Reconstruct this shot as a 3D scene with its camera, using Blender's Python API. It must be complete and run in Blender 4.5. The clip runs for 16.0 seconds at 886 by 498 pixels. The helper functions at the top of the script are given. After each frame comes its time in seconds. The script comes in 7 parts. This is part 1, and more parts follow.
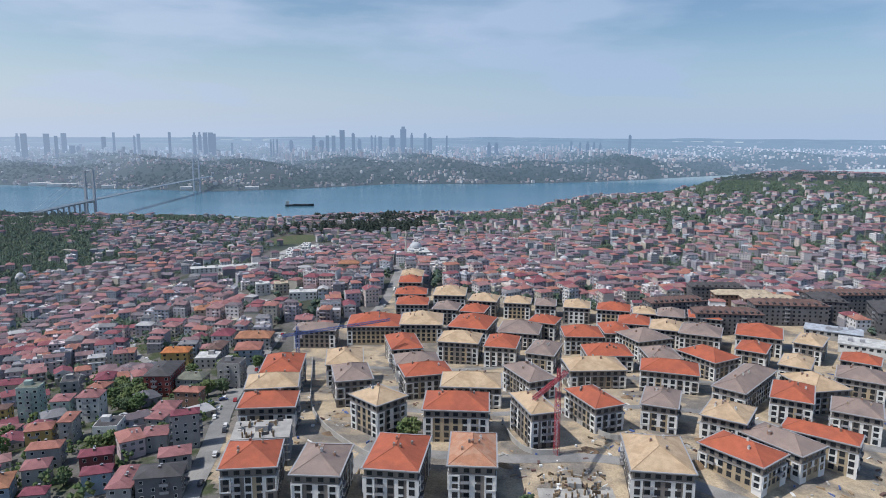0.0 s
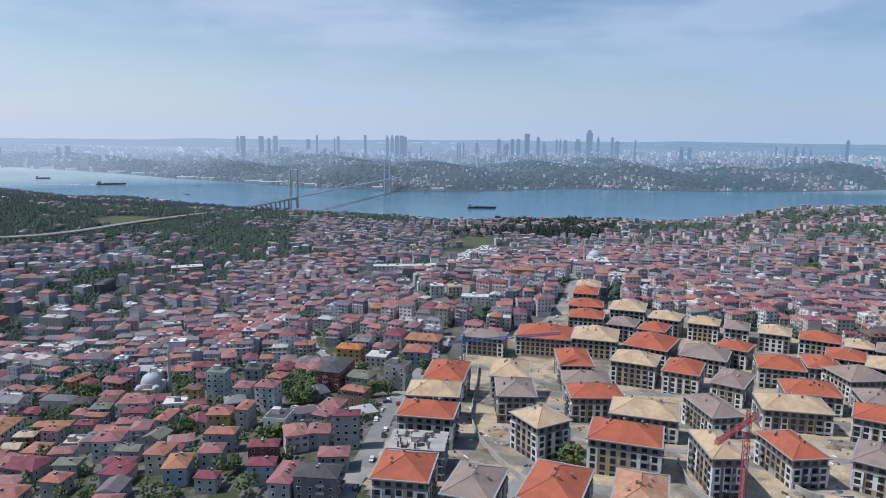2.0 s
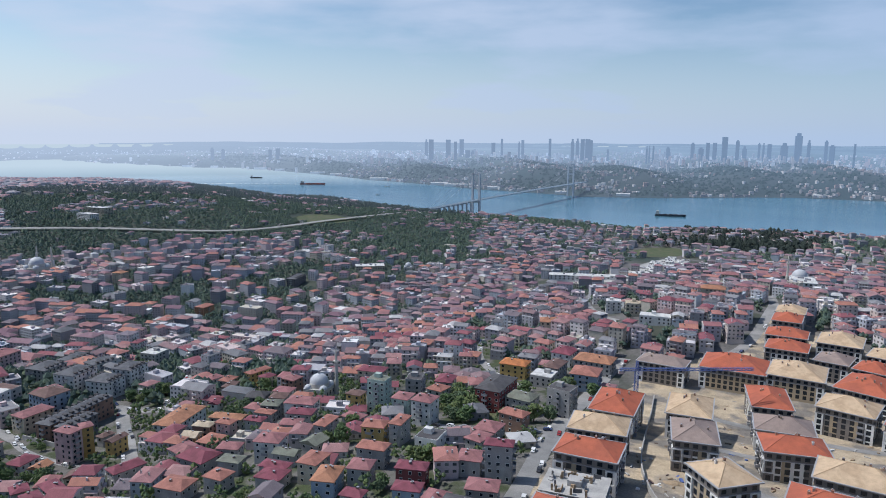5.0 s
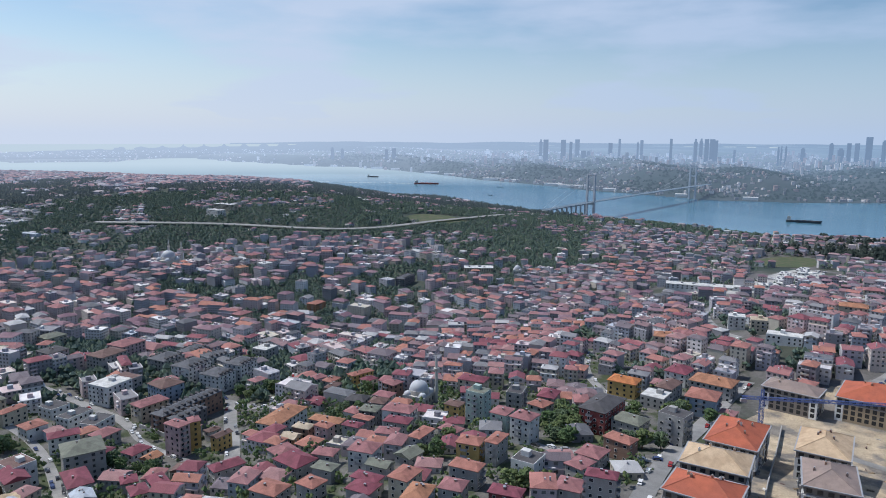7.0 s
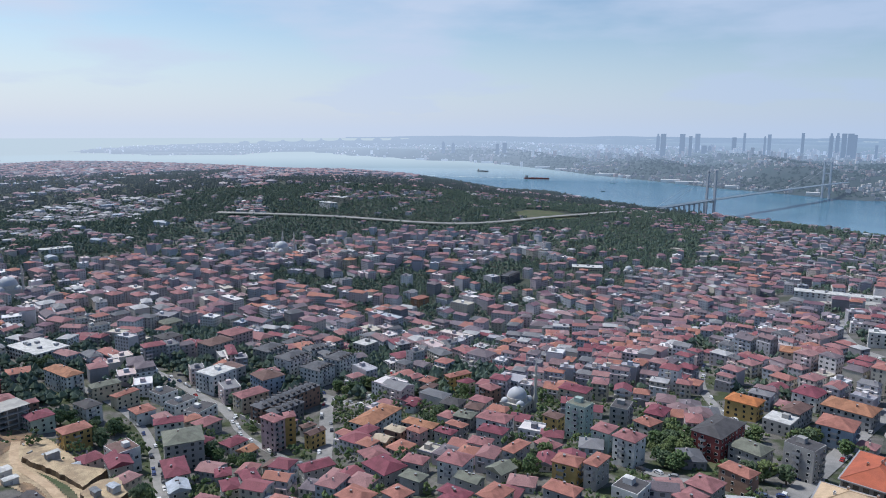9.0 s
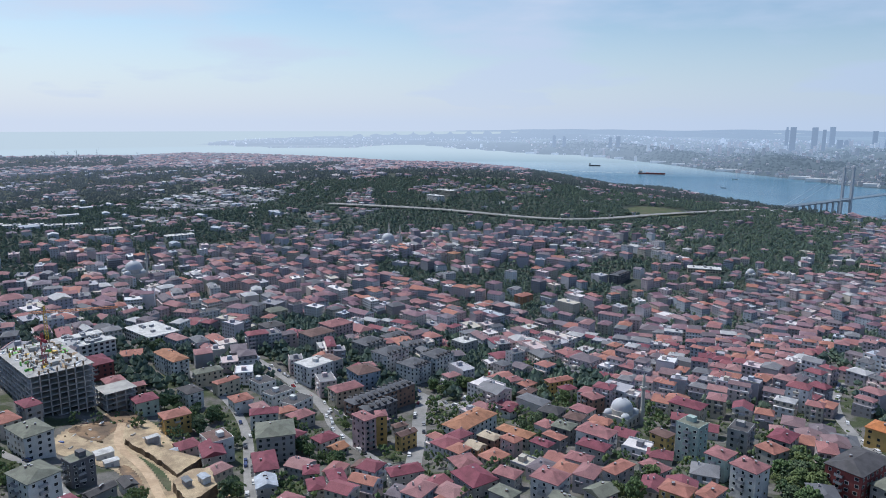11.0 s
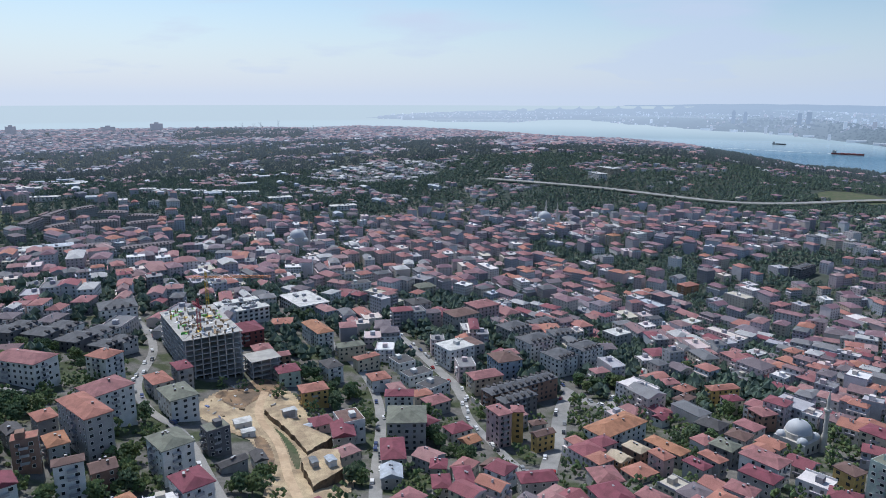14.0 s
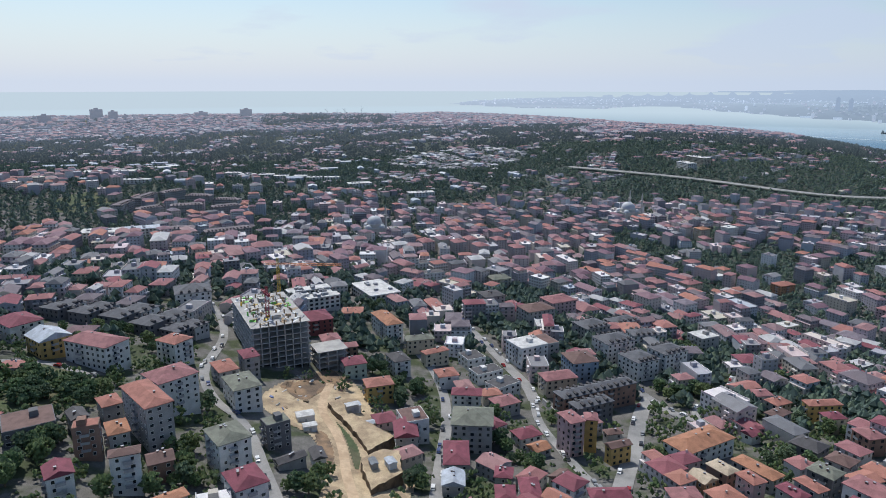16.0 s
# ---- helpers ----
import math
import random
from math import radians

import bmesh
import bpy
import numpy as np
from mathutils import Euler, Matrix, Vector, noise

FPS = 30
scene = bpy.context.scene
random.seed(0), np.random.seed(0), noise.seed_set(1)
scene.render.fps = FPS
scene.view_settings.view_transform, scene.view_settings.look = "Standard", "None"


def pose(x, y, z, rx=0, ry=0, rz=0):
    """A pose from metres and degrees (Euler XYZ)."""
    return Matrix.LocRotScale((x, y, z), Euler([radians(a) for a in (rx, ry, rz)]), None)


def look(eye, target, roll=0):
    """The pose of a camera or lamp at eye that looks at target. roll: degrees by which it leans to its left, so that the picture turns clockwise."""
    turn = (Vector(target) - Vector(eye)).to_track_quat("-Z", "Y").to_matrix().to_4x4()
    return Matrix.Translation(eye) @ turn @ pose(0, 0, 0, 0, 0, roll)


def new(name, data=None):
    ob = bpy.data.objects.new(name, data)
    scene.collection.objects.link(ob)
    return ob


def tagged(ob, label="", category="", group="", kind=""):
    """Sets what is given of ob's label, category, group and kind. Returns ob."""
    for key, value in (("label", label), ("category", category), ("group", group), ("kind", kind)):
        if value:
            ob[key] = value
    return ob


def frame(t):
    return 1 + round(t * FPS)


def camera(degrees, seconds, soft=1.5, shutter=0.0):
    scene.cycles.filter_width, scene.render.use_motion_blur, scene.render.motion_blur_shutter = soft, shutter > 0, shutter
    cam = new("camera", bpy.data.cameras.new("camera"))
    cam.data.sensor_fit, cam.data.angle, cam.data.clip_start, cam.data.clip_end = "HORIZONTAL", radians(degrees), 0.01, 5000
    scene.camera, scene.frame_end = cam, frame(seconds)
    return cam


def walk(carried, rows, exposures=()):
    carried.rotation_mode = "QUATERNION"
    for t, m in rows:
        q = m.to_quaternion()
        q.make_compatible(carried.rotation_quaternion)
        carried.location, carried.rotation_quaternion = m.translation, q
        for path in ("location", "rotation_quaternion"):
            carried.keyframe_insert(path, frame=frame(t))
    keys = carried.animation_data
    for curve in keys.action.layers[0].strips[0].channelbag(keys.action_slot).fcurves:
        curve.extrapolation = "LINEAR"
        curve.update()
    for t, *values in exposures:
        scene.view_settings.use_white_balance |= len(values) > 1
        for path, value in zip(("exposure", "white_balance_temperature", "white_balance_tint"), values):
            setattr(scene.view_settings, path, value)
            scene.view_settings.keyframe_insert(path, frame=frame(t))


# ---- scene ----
cam = camera(65.25, 16.0, soft=0.95)
EYE = 305.0
# seconds, metres from the first eye, then yaw, pitch and roll in degrees
ROWS = [
    (0.0, -0.00, 0.00, 0.00, 10.667, -9.672, -0.200),
    (0.5, 0.38, 4.52, 0.18, 17.451, -9.586, -0.345),
    (1.0, 0.35, 8.98, 0.27, 21.206, -9.533, -0.372),
    (1.5, 0.21, 12.91, 0.23, 23.408, -9.503, -0.382),
    (2.0, -0.34, 17.36, 0.11, 25.768, -9.455, -0.383),
    (2.5, -0.90, 21.69, 0.21, 28.139, -9.410, -0.362),
    (3.0, -1.63, 25.52, 0.61, 30.527, -9.409, -0.325),
    (3.5, -2.52, 29.16, 0.99, 33.000, -9.401, -0.316),
    (4.0, -3.87, 33.37, 1.33, 35.670, -9.386, -0.337),
    (4.5, -5.44, 37.57, 1.46, 38.338, -9.337, -0.325),
    (7.0, -14.55, 55.51, 3.37, 50.261, -9.342, -0.264),
    (7.5, -17.34, 59.35, 3.73, 52.553, -9.516, -0.291),
    (8.0, -20.12, 63.11, 3.92, 54.834, -9.753, -0.278),
    (8.5, -23.36, 66.71, 3.91, 57.104, -9.868, -0.250),
    (9.0, -26.44, 70.00, 3.79, 59.372, -9.849, -0.212),
    (11.5, -46.25, 85.81, 2.03, 70.670, -10.686, -0.134),
    (12.0, -50.27, 88.33, 2.05, 72.941, -11.021, -0.131),
    (12.5, -54.49, 90.69, 1.74, 75.169, -11.367, -0.146),
    (13.0, -58.55, 93.38, 1.53, 77.429, -11.720, -0.163),
    (13.5, -62.19, 95.48, 1.58, 79.621, -12.073, -0.162),
    (14.0, -65.86, 97.57, 1.56, 81.802, -12.477, -0.150),
    (14.5, -69.77, 99.41, 1.42, 83.902, -12.980, -0.143),
    (15.0, -74.04, 101.08, 1.30, 85.690, -13.438, -0.147),
    (15.5, -78.89, 102.29, 0.93, 87.132, -13.591, -0.088),
    (16.0, -83.52, 103.45, 0.88, 88.529, -13.581, -0.069),
]
walk(cam, [(t, pose(x, y, EYE + z, 90 + pitch, roll, yaw)) for t, x, y, z, yaw, pitch, roll in ROWS],
     exposures=[(0.0, 0.0, 6500, 10), (2.0, 0.0, 6300, 10), (8.0, 0.0, 6300, 10), (12.0, 0.0, 6180, 9), (14.0, 0.0, 6180, 9), (16.0, 0.0, 6440, 9)])

# ---------- daylight ----------
SUN = Vector((-0.90, -0.43, 0.0)).normalized() * math.cos(radians(56)) + Vector((0, 0, math.sin(radians(56))))
world = bpy.data.worlds.new("sky")
scene.world = world
world.use_nodes = True
wn, wl = world.node_tree.nodes, world.node_tree.links
sky = wn.new("ShaderNodeTexSky")
sky.sky_type, sky.sun_disc = "NISHITA", False
sky.sun_elevation, sky.sun_rotation = radians(56), math.atan2(SUN.x, SUN.y)
sky.altitude, sky.air_density, sky.dust_density, sky.ozone_density = 300, 1.1, 0.3, 3.5
# a thin bright veil of high cloud, streaked, and thickest towards the horizon
geo = wn.new("ShaderNodeTexCoord")
stretch = wn.new("ShaderNodeMapping")
stretch.inputs["Scale"].default_value = (1.0, 1.0, 4.5)
stretch.inputs["Rotation"].default_value = (radians(8), radians(-6), 0)
cirrus = wn.new("ShaderNodeTexNoise")
cirrus.inputs["Scale"].default_value, cirrus.inputs["Detail"].default_value = 3.4, 7
cirrus.inputs["Roughness"].default_value = 0.5
veil = wn.new("ShaderNodeMapRange")
veil.inputs["From Min"].default_value, veil.inputs["From Max"].default_value = 0.38, 0.60
veil.inputs["To Min"].default_value, veil.inputs["To Max"].default_value = 0.0, 0.88
height = wn.new("ShaderNodeSeparateXYZ")
low = wn.new("ShaderNodeMapRange")
low.inputs["From Min"].default_value, low.inputs["From Max"].default_value = 0.0, 0.14
low.inputs["To Min"].default_value, low.inputs["To Max"].default_value = 0.95, 0.05
both = wn.new("ShaderNodeMath")
both.operation = "MAXIMUM"
cloud = wn.new("ShaderNodeMix")
cloud.data_type = "RGBA"
cloud.inputs["B"].default_value = (4.2, 5.0, 6.4, 1)
floor = wn.new("ShaderNodeVectorMath")
floor.operation = "MAXIMUM"
floor.inputs[1].default_value = (-2, -2, 0.015)
wl.new(geo.outputs["Generated"], floor.inputs[0])
wl.new(floor.outputs[0], sky.inputs["Vector"])
wl.new(geo.outputs["Generated"], stretch.inputs["Vector"])
wl.new(geo.outputs["Generated"], height.inputs["Vector"])
wl.new(height.outputs["Z"], low.inputs["Value"])
wl.new(stretch.outputs["Vector"], cirrus.inputs["Vector"])
wl.new(cirrus.outputs["Fac"], veil.inputs["Value"])
wl.new(veil.outputs["Result"], both.inputs[0])
wl.new(low.outputs["Result"], both.inputs[1])
# overhead the veil thins out to clear blue
zenith = wn.new("ShaderNodeMapRange")
zenith.inputs["From Min"].default_value, zenith.inputs["From Max"].default_value = 0.16, 0.5
zenith.inputs["To Min"].default_value, zenith.inputs["To Max"].default_value = 1.0, 0.34
thin = wn.new("ShaderNodeMath")
thin.operation = "MULTIPLY"
wl.new(height.outputs["Z"], zenith.inputs["Value"])
wl.new(both.outputs[0], thin.inputs[0])
wl.new(zenith.outputs["Result"], thin.inputs[1])
wl.new(thin.outputs[0], cloud.inputs["Factor"])
clear = wn.new("ShaderNodeVectorMath")
clear.operation = "SCALE"
clear.inputs["Scale"].default_value = 0.84
wl.new(sky.outputs["Color"], clear.inputs[0])
wl.new(clear.outputs[0], cloud.inputs["A"])
# brighter on the sun's side
side = wn.new("ShaderNodeVectorMath")
side.operation = "DOT_PRODUCT"
side.inputs[1].default_value = (SUN.x, SUN.y, 0)
glare = wn.new("ShaderNodeMapRange")
glare.inputs["From Min"].default_value, glare.inputs["From Max"].default_value = -0.25, 0.55
tone = wn.new("ShaderNodeMix")
tone.data_type = "RGBA"
tone.inputs["A"].default_value = (0.81, 0.90, 0.985, 1)
tone.inputs["B"].default_value = (1.25, 1.18, 1.12, 1)
bright = wn.new("ShaderNodeVectorMath")
bright.operation = "MULTIPLY"
wl.new(geo.outputs["Generated"], side.inputs[0])
wl.new(side.outputs["Value"], glare.inputs["Value"])
wl.new(glare.outputs["Result"], tone.inputs["Factor"])
wl.new(cloud.outputs["Result"], bright.inputs[0])
wl.new(tone.outputs["Result"], bright.inputs[1])
wl.new(bright.outputs[0], wn["Background"].inputs["Color"])
wn["Background"].inputs["Strength"].default_value = 0.118
sun = new("sun", bpy.data.lights.new("sun", "SUN"))
sun.data.energy, sun.data.angle, sun.data.color = 3.9, radians(0.6), (0.985, 0.945, 0.885)
sun.matrix_world = look(SUN * 2000, (0, 0, 0))


# ---------- materials ----------
def surface(name, colour, rough=0.85, scale=0.5, vary=0.22, each="", shades=(), bump=0.0, metal=0.0, alt=None, patch=0.02, glow=()):
    """Noise of two sizes over a colour. each: 'object' or 'island' picks one of the shades for every piece; alt: a second colour in patches."""
    m = bpy.data.materials.new(name)
    m.use_nodes = True
    n, l = m.node_tree.nodes, m.node_tree.links
    b = n["Principled BSDF"]
    b.inputs["Roughness"].default_value, b.inputs["Metallic"].default_value = rough, metal
    place = n.new("ShaderNodeNewGeometry")

    def grain(size, detail):
        g = n.new("ShaderNodeTexNoise")
        g.inputs["Scale"].default_value, g.inputs["Detail"].default_value = size, detail
        l.new(place.outputs["Position"], g.inputs["Vector"])
        return g.outputs["Fac"]

    def blend(kind, fac, a, c):
        x = n.new("ShaderNodeMix")
        x.data_type, x.blend_type = "RGBA", kind
        for sock, v in (("Factor", fac), ("A", a), ("B", c)):
            if hasattr(v, "default_value"):
                l.new(v, x.inputs[sock])
            else:
                x.inputs[sock].default_value = v if sock == "Factor" else (*v, 1)
        return x.outputs["Result"]

    out = None
    if each:
        if each == "object":
            pick = n.new("ShaderNodeObjectInfo").outputs["Random"]
        else:
            pick = place.outputs["Random Per Island"]
        ramp = n.new("ShaderNodeValToRGB")
        ramp.color_ramp.interpolation = "CONSTANT"
        e = ramp.color_ramp.elements
        e[0].color = (*shades[0], 1)
        e.remove(e[1])
        for i, s in enumerate(shades[1:], 1):
            e.new(i / len(shades)).color = (*s, 1)
        l.new(pick, ramp.inputs["Fac"])
        out = ramp.outputs["Color"]
    else:
        out = blend("MIX", 0.0, colour, colour)
    if alt:
        r = n.new("ShaderNodeMapRange")
        r.inputs["From Min"].default_value, r.inputs["From Max"].default_value = 0.46, 0.58
        l.new(grain(patch, 5), r.inputs["Value"])
        out = blend("MIX", r.outputs["Result"], out, alt)
    both = n.new("ShaderNodeMath")
    both.operation = "ADD"
    l.new(grain(scale, 4), both.inputs[0])
    l.new(grain(scale * 9, 3), both.inputs[1])
    lift = n.new("ShaderNodeMapRange")
    lift.inputs["From Min"].default_value, lift.inputs["From Max"].default_value = 0.65, 1.35
    lift.inputs["To Min"].default_value, lift.inputs["To Max"].default_value = 1 - vary, 1 + vary
    l.new(both.outputs[0], lift.inputs["Value"])
    tint = n.new("ShaderNodeVectorMath")
    tint.operation = "SCALE"
    l.new(out, tint.inputs[0])
    l.new(lift.outputs["Result"], tint.inputs["Scale"])
    l.new(tint.outputs[0], b.inputs["Base Color"])
    if bump:
        k = n.new("ShaderNodeBump")
        k.inputs["Strength"].default_value, k.inputs["Distance"].default_value = 0.6, bump
        l.new(both.outputs[0], k.inputs["Height"])
        l.new(k.outputs["Normal"], b.inputs["Normal"])
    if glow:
        # haze painted as emission: far bank, outer city and bridge glow more with distance
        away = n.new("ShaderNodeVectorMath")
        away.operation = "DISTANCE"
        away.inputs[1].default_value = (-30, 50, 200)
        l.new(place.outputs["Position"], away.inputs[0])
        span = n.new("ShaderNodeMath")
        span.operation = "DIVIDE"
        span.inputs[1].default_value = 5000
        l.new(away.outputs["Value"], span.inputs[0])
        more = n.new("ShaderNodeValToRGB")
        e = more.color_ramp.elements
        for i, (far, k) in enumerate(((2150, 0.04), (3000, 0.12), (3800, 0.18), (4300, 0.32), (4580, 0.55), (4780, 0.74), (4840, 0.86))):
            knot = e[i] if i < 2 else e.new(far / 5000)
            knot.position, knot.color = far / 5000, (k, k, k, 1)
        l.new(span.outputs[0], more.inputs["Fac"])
        # the painted haze is brighter and whiter towards the sun
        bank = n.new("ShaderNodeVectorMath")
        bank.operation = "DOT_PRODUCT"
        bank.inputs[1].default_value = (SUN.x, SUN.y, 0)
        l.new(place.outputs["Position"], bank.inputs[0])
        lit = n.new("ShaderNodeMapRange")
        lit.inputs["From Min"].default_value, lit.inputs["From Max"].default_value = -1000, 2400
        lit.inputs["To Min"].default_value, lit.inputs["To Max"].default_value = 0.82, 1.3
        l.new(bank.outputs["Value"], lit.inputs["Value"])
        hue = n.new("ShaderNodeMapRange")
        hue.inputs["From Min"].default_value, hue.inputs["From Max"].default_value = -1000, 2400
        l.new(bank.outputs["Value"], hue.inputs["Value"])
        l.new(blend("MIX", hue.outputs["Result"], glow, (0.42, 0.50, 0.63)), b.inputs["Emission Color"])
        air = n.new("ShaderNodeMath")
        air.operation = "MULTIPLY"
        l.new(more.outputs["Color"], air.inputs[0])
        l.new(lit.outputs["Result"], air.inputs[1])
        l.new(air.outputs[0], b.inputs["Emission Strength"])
    return m


CLAY = [(0.29, 0.132, 0.13), (0.27, 0.12, 0.13), (0.33, 0.148, 0.13), (0.20, 0.065, 0.085), (0.285, 0.145, 0.15), (0.205, 0.135, 0.145), (0.345, 0.155, 0.118), (0.235, 0.082, 0.098), (0.155, 0.13, 0.148), (0.305, 0.17, 0.17)]
# greyer, bluer clay for the farther rings: distance haze put into the roof colour
HAZY_CLAY = [(0.285, 0.155, 0.165), (0.25, 0.15, 0.172), (0.315, 0.17, 0.168), (0.19, 0.105, 0.132), (0.29, 0.19, 0.2), (0.22, 0.18, 0.205), (0.325, 0.18, 0.168), (0.215, 0.122, 0.147), (0.2, 0.19, 0.222), (0.34, 0.222, 0.222)]
HAZY_CLAY = [(r * 0.86, g * 0.9, b * 0.94) for r, g, b in HAZY_CLAY]
MIXED = CLAY[::2] + HAZY_CLAY[1::2] + HAZY_CLAY[:3]
PLASTER = [(0.64, 0.60, 0.59), (0.50, 0.475, 0.485), (0.57, 0.50, 0.455), (0.335, 0.325, 0.36), (0.66, 0.65, 0.65), (0.52, 0.42, 0.415), (0.40, 0.43, 0.475), (0.56, 0.46, 0.47), (0.38, 0.375, 0.405), (0.47, 0.43, 0.36), (0.24, 0.235, 0.255)]
PLASTER = [(r * 0.97, g * 0.98, b) for r, g, b in PLASTER]
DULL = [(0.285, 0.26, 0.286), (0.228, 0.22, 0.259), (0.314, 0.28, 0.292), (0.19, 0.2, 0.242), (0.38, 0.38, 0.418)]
# colour of the haze that the far materials give off as glow
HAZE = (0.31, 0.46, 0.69)
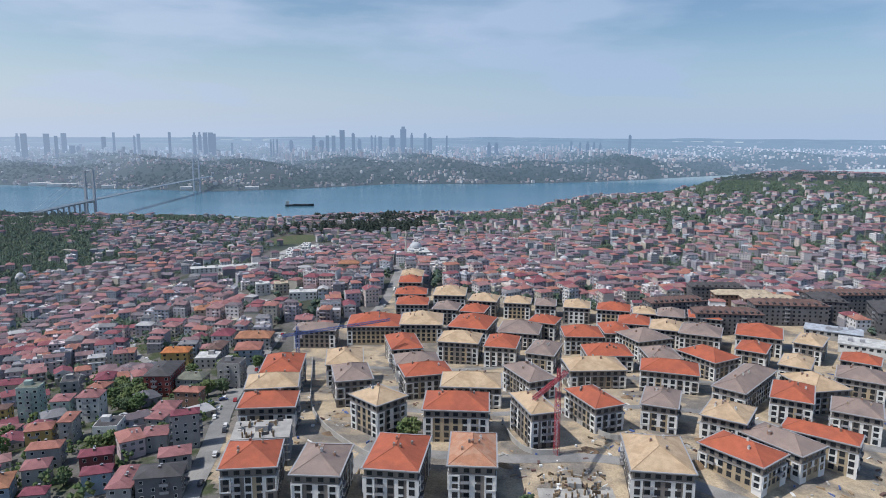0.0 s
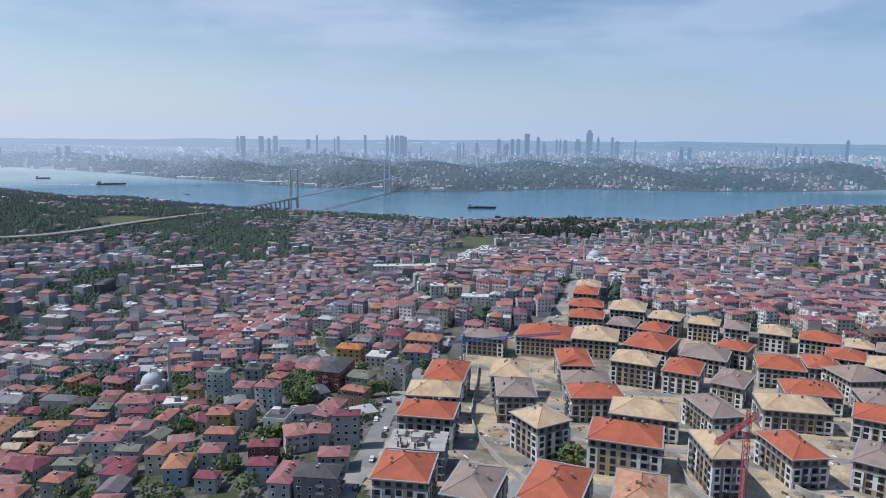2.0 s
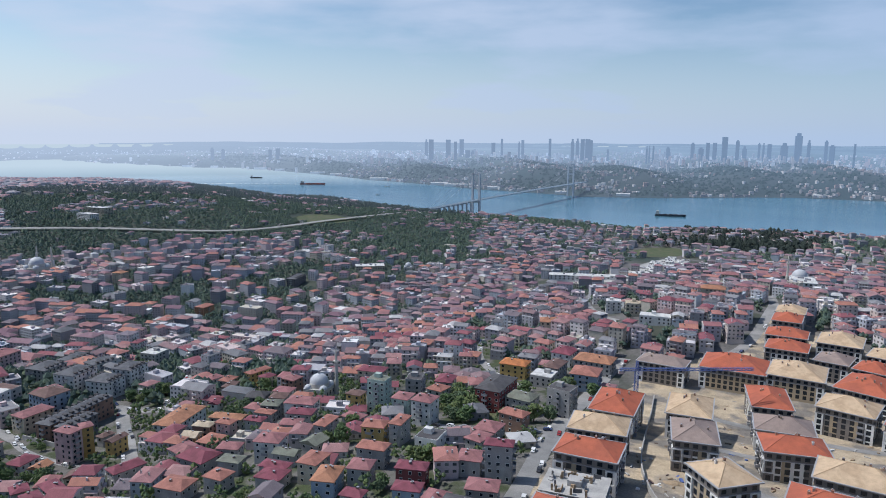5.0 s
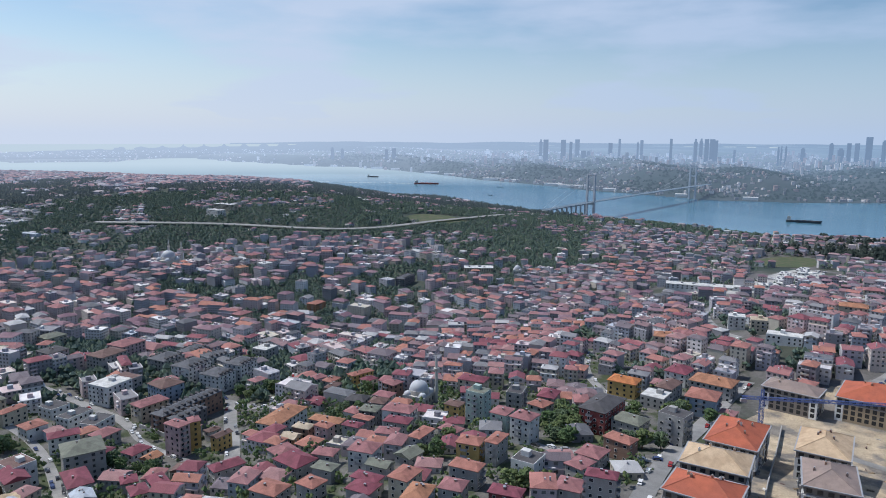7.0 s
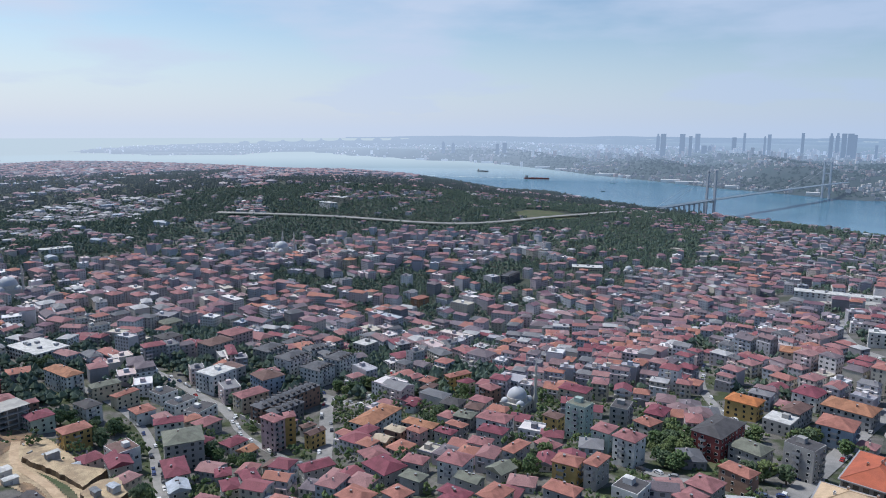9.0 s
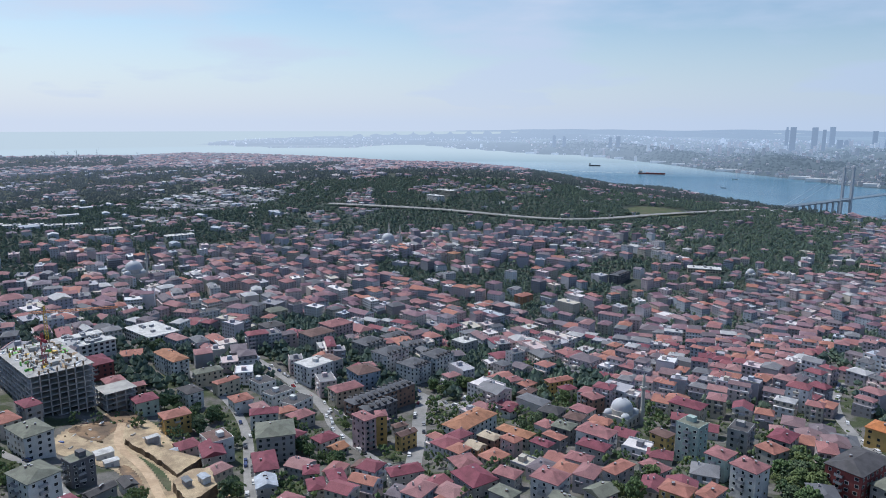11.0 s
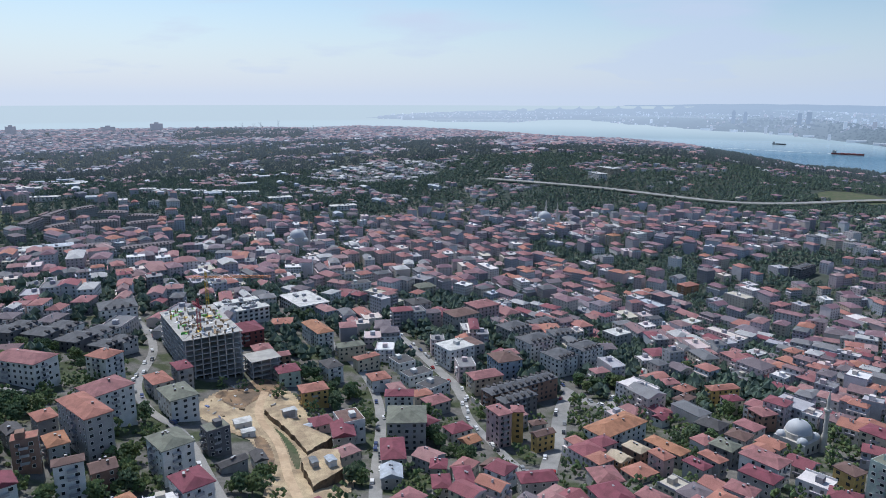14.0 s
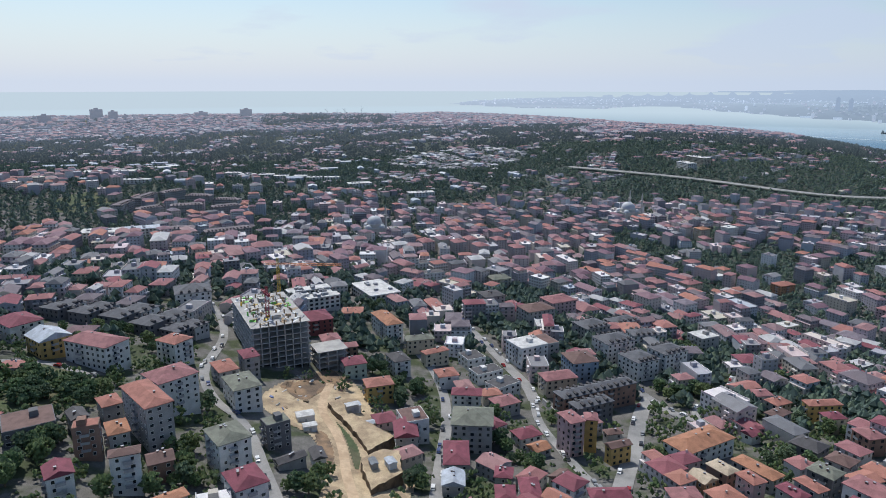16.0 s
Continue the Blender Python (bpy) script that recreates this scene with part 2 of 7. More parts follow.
M = {
    "clay_far": surface("clay_tiles_far", (0, 0, 0), 0.9, 0.25, 0.25, "island", CLAY),
    "plaster_far": surface("plaster_far", (0, 0, 0), 0.9, 0.2, 0.16, "island", PLASTER),
    "clay_mixed": surface("part_hazy_clay_tiles", (0, 0, 0), 0.9, 0.25, 0.25, "island", MIXED),
    "clay_hazy": surface("hazy_clay_tiles", (0, 0, 0), 0.9, 0.25, 0.25, "island", HAZY_CLAY),
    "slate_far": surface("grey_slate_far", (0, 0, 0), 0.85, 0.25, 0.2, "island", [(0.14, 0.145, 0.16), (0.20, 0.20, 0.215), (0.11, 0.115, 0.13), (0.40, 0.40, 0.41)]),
    "clay_edge": surface("clay_tiles_at_the_edge", (0, 0, 0), 0.9, 0.1, 0.2, "island", HAZY_CLAY, glow=HAZE),
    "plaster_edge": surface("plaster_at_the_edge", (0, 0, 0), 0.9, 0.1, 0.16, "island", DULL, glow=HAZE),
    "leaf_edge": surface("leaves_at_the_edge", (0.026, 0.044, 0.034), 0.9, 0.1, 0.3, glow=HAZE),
    "red": surface("new_red_tiles", (0.40, 0.105, 0.055), 0.8, 0.4, 0.2, alt=(0.34, 0.092, 0.052), patch=0.12, bump=0.03),
    "tan": surface("roof_boards", (0.50, 0.37, 0.245), 0.85, 0.5, 0.2, alt=(0.43, 0.31, 0.20), patch=0.15, bump=0.02),
    "grey": surface("roof_membrane", (0.275, 0.21, 0.185), 0.85, 0.4, 0.22, alt=(0.225, 0.175, 0.16), patch=0.1, bump=0.02),
    "pink": surface("half_tiled_roof", (0.40, 0.19, 0.115), 0.85, 0.5, 0.22, alt=(0.43, 0.25, 0.17), patch=0.2, bump=0.02),
    "stack_tone": surface("chimney_render", (0, 0, 0), 0.9, 1.0, 0.2, "object", [(0.30, 0.17, 0.12), (0.44, 0.33, 0.24), (0.24, 0.18, 0.155), (0.58, 0.56, 0.53), (0.36, 0.23, 0.17)]),
    "frame": surface("dark_window_frame", (0.11, 0.11, 0.115), 0.5, 0.6, 0.1),
    "gutter": surface("gutter_metal", (0.31, 0.315, 0.335), 0.5, 0.6, 0.1),
    "wall_grey": surface("grey_render", (0.20, 0.18, 0.165), 0.9, 0.3, 0.14),
    "wall_white": surface("white_render", (0.70, 0.70, 0.69), 0.9, 0.3, 0.08),
    "wall_sand": surface("sand_render", (0.40, 0.325, 0.225), 0.9, 0.3, 0.1),
    "concrete": surface("raw_concrete", (0.40, 0.39, 0.375), 0.9, 0.4, 0.2, alt=(0.31, 0.305, 0.295), patch=0.2, bump=0.03),
    "pane_far": surface("dim_window_panes", (0, 0, 0), 0.3, 0.5, 0.15, "island", [(0.045, 0.05, 0.06), (0.09, 0.092, 0.10), (0.03, 0.033, 0.04), (0.16, 0.155, 0.155), (0.06, 0.062, 0.07), (0.11, 0.09, 0.085)]),
    "glass": surface("window_glass", (0.022, 0.027, 0.034), 0.12, 0.5, 0.2),
    "earth": surface("ground_cover", (0.125, 0.12, 0.118), 0.95, 0.06, 0.3, alt=(0.05, 0.058, 0.042), patch=0.03, bump=0.1),
    "grass": surface("rough_grass", (0.062, 0.085, 0.036), 0.95, 0.25, 0.3, alt=(0.095, 0.095, 0.052), patch=0.06, bump=0.15),
    "sand": surface("bare_earth", (0.46, 0.36, 0.235), 0.95, 0.25, 0.34, alt=(0.31, 0.235, 0.155), patch=0.09, bump=0.2),
    "site": surface("building_site_ground", (0.42, 0.34, 0.24), 0.95, 0.15, 0.38, alt=(0.185, 0.168, 0.15), patch=0.06, bump=0.2),
    "cut": surface("cut_earth", (0.15, 0.11, 0.07), 0.95, 0.3, 0.4, alt=(0.09, 0.065, 0.045), patch=0.25, bump=0.4),
    "mud": surface("reddish_mud", (0.25, 0.165, 0.10), 0.95, 0.25, 0.35, alt=(0.14, 0.10, 0.07), patch=0.1, bump=0.2),
    "garden": surface("garden_ground", (0.125, 0.12, 0.112), 0.95, 0.3, 0.4, alt=(0.045, 0.06, 0.025), patch=0.07, bump=0.15),
    "asphalt": surface("worn_asphalt", (0.27, 0.265, 0.26), 0.9, 0.2, 0.2, alt=(0.20, 0.20, 0.20), patch=0.06),
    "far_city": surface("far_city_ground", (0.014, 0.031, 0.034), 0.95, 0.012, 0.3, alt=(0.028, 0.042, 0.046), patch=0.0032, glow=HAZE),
    "leaf": surface("leaves", (0, 0, 0), 0.8, 0.6, 0.4, "object", [(0.075, 0.125, 0.044), (0.1, 0.144, 0.05), (0.06, 0.103, 0.044), (0.115, 0.152, 0.053), (0.077, 0.115, 0.057)], 0.1),
    # lighter and bluer than the garden leaves: haze mixed into the greens
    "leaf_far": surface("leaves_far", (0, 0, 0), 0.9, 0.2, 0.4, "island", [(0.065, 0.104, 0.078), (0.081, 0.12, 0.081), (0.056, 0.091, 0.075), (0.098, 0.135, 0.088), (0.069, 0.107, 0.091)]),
    "leaf_garden": surface("garden_leaves", (0, 0, 0), 0.85, 0.5, 0.4, "island", [(0.075, 0.122, 0.04), (0.1, 0.143, 0.048), (0.057, 0.1, 0.04), (0.115, 0.15, 0.051), (0.077, 0.112, 0.054)]),
    "forest": surface("woodland_floor", (0.032, 0.05, 0.042), 0.95, 0.1, 0.3, alt=(0.05, 0.062, 0.048), patch=0.012),
    "pine": surface("pine_needles", (0.018, 0.03, 0.024), 0.9, 0.3, 0.3),
    "bark": surface("bark", (0.13, 0.10, 0.07), 0.95, 2, 0.3, bump=0.03),
    "steel_red": surface("red_painted_steel", (0.36, 0.05, 0.07), 0.5, 1, 0.15),
    "steel_blue": surface("blue_painted_steel", (0.08, 0.13, 0.33), 0.5, 1, 0.15),
    "steel_yellow": surface("yellow_painted_steel", (0.60, 0.40, 0.04), 0.5, 1, 0.15),
    "steel_orange": surface("orange_painted_steel", (0.55, 0.19, 0.06), 0.5, 1, 0.15),
    "paint_green": surface("green_formwork", (0.16, 0.45, 0.10), 0.7, 1, 0.2),
    "timber": surface("site_timber", (0.30, 0.22, 0.14), 0.9, 1, 0.3),
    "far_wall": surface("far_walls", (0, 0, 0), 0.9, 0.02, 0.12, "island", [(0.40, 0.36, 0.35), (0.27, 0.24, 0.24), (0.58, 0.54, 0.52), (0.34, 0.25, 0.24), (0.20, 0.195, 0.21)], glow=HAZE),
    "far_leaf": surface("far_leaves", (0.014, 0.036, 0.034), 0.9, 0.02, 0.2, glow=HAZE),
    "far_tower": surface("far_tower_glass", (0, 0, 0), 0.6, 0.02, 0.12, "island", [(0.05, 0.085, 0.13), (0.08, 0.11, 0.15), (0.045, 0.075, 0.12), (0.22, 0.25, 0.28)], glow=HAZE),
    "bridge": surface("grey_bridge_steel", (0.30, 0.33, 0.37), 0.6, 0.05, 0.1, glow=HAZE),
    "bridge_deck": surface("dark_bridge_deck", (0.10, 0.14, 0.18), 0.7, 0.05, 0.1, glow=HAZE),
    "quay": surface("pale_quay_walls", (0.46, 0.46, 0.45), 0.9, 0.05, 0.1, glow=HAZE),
    "foam": surface("sea_foam", (0.62, 0.68, 0.70), 0.9, 0.02, 0.2),
    "hull": surface("dark_ship_paint", (0.05, 0.05, 0.06), 0.5, 0.1, 0.2),
    "hull_red": surface("red_ship_paint", (0.25, 0.06, 0.05), 0.5, 0.1, 0.2),
    "dome": surface("white_dome", (0.44, 0.46, 0.49), 0.6, 0.5, 0.08),
    "stone": surface("pale_stone", (0.48, 0.46, 0.42), 0.85, 0.5, 0.12, bump=0.02),
    "car": surface("car_paint", (0, 0, 0), 0.25, 2, 0.05, "object", [(0.72, 0.72, 0.72), (0.60, 0.61, 0.62), (0.04, 0.04, 0.045), (0.75, 0.75, 0.74), (0.28, 0.29, 0.30), (0.30, 0.03, 0.03), (0.05, 0.07, 0.16), (0.70, 0.70, 0.70)]),
    "tyre": surface("tyre_rubber", (0.02, 0.02, 0.02), 0.8, 3, 0.2),
}
ROOFS = {"orange": (0.34, 0.145, 0.113), "rose": (0.29, 0.13, 0.135), "maroon": (0.20, 0.054, 0.078), "brown": (0.15, 0.09, 0.08), "dark": (0.075, 0.072, 0.078), "moss": (0.17, 0.18, 0.145), "tile": (0.36, 0.17, 0.10), "bright": (0.46, 0.17, 0.06), "mauve": (0.20, 0.17, 0.185), "metal": (0.42, 0.46, 0.52), "graphite": (0.105, 0.11, 0.125), "zinc": (0.19, 0.21, 0.235), "pale": (0.55, 0.55, 0.54), "cream": (0.46, 0.38, 0.28)}
WALLS = {"white": (0.60, 0.60, 0.59), "grey": (0.33, 0.325, 0.32), "slate": (0.14, 0.14, 0.15), "cream": (0.47, 0.42, 0.33), "yellow": (0.46, 0.32, 0.12), "pink": (0.46, 0.34, 0.345), "blush": (0.56, 0.48, 0.47), "blue": (0.27, 0.34, 0.43), "teal": (0.34, 0.43, 0.40), "brick": (0.25, 0.155, 0.12), "redwhite": (0.24, 0.06, 0.055), "maroonwall": (0.20, 0.06, 0.06), "tilewall": (0.38, 0.21, 0.12)}
for word, tone in ROOFS.items():
    M["roof_" + word] = surface("roof_" + word, tone, 0.85, 0.45, 0.24, alt=tuple(c * 0.78 for c in tone), patch=0.25, bump=0.03)
for word, tone in WALLS.items():
    M["wall_" + word + "_house"] = surface("wall_" + word + "_house", tone, 0.9, 0.35, 0.15, alt=tuple(c * 0.86 for c in tone), patch=0.18)


# ---------- the lie of the land ----------
NEAR_HILLS = [
    (-233, -58, 119, 42), (-258, 81, 119, -2), (-197, 208, 119, 37), (-73, 276, 119, 27), (67, 258, 119, 43), (-330, -110, 152, 23), (-370, 54, 152, -23), (-327, 216, 152, -4),
    (-211, 338, 152, -1), (-51, 389, 152, -39), (114, 358, 152, -8), (-471, -185, 200, 33), (-529, 14, 200, 5), (-501, 218, 200, 27), (-393, 394, 200, 7), (-223, 511, 200, 41),
    (-20, 550, 200, 11), (181, 503, 200, 62),
]
MID_HILLS = [
    (-666, -288, 266, 12), (-744, -45, 266, 3), (-732, 210, 266, 10), (-632, 445, 266, -5), (-456, 630, 266, -74), (-227, 743, 266, 90), (27, 768, 266, -51), (274, 703, 266, -8),
    (-913, -419, 350, -18), (-1014, -126, 350, 23), (-1021, 185, 350, -48), (-932, 482, 350, -8), (-755, 738, 350, 25), (-509, 928, 350, 23), (-217, 1032, 350, -6), (94, 1042, 350, 0),
    (393, 956, 350, 25), (-1266, -607, 470, 53), (-1418, -134, 470, 12), (-1395, 362, 470, -2), (-1200, 818, 470, -22), (-859, 1179, 470, -21), (-413, 1397, 470, -44), (82, 1446, 470, 0),
    (562, 1319, 470, 21),
]
FAR_HILLS = [
    (-1796, -889, 650, 17), (-2025, -95, 650, -78), (-1913, 723, 650, 64), (-1481, 1427, 650, -6), (-801, 1896, 650, 45), (11, 2050, 650, 1), (815, 1863, 650, 19), (-2591, -1311, 920, -47),
    (-2930, 80, 920, 29), (-2561, 1465, 920, 23), (-1575, 2504, 920, -117), (-212, 2944, 920, 17), (1196, 2678, 920, 36), (-4092, -2110, 1430, 7), (-4362, 1598, 1430, -36), (-1803, 4295, 1430, -42),
    (1914, 4219, 1430, 20),
]
HUB = (-30.0, 50.0)
REACH, EDGE = 3000.0, 4830.0
# bearing in degrees from ahead, near shore and far shore in metres
SHORES = [(-180, 9000, 60000), (-125, 7200, 60000), (-105, 6500, 60000), (-95, 6200, 60000), (-88.2, 6000, 60000), (-88, 6000, 10300), (-86.5, 5900, 9700), (-82, 5700, 8700), (-76, 5300, 8300), (-73.5, 5100, 9300), (-70, 4800, 9500), (-67, 4500, 8300), (-61, 4050, 7050), (-57, 3800, 6700), (-47, 3050, 4880), (-43, 2800, 4500), (-38, 2640, 4030), (-29, 2380, 3620), (-23, 2260, 3650), (-14, 2200, 3990), (-5, 2250, 4010), (2, 2400, 4290), (6, 2650, 4600), (12, 3100, 5300), (18, 3900, 6300), (30, 4500, 8000), (180, 9000, 60000)]


SHORE_BEARINGS, SHORE_NEAR = [q[0] for q in SHORES], [q[1] for q in SHORES]
# how low the land's crest lies as seen from the hilltop: bearing and degrees
CREST = [(-130, -2.4), (-95, -2.45), (-92, -2.52), (-88, -2.36), (-84, -2.47), (-79, -2.69), (-74, -3.0), (-71, -3.15), (-67, -3.2), (-62, -3.58), (-58.5, -4.03), (-54, -4.75), (-49.5, -4.87), (-46, -5.45), (-43, -5.55), (-38, -5.95), (-33, -6.4), (-27, -6.85), (-24, -7.0), (-17, -6.85), (-11, -6.82), (-6, -6.7), (-2, -6.2), (2, -5.1), (5, -5.06), (8, -4.76), (10.6, -4.05), (12, -3.45), (15, -2.97), (17.5, -2.83), (60, -2.8)]


def smooth(v):
    v = np.clip(v, 0, 1)
    return v * v * (3 - 2 * v)


def polar(x, y):
    return np.degrees(np.arctan2(x - HUB[0], y - HUB[1])), np.hypot(x - HUB[0], y - HUB[1])


def ground(x, y):
    """Height of the land over the sea at true distances."""
    x, y = np.asarray(x, float), np.asarray(y, float)
    a, r = polar(x, y)
    near = np.interp(a, [s[0] for s in SHORES], [s[1] for s in SHORES])
    far = np.interp(a, [s[0] for s in SHORES], [s[2] for s in SHORES])
    h = np.full(x.shape, 110.0)
    for cx, cy, size, rise in NEAR_HILLS + MID_HILLS + FAR_HILLS:
        h = h + rise * np.exp(-((x - cx) ** 2 + (y - cy) ** 2) / (2 * size * size))
    h = np.maximum(h, 12)
    crest = EYE + r * np.tan(np.radians(np.interp(a, [s[0] for s in CREST], [s[1] for s in CREST]))) - 12
    h = np.where(r > 1300, np.minimum(h, np.maximum(crest, 4)), h)
    bank = smooth((near - r) / 420.0)
    open_sea = np.maximum(smooth((-86.0 - a) / 2.0), smooth((a - 38) / 2))
    h = h * bank - 6 * (1 - smooth((near + 60 - r) / 60)) - np.where(open_sea > 0.5, 0.3 * np.maximum(r - near - 60, 0), 0.6 * np.clip(np.minimum(r - near - 60, far - 60 - r), 0, 300))
    inland = r - far
    roll = 0.62 + 0.16 * np.sin(a * 0.33 + r / 900) + 0.14 * np.sin(a * 0.81 + 1.7 + r / 610)
    rise = 125 * roll * smooth(inland / 900) * (0.35 + 0.65 * smooth((a + 82) / 25)) + 3 * smooth(inland / 60)
    depth = np.interp(a, [-88, -87, -85, -82, -77, -68, -60, -52], [60, 900, 3200, 5200, 8000, 16000, 30000, 70000])
    rise = rise * (0.25 + 0.75 * smooth((a + 74) / 18)) - 0.3 * np.maximum(inland - depth, 0)
    return np.where((inland > -60) & (a > -88) & (a < 40), rise - 6 * (1 - smooth((inland + 60) / 60)), h)


def squeeze(x, y, z, edge=EDGE):
    """What lies beyond three kilometres is drawn in towards the eye along its line of sight, so that the horizon stays within five."""
    x, y, z = np.asarray(x, float), np.asarray(y, float), np.asarray(z, float)
    r = np.hypot(x - HUB[0], y - HUB[1])
    q = np.where(r > REACH, REACH + (edge - REACH) * (1 - np.exp(-(r - REACH) / (edge - REACH))), np.maximum(r, 1e-6))
    s = q / np.maximum(r, 1e-6)
    z = z - r * r / 3e7  # the curve of the earth
    return HUB[0] + (x - HUB[0]) * s, HUB[1] + (y - HUB[1]) * s, EYE + (z - EYE) * s


RASTER = 8.0
_gx, _gy = np.arange(-2800, 1400, RASTER), np.arange(-1500, 3000, RASTER)
_heights = ground(*np.meshgrid(_gx, _gy)).tolist()


def top(x, y):
    """Ground height at one place, read from a raster where the city stands."""
    u, v = (x - _gx[0]) / RASTER, (y - _gy[0]) / RASTER
    i, j = int(u), int(v)
    if 0 <= i < len(_gx) - 1 and 0 <= j < len(_gy) - 1:
        u, v = u - i, v - j
        a, b = _heights[j], _heights[j + 1]
        return (a[i] * (1 - u) + a[i + 1] * u) * (1 - v) + (b[i] * (1 - u) + b[i + 1] * u) * v
    return float(ground(np.array([x]), np.array([y]))[0])


# ---------- mesh helpers ----------
def mesh_of(name, verts, faces, mats, index=None, soft=False):
    me = bpy.data.meshes.new(name)
    me.from_pydata(verts if isinstance(verts, list) else np.asarray(verts).tolist(), [], faces if isinstance(faces, list) else np.asarray(faces).tolist())
    for m in mats:
        me.materials.append(M[m] if isinstance(m, str) else m)
    if index is not None:
        me.polygons.foreach_set("material_index", np.asarray(index, dtype=np.int32))
    if soft:
        me.polygons.foreach_set("use_smooth", np.ones(len(me.polygons), dtype=bool))
    me.update()
    return me


class Soup:
    """Gathers many small pieces into one mesh."""

    def __init__(self):
        self.v, self.f, self.m, self.n = [], [], [], 0

    def add(self, verts, faces, mat=0):
        verts = np.asarray(verts, float)
        self.v.append(verts)
        k = self.n
        self.f += [tuple(i + k for i in f) for f in faces]
        self.m += [mat] * len(faces) if isinstance(mat, int) else list(mat)
        self.n += len(verts)

    def box(self, x0, y0, z0, x1, y1, z1, mat=0):
        self.add([(x0, y0, z0), (x1, y0, z0), (x1, y1, z0), (x0, y1, z0), (x0, y0, z1), (x1, y0, z1), (x1, y1, z1), (x0, y1, z1)], BOX, mat)

    def mesh(self, name, mats, far=False, soft=False):
        v = np.concatenate(self.v) if self.v else np.zeros((0, 3))
        if far:
            v = np.stack(squeeze(v[:, 0], v[:, 1], v[:, 2]), 1)
        return mesh_of(name, v, self.f, mats, self.m, soft)


BOX = [(0, 3, 2, 1), (4, 5, 6, 7), (0, 1, 5, 4), (1, 2, 6, 5), (2, 3, 7, 6), (3, 0, 4, 7)]
SIDES = BOX[2:]


def turned(pts, x, y, z, yaw):
    c, s = math.cos(radians(yaw)), math.sin(radians(yaw))
    p = np.asarray(pts, float)
    return np.stack([x + p[:, 0] * c - p[:, 1] * s, y + p[:, 0] * s + p[:, 1] * c, z + p[:, 2]], 1)


def part(name, me, parent, label="", at=None):
    ob = new(name, me)
    ob.parent = parent
    if at is not None:
        ob.matrix_local = at
    return tagged(ob, label)


def thing(name, x, y, z, yaw, label, category, group="", kind=""):
    ob = new(name)
    ob.empty_display_size = 1
    ob.matrix_world = pose(x, y, z, 0, 0, yaw)
    return tagged(ob, label, category, group, kind)


def hip(w, d, rise, thick=0.3, slide=0.0):
    """A hipped roof, its eaves w by d and its ridge along the longer side."""
    a, b = w / 2, d / 2
    run = min(a, b) * (1 - slide)
    rx, ry = max(a - run, 0.02), max(b - run, 0.02)
    v = [(-a, -b, 0), (a, -b, 0), (a, b, 0), (-a, b, 0), (-a, -b, thick), (a, -b, thick), (a, b, thick), (-a, b, thick)]
    if a >= b:
        v += [(-rx, 0, thick + rise), (rx, 0, thick + rise)]
        slopes = [(4, 5, 9, 8), (5, 6, 9), (6, 7, 8, 9), (7, 4, 8)]
    else:
        v += [(0, -ry, thick + rise), (0, ry, thick + rise)]
        slopes = [(4, 5, 8), (5, 6, 9, 8), (6, 7, 9), (7, 4, 8, 9)]
    return v, slopes, [(0, 3, 2, 1)] + SIDES


def gable(w, d, rise, thick=0.25):
    a, b = w / 2, d / 2
    v = [(-a, -b, 0), (a, -b, 0), (a, b, 0), (-a, b, 0), (-a, -b, thick), (a, -b, thick), (a, b, thick), (-a, b, thick), (-a, 0, thick + rise), (a, 0, thick + rise)]
    return v, [(4, 5, 9, 8), (6, 7, 8, 9)], [(0, 3, 2, 1), (0, 1, 5, 4), (2, 3, 7, 6), (1, 2, 6, 9, 5), (3, 0, 4, 8, 7)]


# ---------- ground and water ----------
def sheet(name, bearings, rings, height, mats, pick=None, edge=EDGE):
    A, R = np.meshgrid(np.radians(bearings), rings)
    x, y = HUB[0] + R * np.sin(A), HUB[1] + R * np.cos(A)
    z = height(x, y)
    v = np.stack(squeeze(x.ravel(), y.ravel(), z.ravel(), edge), 1)
    n, k = len(bearings), len(rings)
    i = np.arange(n * (k - 1)).reshape(k - 1, n)
    j = np.roll(i, -1, axis=1)
    f = np.stack([i, i + n, j + n, j], -1).reshape(-1, 4)
    index = None
    if pick:
        index = pick(x[:-1].ravel(), y[:-1].ravel())
    return mesh_of(name, v, f, mats, index, soft=True)


bearings = np.concatenate([np.arange(-132, 46, 0.5), np.arange(46, 228, 4)])
rings = np.concatenate([[0.001], np.arange(60, 900, 14), np.geomspace(900, 3400, 70), np.geomspace(3450, 6000, 60), np.geomspace(6200, 26000, 26)])


# woods and gardens: place, half sizes, turn, share of houses, share of trees
GREEN = [(-490, 1580, 150, 75, -5, 0.0, 1.0), (-250, 1660, 140, 70, -8, 0.05, 0.9), (-1150, 1750, 380, 150, 12, 0.10, 0.9), (-1450, 1300, 400, 330, 35, 0.12, 1.0), (-1850, 950, 420, 380, 20, 0.15, 0.95), (-2100, 1400, 460, 330, 35, 0.06, 1.0), (-1620, 600, 330, 210, 0, 0.28, 0.9), (-860, 760, 140, 100, 40, 0.3, 0.9), (-950, 520, 200, 100, 40, 0.4, 0.8), (-880, 1000, 160, 140, 30, 0.15, 0.95), (-1300, -250, 240, 170, 20, 0.15, 0.95), (-1450, 0, 240, 170, 20, 0.3, 0.9)]
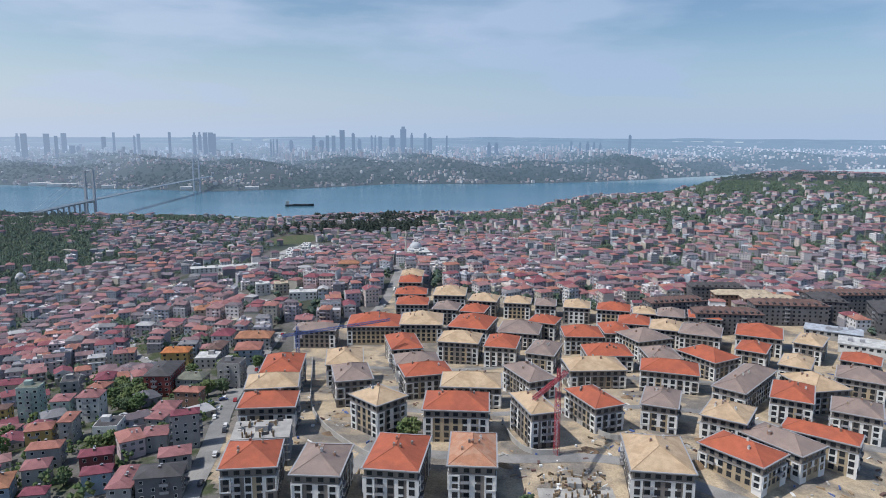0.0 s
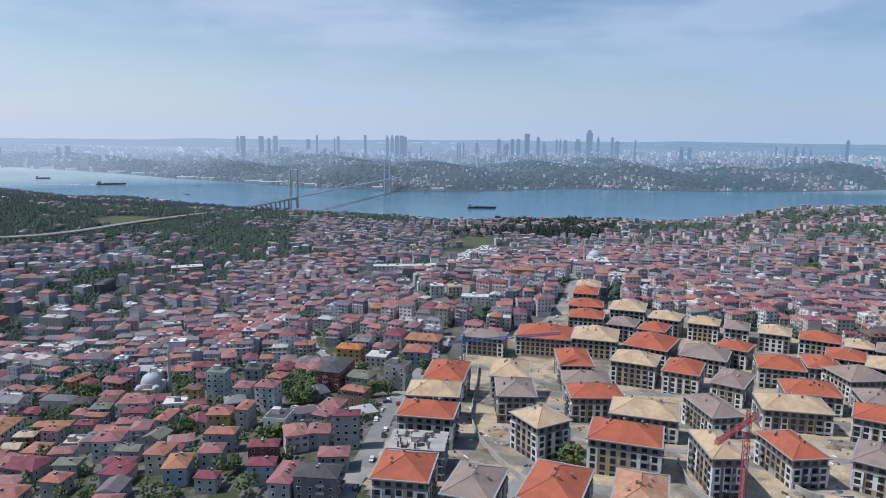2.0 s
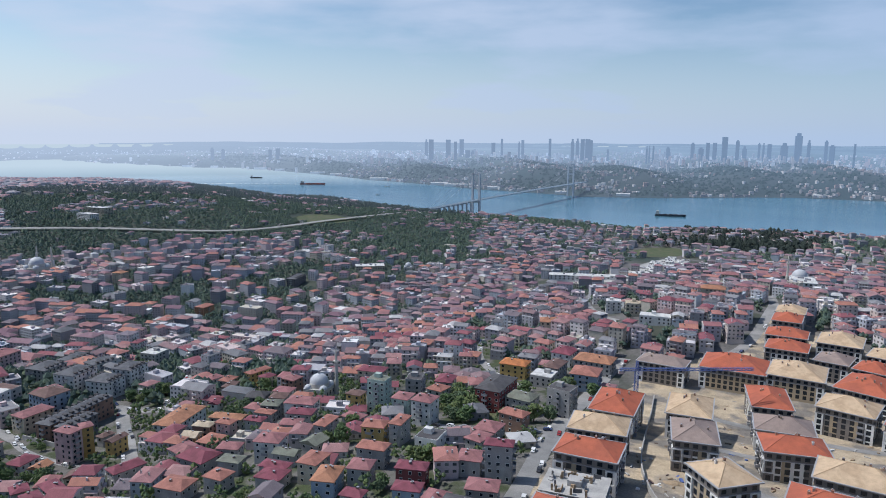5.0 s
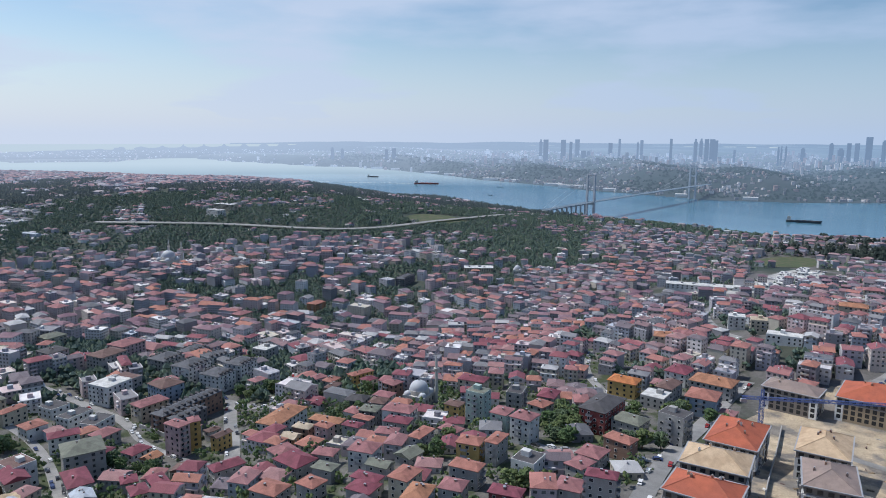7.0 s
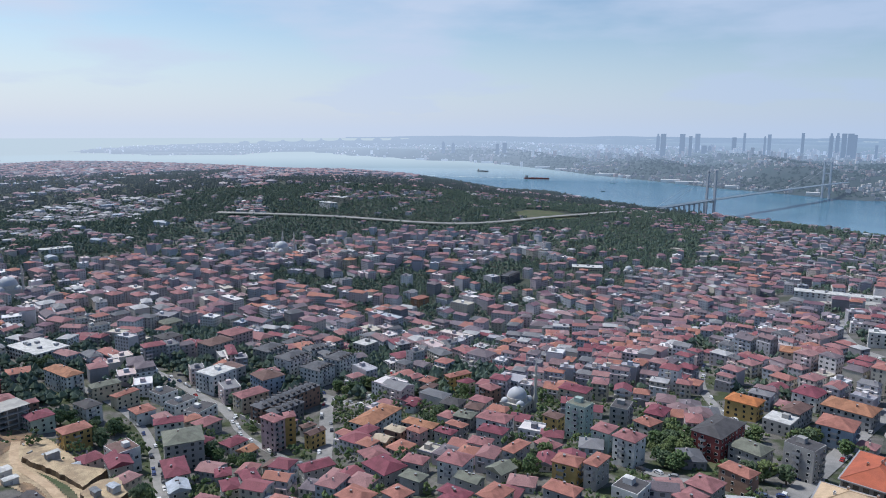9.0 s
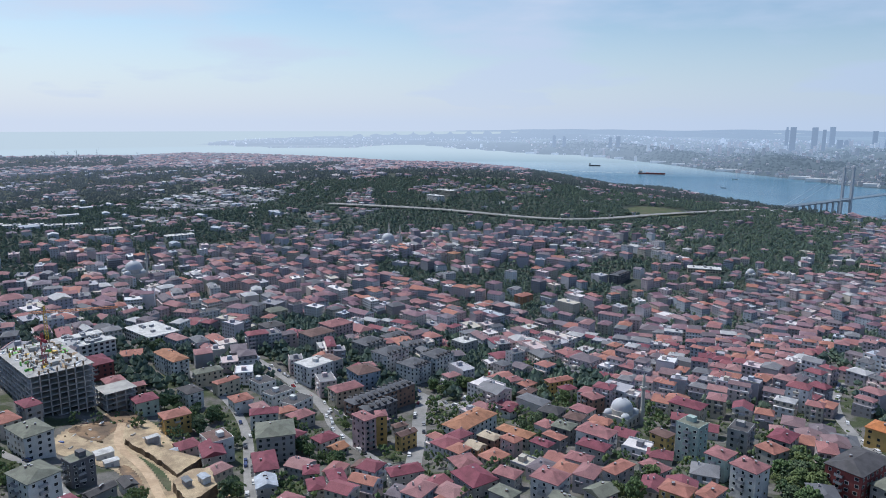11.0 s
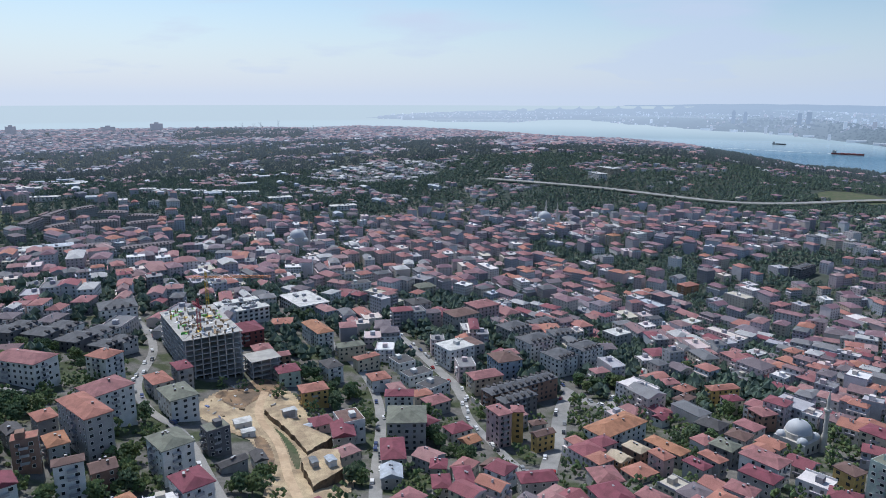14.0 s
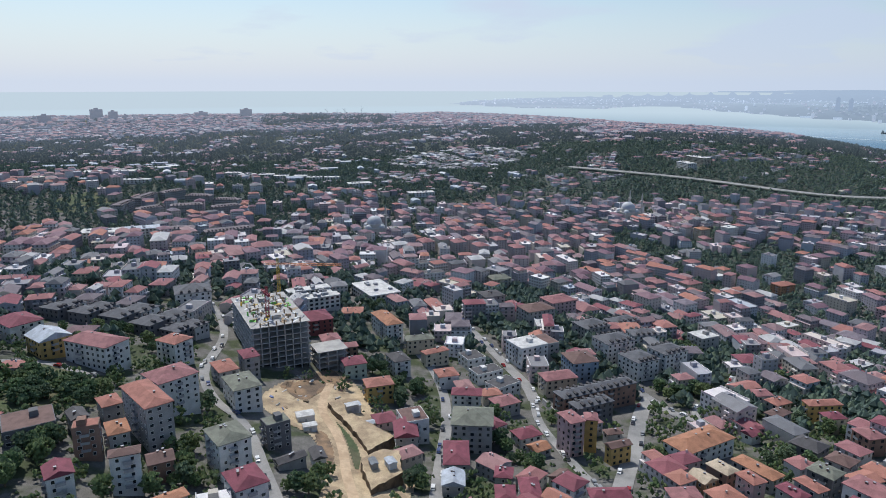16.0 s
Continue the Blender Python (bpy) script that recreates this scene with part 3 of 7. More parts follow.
GROVES = [(-1000, -400, 150, 90, 20, 0.05, 0.4), (200, 1450, 150, 140, 0, 0.25, 0.95), (450, 1950, 420, 190, -10, 0.08, 1.0), (80, 1750, 160, 90, 0, 0.2, 0.9), (-380, -72, 42, 26, 20, 0.0, 0.5), (-1600, -700, 300, 260, 0, 0.3, 0.9), (-1900, 250, 300, 180, 0, 0.3, 0.9), (-700, 1250, 170, 80, 10, 0.4, 0.8), (-640, 420, 45, 30, 30, 0.1, 0.95), (-540, 300, 30, 24, 30, 0.1, 0.95)]
WOODED = [(620, 2450, 500, 430, 0, 0.03, 1.0), (650, 1500, 420, 330, 0, 0.36, 1.0), (280, 1150, 260, 200, 0, 0.48, 0.97), (-2600, -300, 700, 500, 0, 0.5, 0.9)] + GREEN + GROVES


def wooded_belt(a, r):
    """The wide belt of woods and parks between the dense town and the coast."""
    return (a < -38) & (a > -130) & (((r > 1430) & (r < 2480)) | ((r > 1380) & (a > -61)) | ((r >= 2480) & (r < 3150) & (a < -76)) | ((r > 3450) & (r < 4300) & (a > -102) & (a < -92)))


def far_side(x, y):
    """0: near city, 1: beyond the water, 2: woodland."""
    a, r = polar(x, y)
    span = [q[0] for q in SHORES]
    middle = 0.5 * (np.interp(a, span, [q[1] for q in SHORES]) + np.interp(a, span, [q[2] for q in SHORES]))
    index = (r > middle).astype(np.int32)
    for e in WOODED:
        c, sn = math.cos(radians(e[4])), math.sin(radians(e[4]))
        u, v = (x - e[0]) * c + (y - e[1]) * sn, -(x - e[0]) * sn + (y - e[1]) * c
        if e[6] > 0.6:
            index[((u / e[2]) ** 2 + (v / e[3]) ** 2 < 1) & (index == 0)] = 2
    index[wooded_belt(a, r) & (index == 0)] = 2
    near = (((r < 560) & (a > -112) & (a < -24)) | (r < 185)) & (index == 0)
    index[near] = 3
    return index


land = new("ground", sheet("ground", bearings, rings, ground, ["earth", "far_city", "forest", "garden"], far_side))
tagged(land, "hilly city ground of worn earth, grass and paving", "ground", kind="structure")


def water_material():
    m = bpy.data.materials.new("strait_water")
    m.use_nodes = True
    n, l = m.node_tree.nodes, m.node_tree.links
    b = n["Principled BSDF"]
    b.inputs["Roughness"].default_value = 0.2
    place = n.new("ShaderNodeNewGeometry")
    waves = n.new("ShaderNodeTexNoise")
    waves.inputs["Scale"].default_value, waves.inputs["Detail"].default_value = 0.02, 6
    l.new(place.outputs["Position"], waves.inputs["Vector"])
    k = n.new("ShaderNodeBump")
    k.inputs["Strength"].default_value, k.inputs["Distance"].default_value = 0.12, 2
    l.new(waves.outputs["Fac"], k.inputs["Height"])
    l.new(k.outputs["Normal"], b.inputs["Normal"])
    # long pale streaks of current on the blue-green water
    lane = n.new("ShaderNodeMapping")
    lane.inputs["Rotation"].default_value, lane.inputs["Scale"].default_value = (0, 0, radians(18)), (0.0011, 0.006, 0.001)
    drift = n.new("ShaderNodeTexNoise")
    drift.inputs["Scale"].default_value, drift.inputs["Detail"].default_value = 1.0, 5
    l.new(place.outputs["Position"], lane.inputs["Vector"])
    l.new(lane.outputs["Vector"], drift.inputs["Vector"])
    hue = n.new("ShaderNodeValToRGB")
    hue.color_ramp.elements[0].position, hue.color_ramp.elements[0].color = 0.38, (0.06, 0.165, 0.25, 1)
    hue.color_ramp.elements[1].position, hue.color_ramp.elements[1].color = 0.68, (0.09, 0.215, 0.30, 1)
    l.new(drift.outputs["Fac"], hue.inputs["Fac"])
    # bright haze over the far open sea is painted on as emission
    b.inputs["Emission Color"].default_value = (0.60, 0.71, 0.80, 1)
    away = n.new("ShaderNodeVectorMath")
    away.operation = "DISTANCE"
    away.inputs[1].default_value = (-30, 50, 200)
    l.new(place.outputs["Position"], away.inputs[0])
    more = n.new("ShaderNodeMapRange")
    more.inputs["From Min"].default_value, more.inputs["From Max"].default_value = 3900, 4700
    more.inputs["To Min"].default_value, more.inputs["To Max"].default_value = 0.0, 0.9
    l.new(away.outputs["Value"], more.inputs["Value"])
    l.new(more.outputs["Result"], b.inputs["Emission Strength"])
    # out there gloss and own colour fade away under the painted haze
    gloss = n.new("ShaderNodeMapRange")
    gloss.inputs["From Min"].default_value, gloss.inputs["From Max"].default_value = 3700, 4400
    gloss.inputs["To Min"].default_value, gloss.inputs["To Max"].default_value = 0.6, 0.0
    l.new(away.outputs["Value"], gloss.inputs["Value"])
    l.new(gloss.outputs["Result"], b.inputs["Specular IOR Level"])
    fade = n.new("ShaderNodeMix")
    fade.data_type = "RGBA"
    fade.inputs["B"].default_value = (0.01, 0.02, 0.03, 1)
    l.new(more.outputs["Result"], fade.inputs["Factor"])
    l.new(hue.outputs["Color"], fade.inputs["A"])
    l.new(fade.outputs["Result"], b.inputs["Base Color"])
    return m


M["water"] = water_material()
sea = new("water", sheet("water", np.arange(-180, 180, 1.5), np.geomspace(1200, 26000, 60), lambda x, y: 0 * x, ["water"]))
tagged(sea, "calm blue-green water of a wide strait", "water", kind="structure")


# ---------- the new housing estate ----------
FLOOR = 3.0
for word, tone in (("red", (0.33, 0.10, 0.06)), ("tan", (0.41, 0.295, 0.185)), ("grey", (0.215, 0.165, 0.145)), ("pink", (0.34, 0.15, 0.09))):
    M["ridge_" + word] = surface("ridge_" + word, tone, 0.85, 0.6, 0.2)


WINDOW = {}


def window_mesh(w, h, rim="frame"):
    """A window: a raised frame round a dark pane set back in it."""
    key = (round(w, 1), round(h, 1), rim)
    if key not in WINDOW:
        s = Soup()
        a, b, t = w / 2, h / 2, 0.09
        s.add([(-a, -0.10, -b), (a, -0.10, -b), (a, -0.10, b), (-a, -0.10, b), (-a + t, -0.10, -b + t), (a - t, -0.10, -b + t), (a - t, -0.10, b - t), (-a + t, -0.10, b - t), (-a, 0, -b), (a, 0, -b), (a, 0, b), (-a, 0, b)],
              [(0, 1, 5, 4), (1, 2, 6, 5), (2, 3, 7, 6), (3, 0, 4, 7), (0, 8, 9, 1), (1, 9, 10, 2), (2, 10, 11, 3), (3, 11, 8, 0)], 0)
        s.add([(-a + t, -0.03, -b + t), (a - t, -0.03, -b + t), (a - t, -0.03, b - t), (-a + t, -0.03, b - t)], [(0, 1, 2, 3)], 1)
        WINDOW[key] = s.mesh("window", [rim, "glass"])
    return WINDOW[key]


def chimney_mesh():
    s = Soup()
    s.box(-0.38, -0.38, -1.2, 0.38, 0.38, 0.9, 0)
    s.box(-0.48, -0.48, 0.9, 0.48, 0.48, 1.05, 0)
    s.box(-0.25, -0.25, 1.05, 0.25, 0.25, 1.4, 1)
    return s.mesh("chimney", ["stack_tone", "gutter"])


CHIMNEY = chimney_mesh()


LOOKOUT = [(0, 0), (-30, 50), (-65, 80)]


def faces_lookout(x, y, angle):
    """Whether a wall at x, y whose outward normal has that angle looks towards the open hilltop."""
    nx, ny = math.cos(radians(angle)), math.sin(radians(angle))
    return any((px - x) * nx + (py - y) * ny > 0 for px, py in LOOKOUT)


def put_windows(ob, x, y, yaw, spots, near, rim="frame"):
    """spots: rows of (face, along, out, height, width, tall). Near walls get every window as a part, the rest one joined part."""
    rest = Soup()
    for face, u, out, z, w, h in spots:
        turn = face * 90
        c, s = math.cos(radians(turn)), math.sin(radians(turn))
        px, py = c * u + s * out, s * u - c * out
        if near and faces_lookout(x, y, yaw + turn - 90):
            part("window", window_mesh(w, h, rim), ob, at=pose(px, py, z, 0, 0, turn))
        else:
            q = turned([(-w / 2, -0.04, -h / 2), (w / 2, -0.04, -h / 2), (w / 2, -0.04, h / 2), (-w / 2, -0.04, h / 2)], px, py, z, turn)
            rest.add(q, [(0, 1, 2, 3)], 0)
    if rest.n:
        tagged(part("glazing", rest.mesh("glazing", ["glass"]), ob), kind="stuff")


def bayed(a, b, bay, out, z0, z1, mats):
    """A block whose corner bays stand a little proud: one closed wall ring."""
    ring = []
    for sx, sy in ((-1, -1), (1, -1), (1, 1), (-1, 1)):
        cx, cy, A, B = sx * a, sy * b, sx * (a + out), sy * (b + out)
        ix, iy = sx * (a - bay), sy * (b - bay)
        pts = [(cx, iy), (A, iy), (A, B), (ix, B), (ix, cy)]
        ring += pts if sx * sy > 0 else pts[::-1]
    n = len(ring)
    v = [(px, py, z0) for px, py in ring] + [(px, py, z1) for px, py in ring]
    f = [(i, (i + 1) % n, n + (i + 1) % n, n + i) for i in range(n)] + [tuple(range(n, 2 * n))]
    index = [0 if i % 5 == 4 else 1 for i in range(n)] + [0]
    return mesh_of("wall", v, f, mats, index)


def eaved(w, d, rise, rim, cover):
    """A hip roof with a flat gutter round it."""
    a, b = w / 2, d / 2
    i, j = a - rim, b - rim
    run = min(i, j)
    rx, ry = max(i - run, 0.02), max(j - run, 0.02)
    v = [(sx * p, sy * q, z) for p, q, z in ((a, b, 0), (a, b, 0.42), (i, j, 0.40)) for sx, sy in ((-1, -1), (1, -1), (1, 1), (-1, 1))]
    v += [(-rx, 0, 0.4 + rise), (rx, 0, 0.4 + rise)] if i >= j else [(0, -ry, 0.4 + rise), (0, ry, 0.4 + rise)]
    f = [(0, 3, 2, 1)] + SIDES + [(4, 5, 9, 8), (5, 6, 10, 9), (6, 7, 11, 10), (7, 4, 8, 11)]
    slopes = [(8, 9, 13, 12), (9, 10, 13), (10, 11, 12, 13), (11, 8, 12)] if i >= j else [(8, 9, 12), (9, 10, 13, 12), (10, 11, 13), (11, 8, 12, 13)]
    return mesh_of("roof", v, f + slopes, ["gutter", cover], [0] * len(f) + [1] * 4)


def estate_block(cover, x, y, w, d, yaw, h, rng):
    z = min(top(x + i, y + j) for i in (-8, 0, 8) for j in (-8, 0, 8))
    eaves = top(x, y) + h - z
    words = {"red": "bright orange-red tiled", "tan": "bare tan boarded", "grey": "grey-brown felted", "pink": "half-tiled pinkish"}[cover]
    tone = rng.choice(["wall_grey", "wall_white", "wall_sand", "wall_grey", "wall_white", "wall_grey"])
    second = "wall_white" if tone != "wall_white" else "wall_grey"
    shade = {"wall_grey": "grey", "wall_white": "white", "wall_sand": "sand-coloured"}[tone]
    ob = thing("apartment_block", x, y, z, yaw, "new %s apartment block with a %s hip roof" % (shade, words), "apartment block", "blocks of the new estate")
    a, b = w / 2 - 1.0, d / 2 - 1.0
    bay = min(3.6, a * 0.5, b * 0.5)
    part("wall", bayed(a, b, bay, 0.3, -4, eaves - FLOOR, [tone, second]), ob)
    s = Soup()
    s.box(-a, -b, eaves - FLOOR, a, b, eaves)
    part("top_storey", s.mesh("top_storey", ["wall_grey"]), ob)
    rise = min(w, d) / 2 * 0.40
    part("roof", eaved(w, d, rise, 0.55, cover), ob, at=pose(0, 0, eaves))
    course = Soup()
    for k in (1.0, ):
        zz = eaves - FLOOR * k
        for x0, y0, x1, y1 in ((-a - 0.45, -b - 0.45, a + 0.45, -b - 0.31), (-a - 0.45, b + 0.31, a + 0.45, b + 0.45), (-a - 0.45, -b - 0.31, -a - 0.31, b + 0.31), (a + 0.31, -b - 0.31, a + 0.45, b + 0.31)):
            course.box(x0, y0, zz - 0.15, x1, y1, zz + 0.15)
    part("string_course", course.mesh("string_course", ["gutter"]), ob)
    far = math.hypot(x - HUB[0], y - HUB[1])
    for k in range(rng.choice([3, 4, 5])):
        u, t = rng.uniform(-0.28, 0.28) * w, rng.uniform(-0.22, 0.22) * d
        inset = min(w / 2 - 0.7 - abs(u), d / 2 - 0.7 - abs(t)) / (min(w, d) / 2 - 0.7)
        part("chimney", CHIMNEY, ob, at=pose(u, t, eaves + 0.4 + rise * min(inset, 1)))
    floors = max(3, round(h / FLOOR))
    spots = []
    for face in range(4):
        half, off = (a, b) if face % 2 == 0 else (b, a)
        n = max(2, int(2 * half / 3.3))
        for i in range(n):
            u = (i + 0.5) * 2 * half / n - half
            for k in range(floors):
                out = off + (0.3 if abs(u) > half - bay and k < floors - 1 else 0.0)
                spots.append((face, u, out, eaves - FLOOR * (floors - k) + 1.45, 2.0, 2.2 if k < floors - 1 else 1.7))
    put_windows(ob, x, y, yaw, spots, far < 285)
    # tall panels of the second colour behind some rows of windows
    if far < 420:
        for face in range(4):
            half, off = (a, b) if face % 2 == 0 else (b, a)
            if faces_lookout(x, y, yaw + face * 90 - 90) and half - bay > 2.4:
                c, s = math.cos(radians(face * 90)), math.sin(radians(face * 90))
                for u in ((0.0,) if half - bay < 4.5 else (-(half - bay) * 0.5, (half - bay) * 0.5)):
                    q = Soup()
                    q.box(-1.5, -0.02, -FLOOR * (floors - 2) - 0.2, 1.5, 0.05, -0.2)
                    part("panel", q.mesh("panel", [rng.choice([second, second, "wall_sand"])]), ob, at=pose(c * u + s * off, s * u - c * off, eaves - FLOOR, 0, 0, face * 90))
        ridge = Soup()
        i, j = w / 2 - 0.55, d / 2 - 0.55
        run = min(i, j)
        tips = [(-(i - run), 0), (i - run, 0)] if i >= j else [(0, -(j - run)), (0, j - run)]
        lines = [((sx * i, sy * j, 0.42), (*tips[(sx > 0) if i >= j else (sy > 0)], 0.42 + rise)) for sx in (-1, 1) for sy in (-1, 1)]
        lines.append(((*tips[0], 0.42 + rise), (*tips[1], 0.42 + rise)))
        for p, q in lines:
            p, q = Vector(p), Vector(q)
            if (q - p).length > 0.2:
                n = Vector((-(q - p).y, (q - p).x, 0)).normalized() * 0.16
                up = Vector((0, 0, 0.16))
                ridge.add([p - n, p + n, q + n, q - n, p + up, q + up], [(0, 4, 5, 3), (4, 1, 2, 5)])
        part("ridge_cap", ridge.mesh("ridge_cap", ["ridge_" + cover]), ob, at=pose(0, 0, eaves))
        # white surrounds standing proud round two storeys of a corner bay
        for face in range(4):
            half, off = (a, b) if face % 2 == 0 else (b, a)
            if faces_lookout(x, y, yaw + face * 90 - 90) and rng.random() < 0.75:
                c, s = math.cos(radians(face * 90)), math.sin(radians(face * 90))
                q = Soup()
                u0, z0 = bay / 2 + 0.12, FLOOR * 2 - 0.3
                q.box(-u0, -0.3, -z0, -u0 + 0.42, 0.05, -0.2)
                q.box(u0 - 0.42, -0.3, -z0, u0, 0.05, -0.2)
                q.box(-u0 + 0.42, -0.3, -0.65, u0 - 0.42, 0.05, -0.2)
                q.box(-u0 + 0.42, -0.3, -z0, u0 - 0.42, 0.05, -z0 + 0.45)
                me = q.mesh("bay_surround", ["wall_white"])
                for u in (-half + bay / 2 - 0.15, half - bay / 2 + 0.15):
                    part("bay_surround", me, ob, at=pose(c * u + s * (off + 0.3), s * u - c * (off + 0.3), eaves - FLOOR, 0, 0, face * 90))
    # balconies stacked on one bay of the open sides
    if far < 420:
        for face in range(4):
            if faces_lookout(x, y, yaw + face * 90 - 90) and rng.random() < 0.7:
                half, off = (a, b) if face % 2 == 0 else (b, a)
                u = rng.choice([-1, 1]) * (half - bay - 1.7)
                for k in range(1, floors - 1):
                    c, s = math.cos(radians(face * 90)), math.sin(radians(face * 90))
                    part("balcony", BALCONY, ob, at=pose(c * u + s * off, s * u - c * off, eaves - FLOOR * (floors - k), 0, 0, face * 90))
    return ob


def balcony_mesh():
    s = Soup()
    s.add([(-1.5, -1.3, 0), (1.5, -1.3, 0), (1.5, 0, 0), (-1.5, 0, 0), (-1.5, -1.3, 0.2), (1.5, -1.3, 0.2), (1.5, 0, 0.2), (-1.5, 0, 0.2), (-1.5, -1.3, 1.1), (1.5, -1.3, 1.1), (1.4, -1.2, 1.1), (-1.4, -1.2, 1.1), (1.5, 0, 1.1), (-1.5, 0, 1.1)],
          [(0, 3, 2, 1), (0, 1, 5, 4), (4, 5, 6, 7), (4, 5, 9, 8), (5, 6, 12, 9), (7, 4, 8, 13), (1, 2, 6, 5), (3, 0, 4, 7)], 0)
    return s.mesh("balcony", ["gutter"])


BALCONY = balcony_mesh()
rng = random.Random(4)
RED_BLOCKS_A = [
    (-109, 214, 20.6, 22.5, 17, 15), (-125, 263, 24.8, 18.9, 16, 14), (-152, 339, 22.3, 32.2, 16, 14), (-58, 224, 20.3, 29.0, 3, 15), (-138, 468, 38.3, 32.9, 12, 13),
    (-104, 417, 20.9, 33.6, 23, 14), (-71, 331, 25.8, 19.5, 25, 14), (-41, 426, 21.2, 27.4, -2, 14), (-45, 272, 27.9, 21.6, 7, 14), (12, 294, 15.6, 25.4, 32, 12),
    (53, 364, 30.2, 21.1, -7, 12), (23, 409, 28.1, 22.8, 10, 12), (79, 402, 21.5, 28.5, 40, 12), (66, 261, 18.7, 27.1, 48, 10), (103, 329, 18.7, 25.8, -18, 13),
    (101, 284, 29.0, 13.8, -27, 12),
]
RED_BLOCKS_B = [
    (120, 457, 28.1, 28.4, -15, 12), (108, 421, 17.8, 21.7, -22, 12), (162, 409, 20.8, 17.7, -24, 12), (9, 459, 26.6, 25.3, 8, 12), (31, 467, 19.9, 26.9, 10, 12),
    (-68, 480, 29.6, 35.3, -6, 12), (-17, 489, 21.2, 20.9, -13, 12), (-122, 521, 26.4, 23.8, 9, 12), (-129, 546, 27.2, 22.4, 10, 12), (-138, 581, 21.0, 25.7, 10, 12),
    (-71, 511, 19.9, 22.8, -5, 12), (33, 520, 25.4, 21.6, -5, 12), (94, 498, 23.0, 23.3, -8, 12), (45, 486, 22.4, 23.4, -5, 12),
]
RED_BLOCKS = RED_BLOCKS_A + RED_BLOCKS_B
TAN_BLOCKS_A = [
    (-137, 293, 25.1, 20.4, 20, 14), (-79, 272, 17.7, 19.5, 55, 15), (-124, 360, 21.5, 28.7, 18, 15), (-105, 478, 31.5, 32.1, 9, 13), (-45, 315, 29.5, 21.0, 7, 12),
    (-69, 430, 27.5, 24.4, -0, 15), (-13, 273, 12.8, 24.6, 26, 15), (14, 367, 31.3, 22.1, 14, 12), (33, 245, 22.6, 30.7, 3, 12), (67, 291, 19.0, 21.6, -23, 12),
    (121, 356, 21.1, 26.8, 21, 12), (124, 394, 16.8, 23.5, -23, 12), (146, 442, 16.8, 25.6, -26, 12), (-142, 606, 21.4, 25.5, 10, 12), (-97, 551, 27.3, 30.5, 6, 12),
    (-67, 538, 23.5, 23.4, -2, 12),
]
TAN_BLOCKS_B = [
    (-40, 535, 21.9, 20.8, -0, 12), (6, 528, 20.9, 23.6, -2, 12), (54, 510, 16.9, 20.3, -3, 12), (65, 472, 21.9, 25.4, -10, 12),
]
TAN_BLOCKS = TAN_BLOCKS_A + TAN_BLOCKS_B
GREY_BLOCKS_A = [
    (-83, 215, 17.9, 24.7, 7, 15), (-104, 312, 18.9, 24.8, 24, 15), (-174, 446, 30.1, 18.4, 9, 13), (-86, 376, 26.5, 20.9, 19, 12), (-19, 341, 16.6, 28.8, 34, 12),
    (-14, 412, 18.2, 28.2, -10, 13), (41, 300, 16.3, 23.2, -11, 12), (53, 402, 19.6, 22.8, 11, 12), (87, 349, 45.3, 16.8, 58, 12), (84, 275, 17.7, 27.1, 43, 10),
    (128, 322, 21.1, 20.5, -20, 12), (151, 379, 23.7, 22.4, -21, 12), (48, 449, 26.5, 26.0, 31, 12), (-33, 469, 29.2, 28.7, -3, 12), (-93, 514, 20.5, 23.2, 0, 12),
    (-18, 532, 17.1, 22.2, 0, 12),
]
GREY_BLOCKS_B = [
    (72, 504, 19.6, 23.7, -8, 12), (85, 459, 26.3, 25.0, -14, 12),
]
GREY_BLOCKS = GREY_BLOCKS_A + GREY_BLOCKS_B
PINK_BLOCKS = [
    (-32, 230, 17.6, 27.4, 7, 15),
]
# place, eaves length and depth, turn, eaves height
ESTATE = {"red": RED_BLOCKS, "tan": TAN_BLOCKS, "grey": GREY_BLOCKS, "pink": PINK_BLOCKS}
for cover, rows in ESTATE.items():
    for x, y, w, d, yaw, h in rows:
        estate_block(cover, x, y, w, d, yaw, h, rng)

# ---------- the wider city ----------
TAKEN = {}


def claim(x, y, r):
    TAKEN.setdefault((int(x // 20), int(y // 20)), []).append((x, y, r))


def free(x, y, r):
    i, j = int(x // 20), int(y // 20)
    for a in (i - 2, i - 1, i, i + 1, i + 2):
        for b in (j - 2, j - 1, j, j + 1, j + 2):
            for px, py, pr in TAKEN.get((a, b), ()):
                if (px - x) ** 2 + (py - y) ** 2 < (pr + r) ** 2:
                    return False
    return True


for rows in ESTATE.values():
    for x, y, w, d, yaw, h in rows:
        claim(x, y, max(w, d) / 2 + 3)

ESTATE_GROUND = [(-126, 209), (-140, 245), (-150, 275), (-162, 322), (-190, 440), (-175, 493), (-150, 540), (-158, 600), (-170, 650), (-150, 640), (-100, 570), (-4, 560), (50, 545), (127, 542), (170, 529), (230, 476), (200, 330), (140, 230), (40, 190), (-60, 185)]


def on_estate(x, y):
    c = False
    for (ax, ay), (bx, by) in zip(ESTATE_GROUND, ESTATE_GROUND[1:] + ESTATE_GROUND[:1]):
        if (ay > y) != (by > y) and x < (bx - ax) * (y - ay) / (by - ay) + ax:
            c = not c
    return c


BARE = [(-365, 62, 60, 26, 25), (-400, 40, 35, 30, 0), (-483, -78, 26, 56, -8), (-482, 897, 108, 58, 28), (-490, 1200, 72, 180, 12), (-600, 1410, 62, 90, 10), (-1435, 1208, 97, 89, -58)]


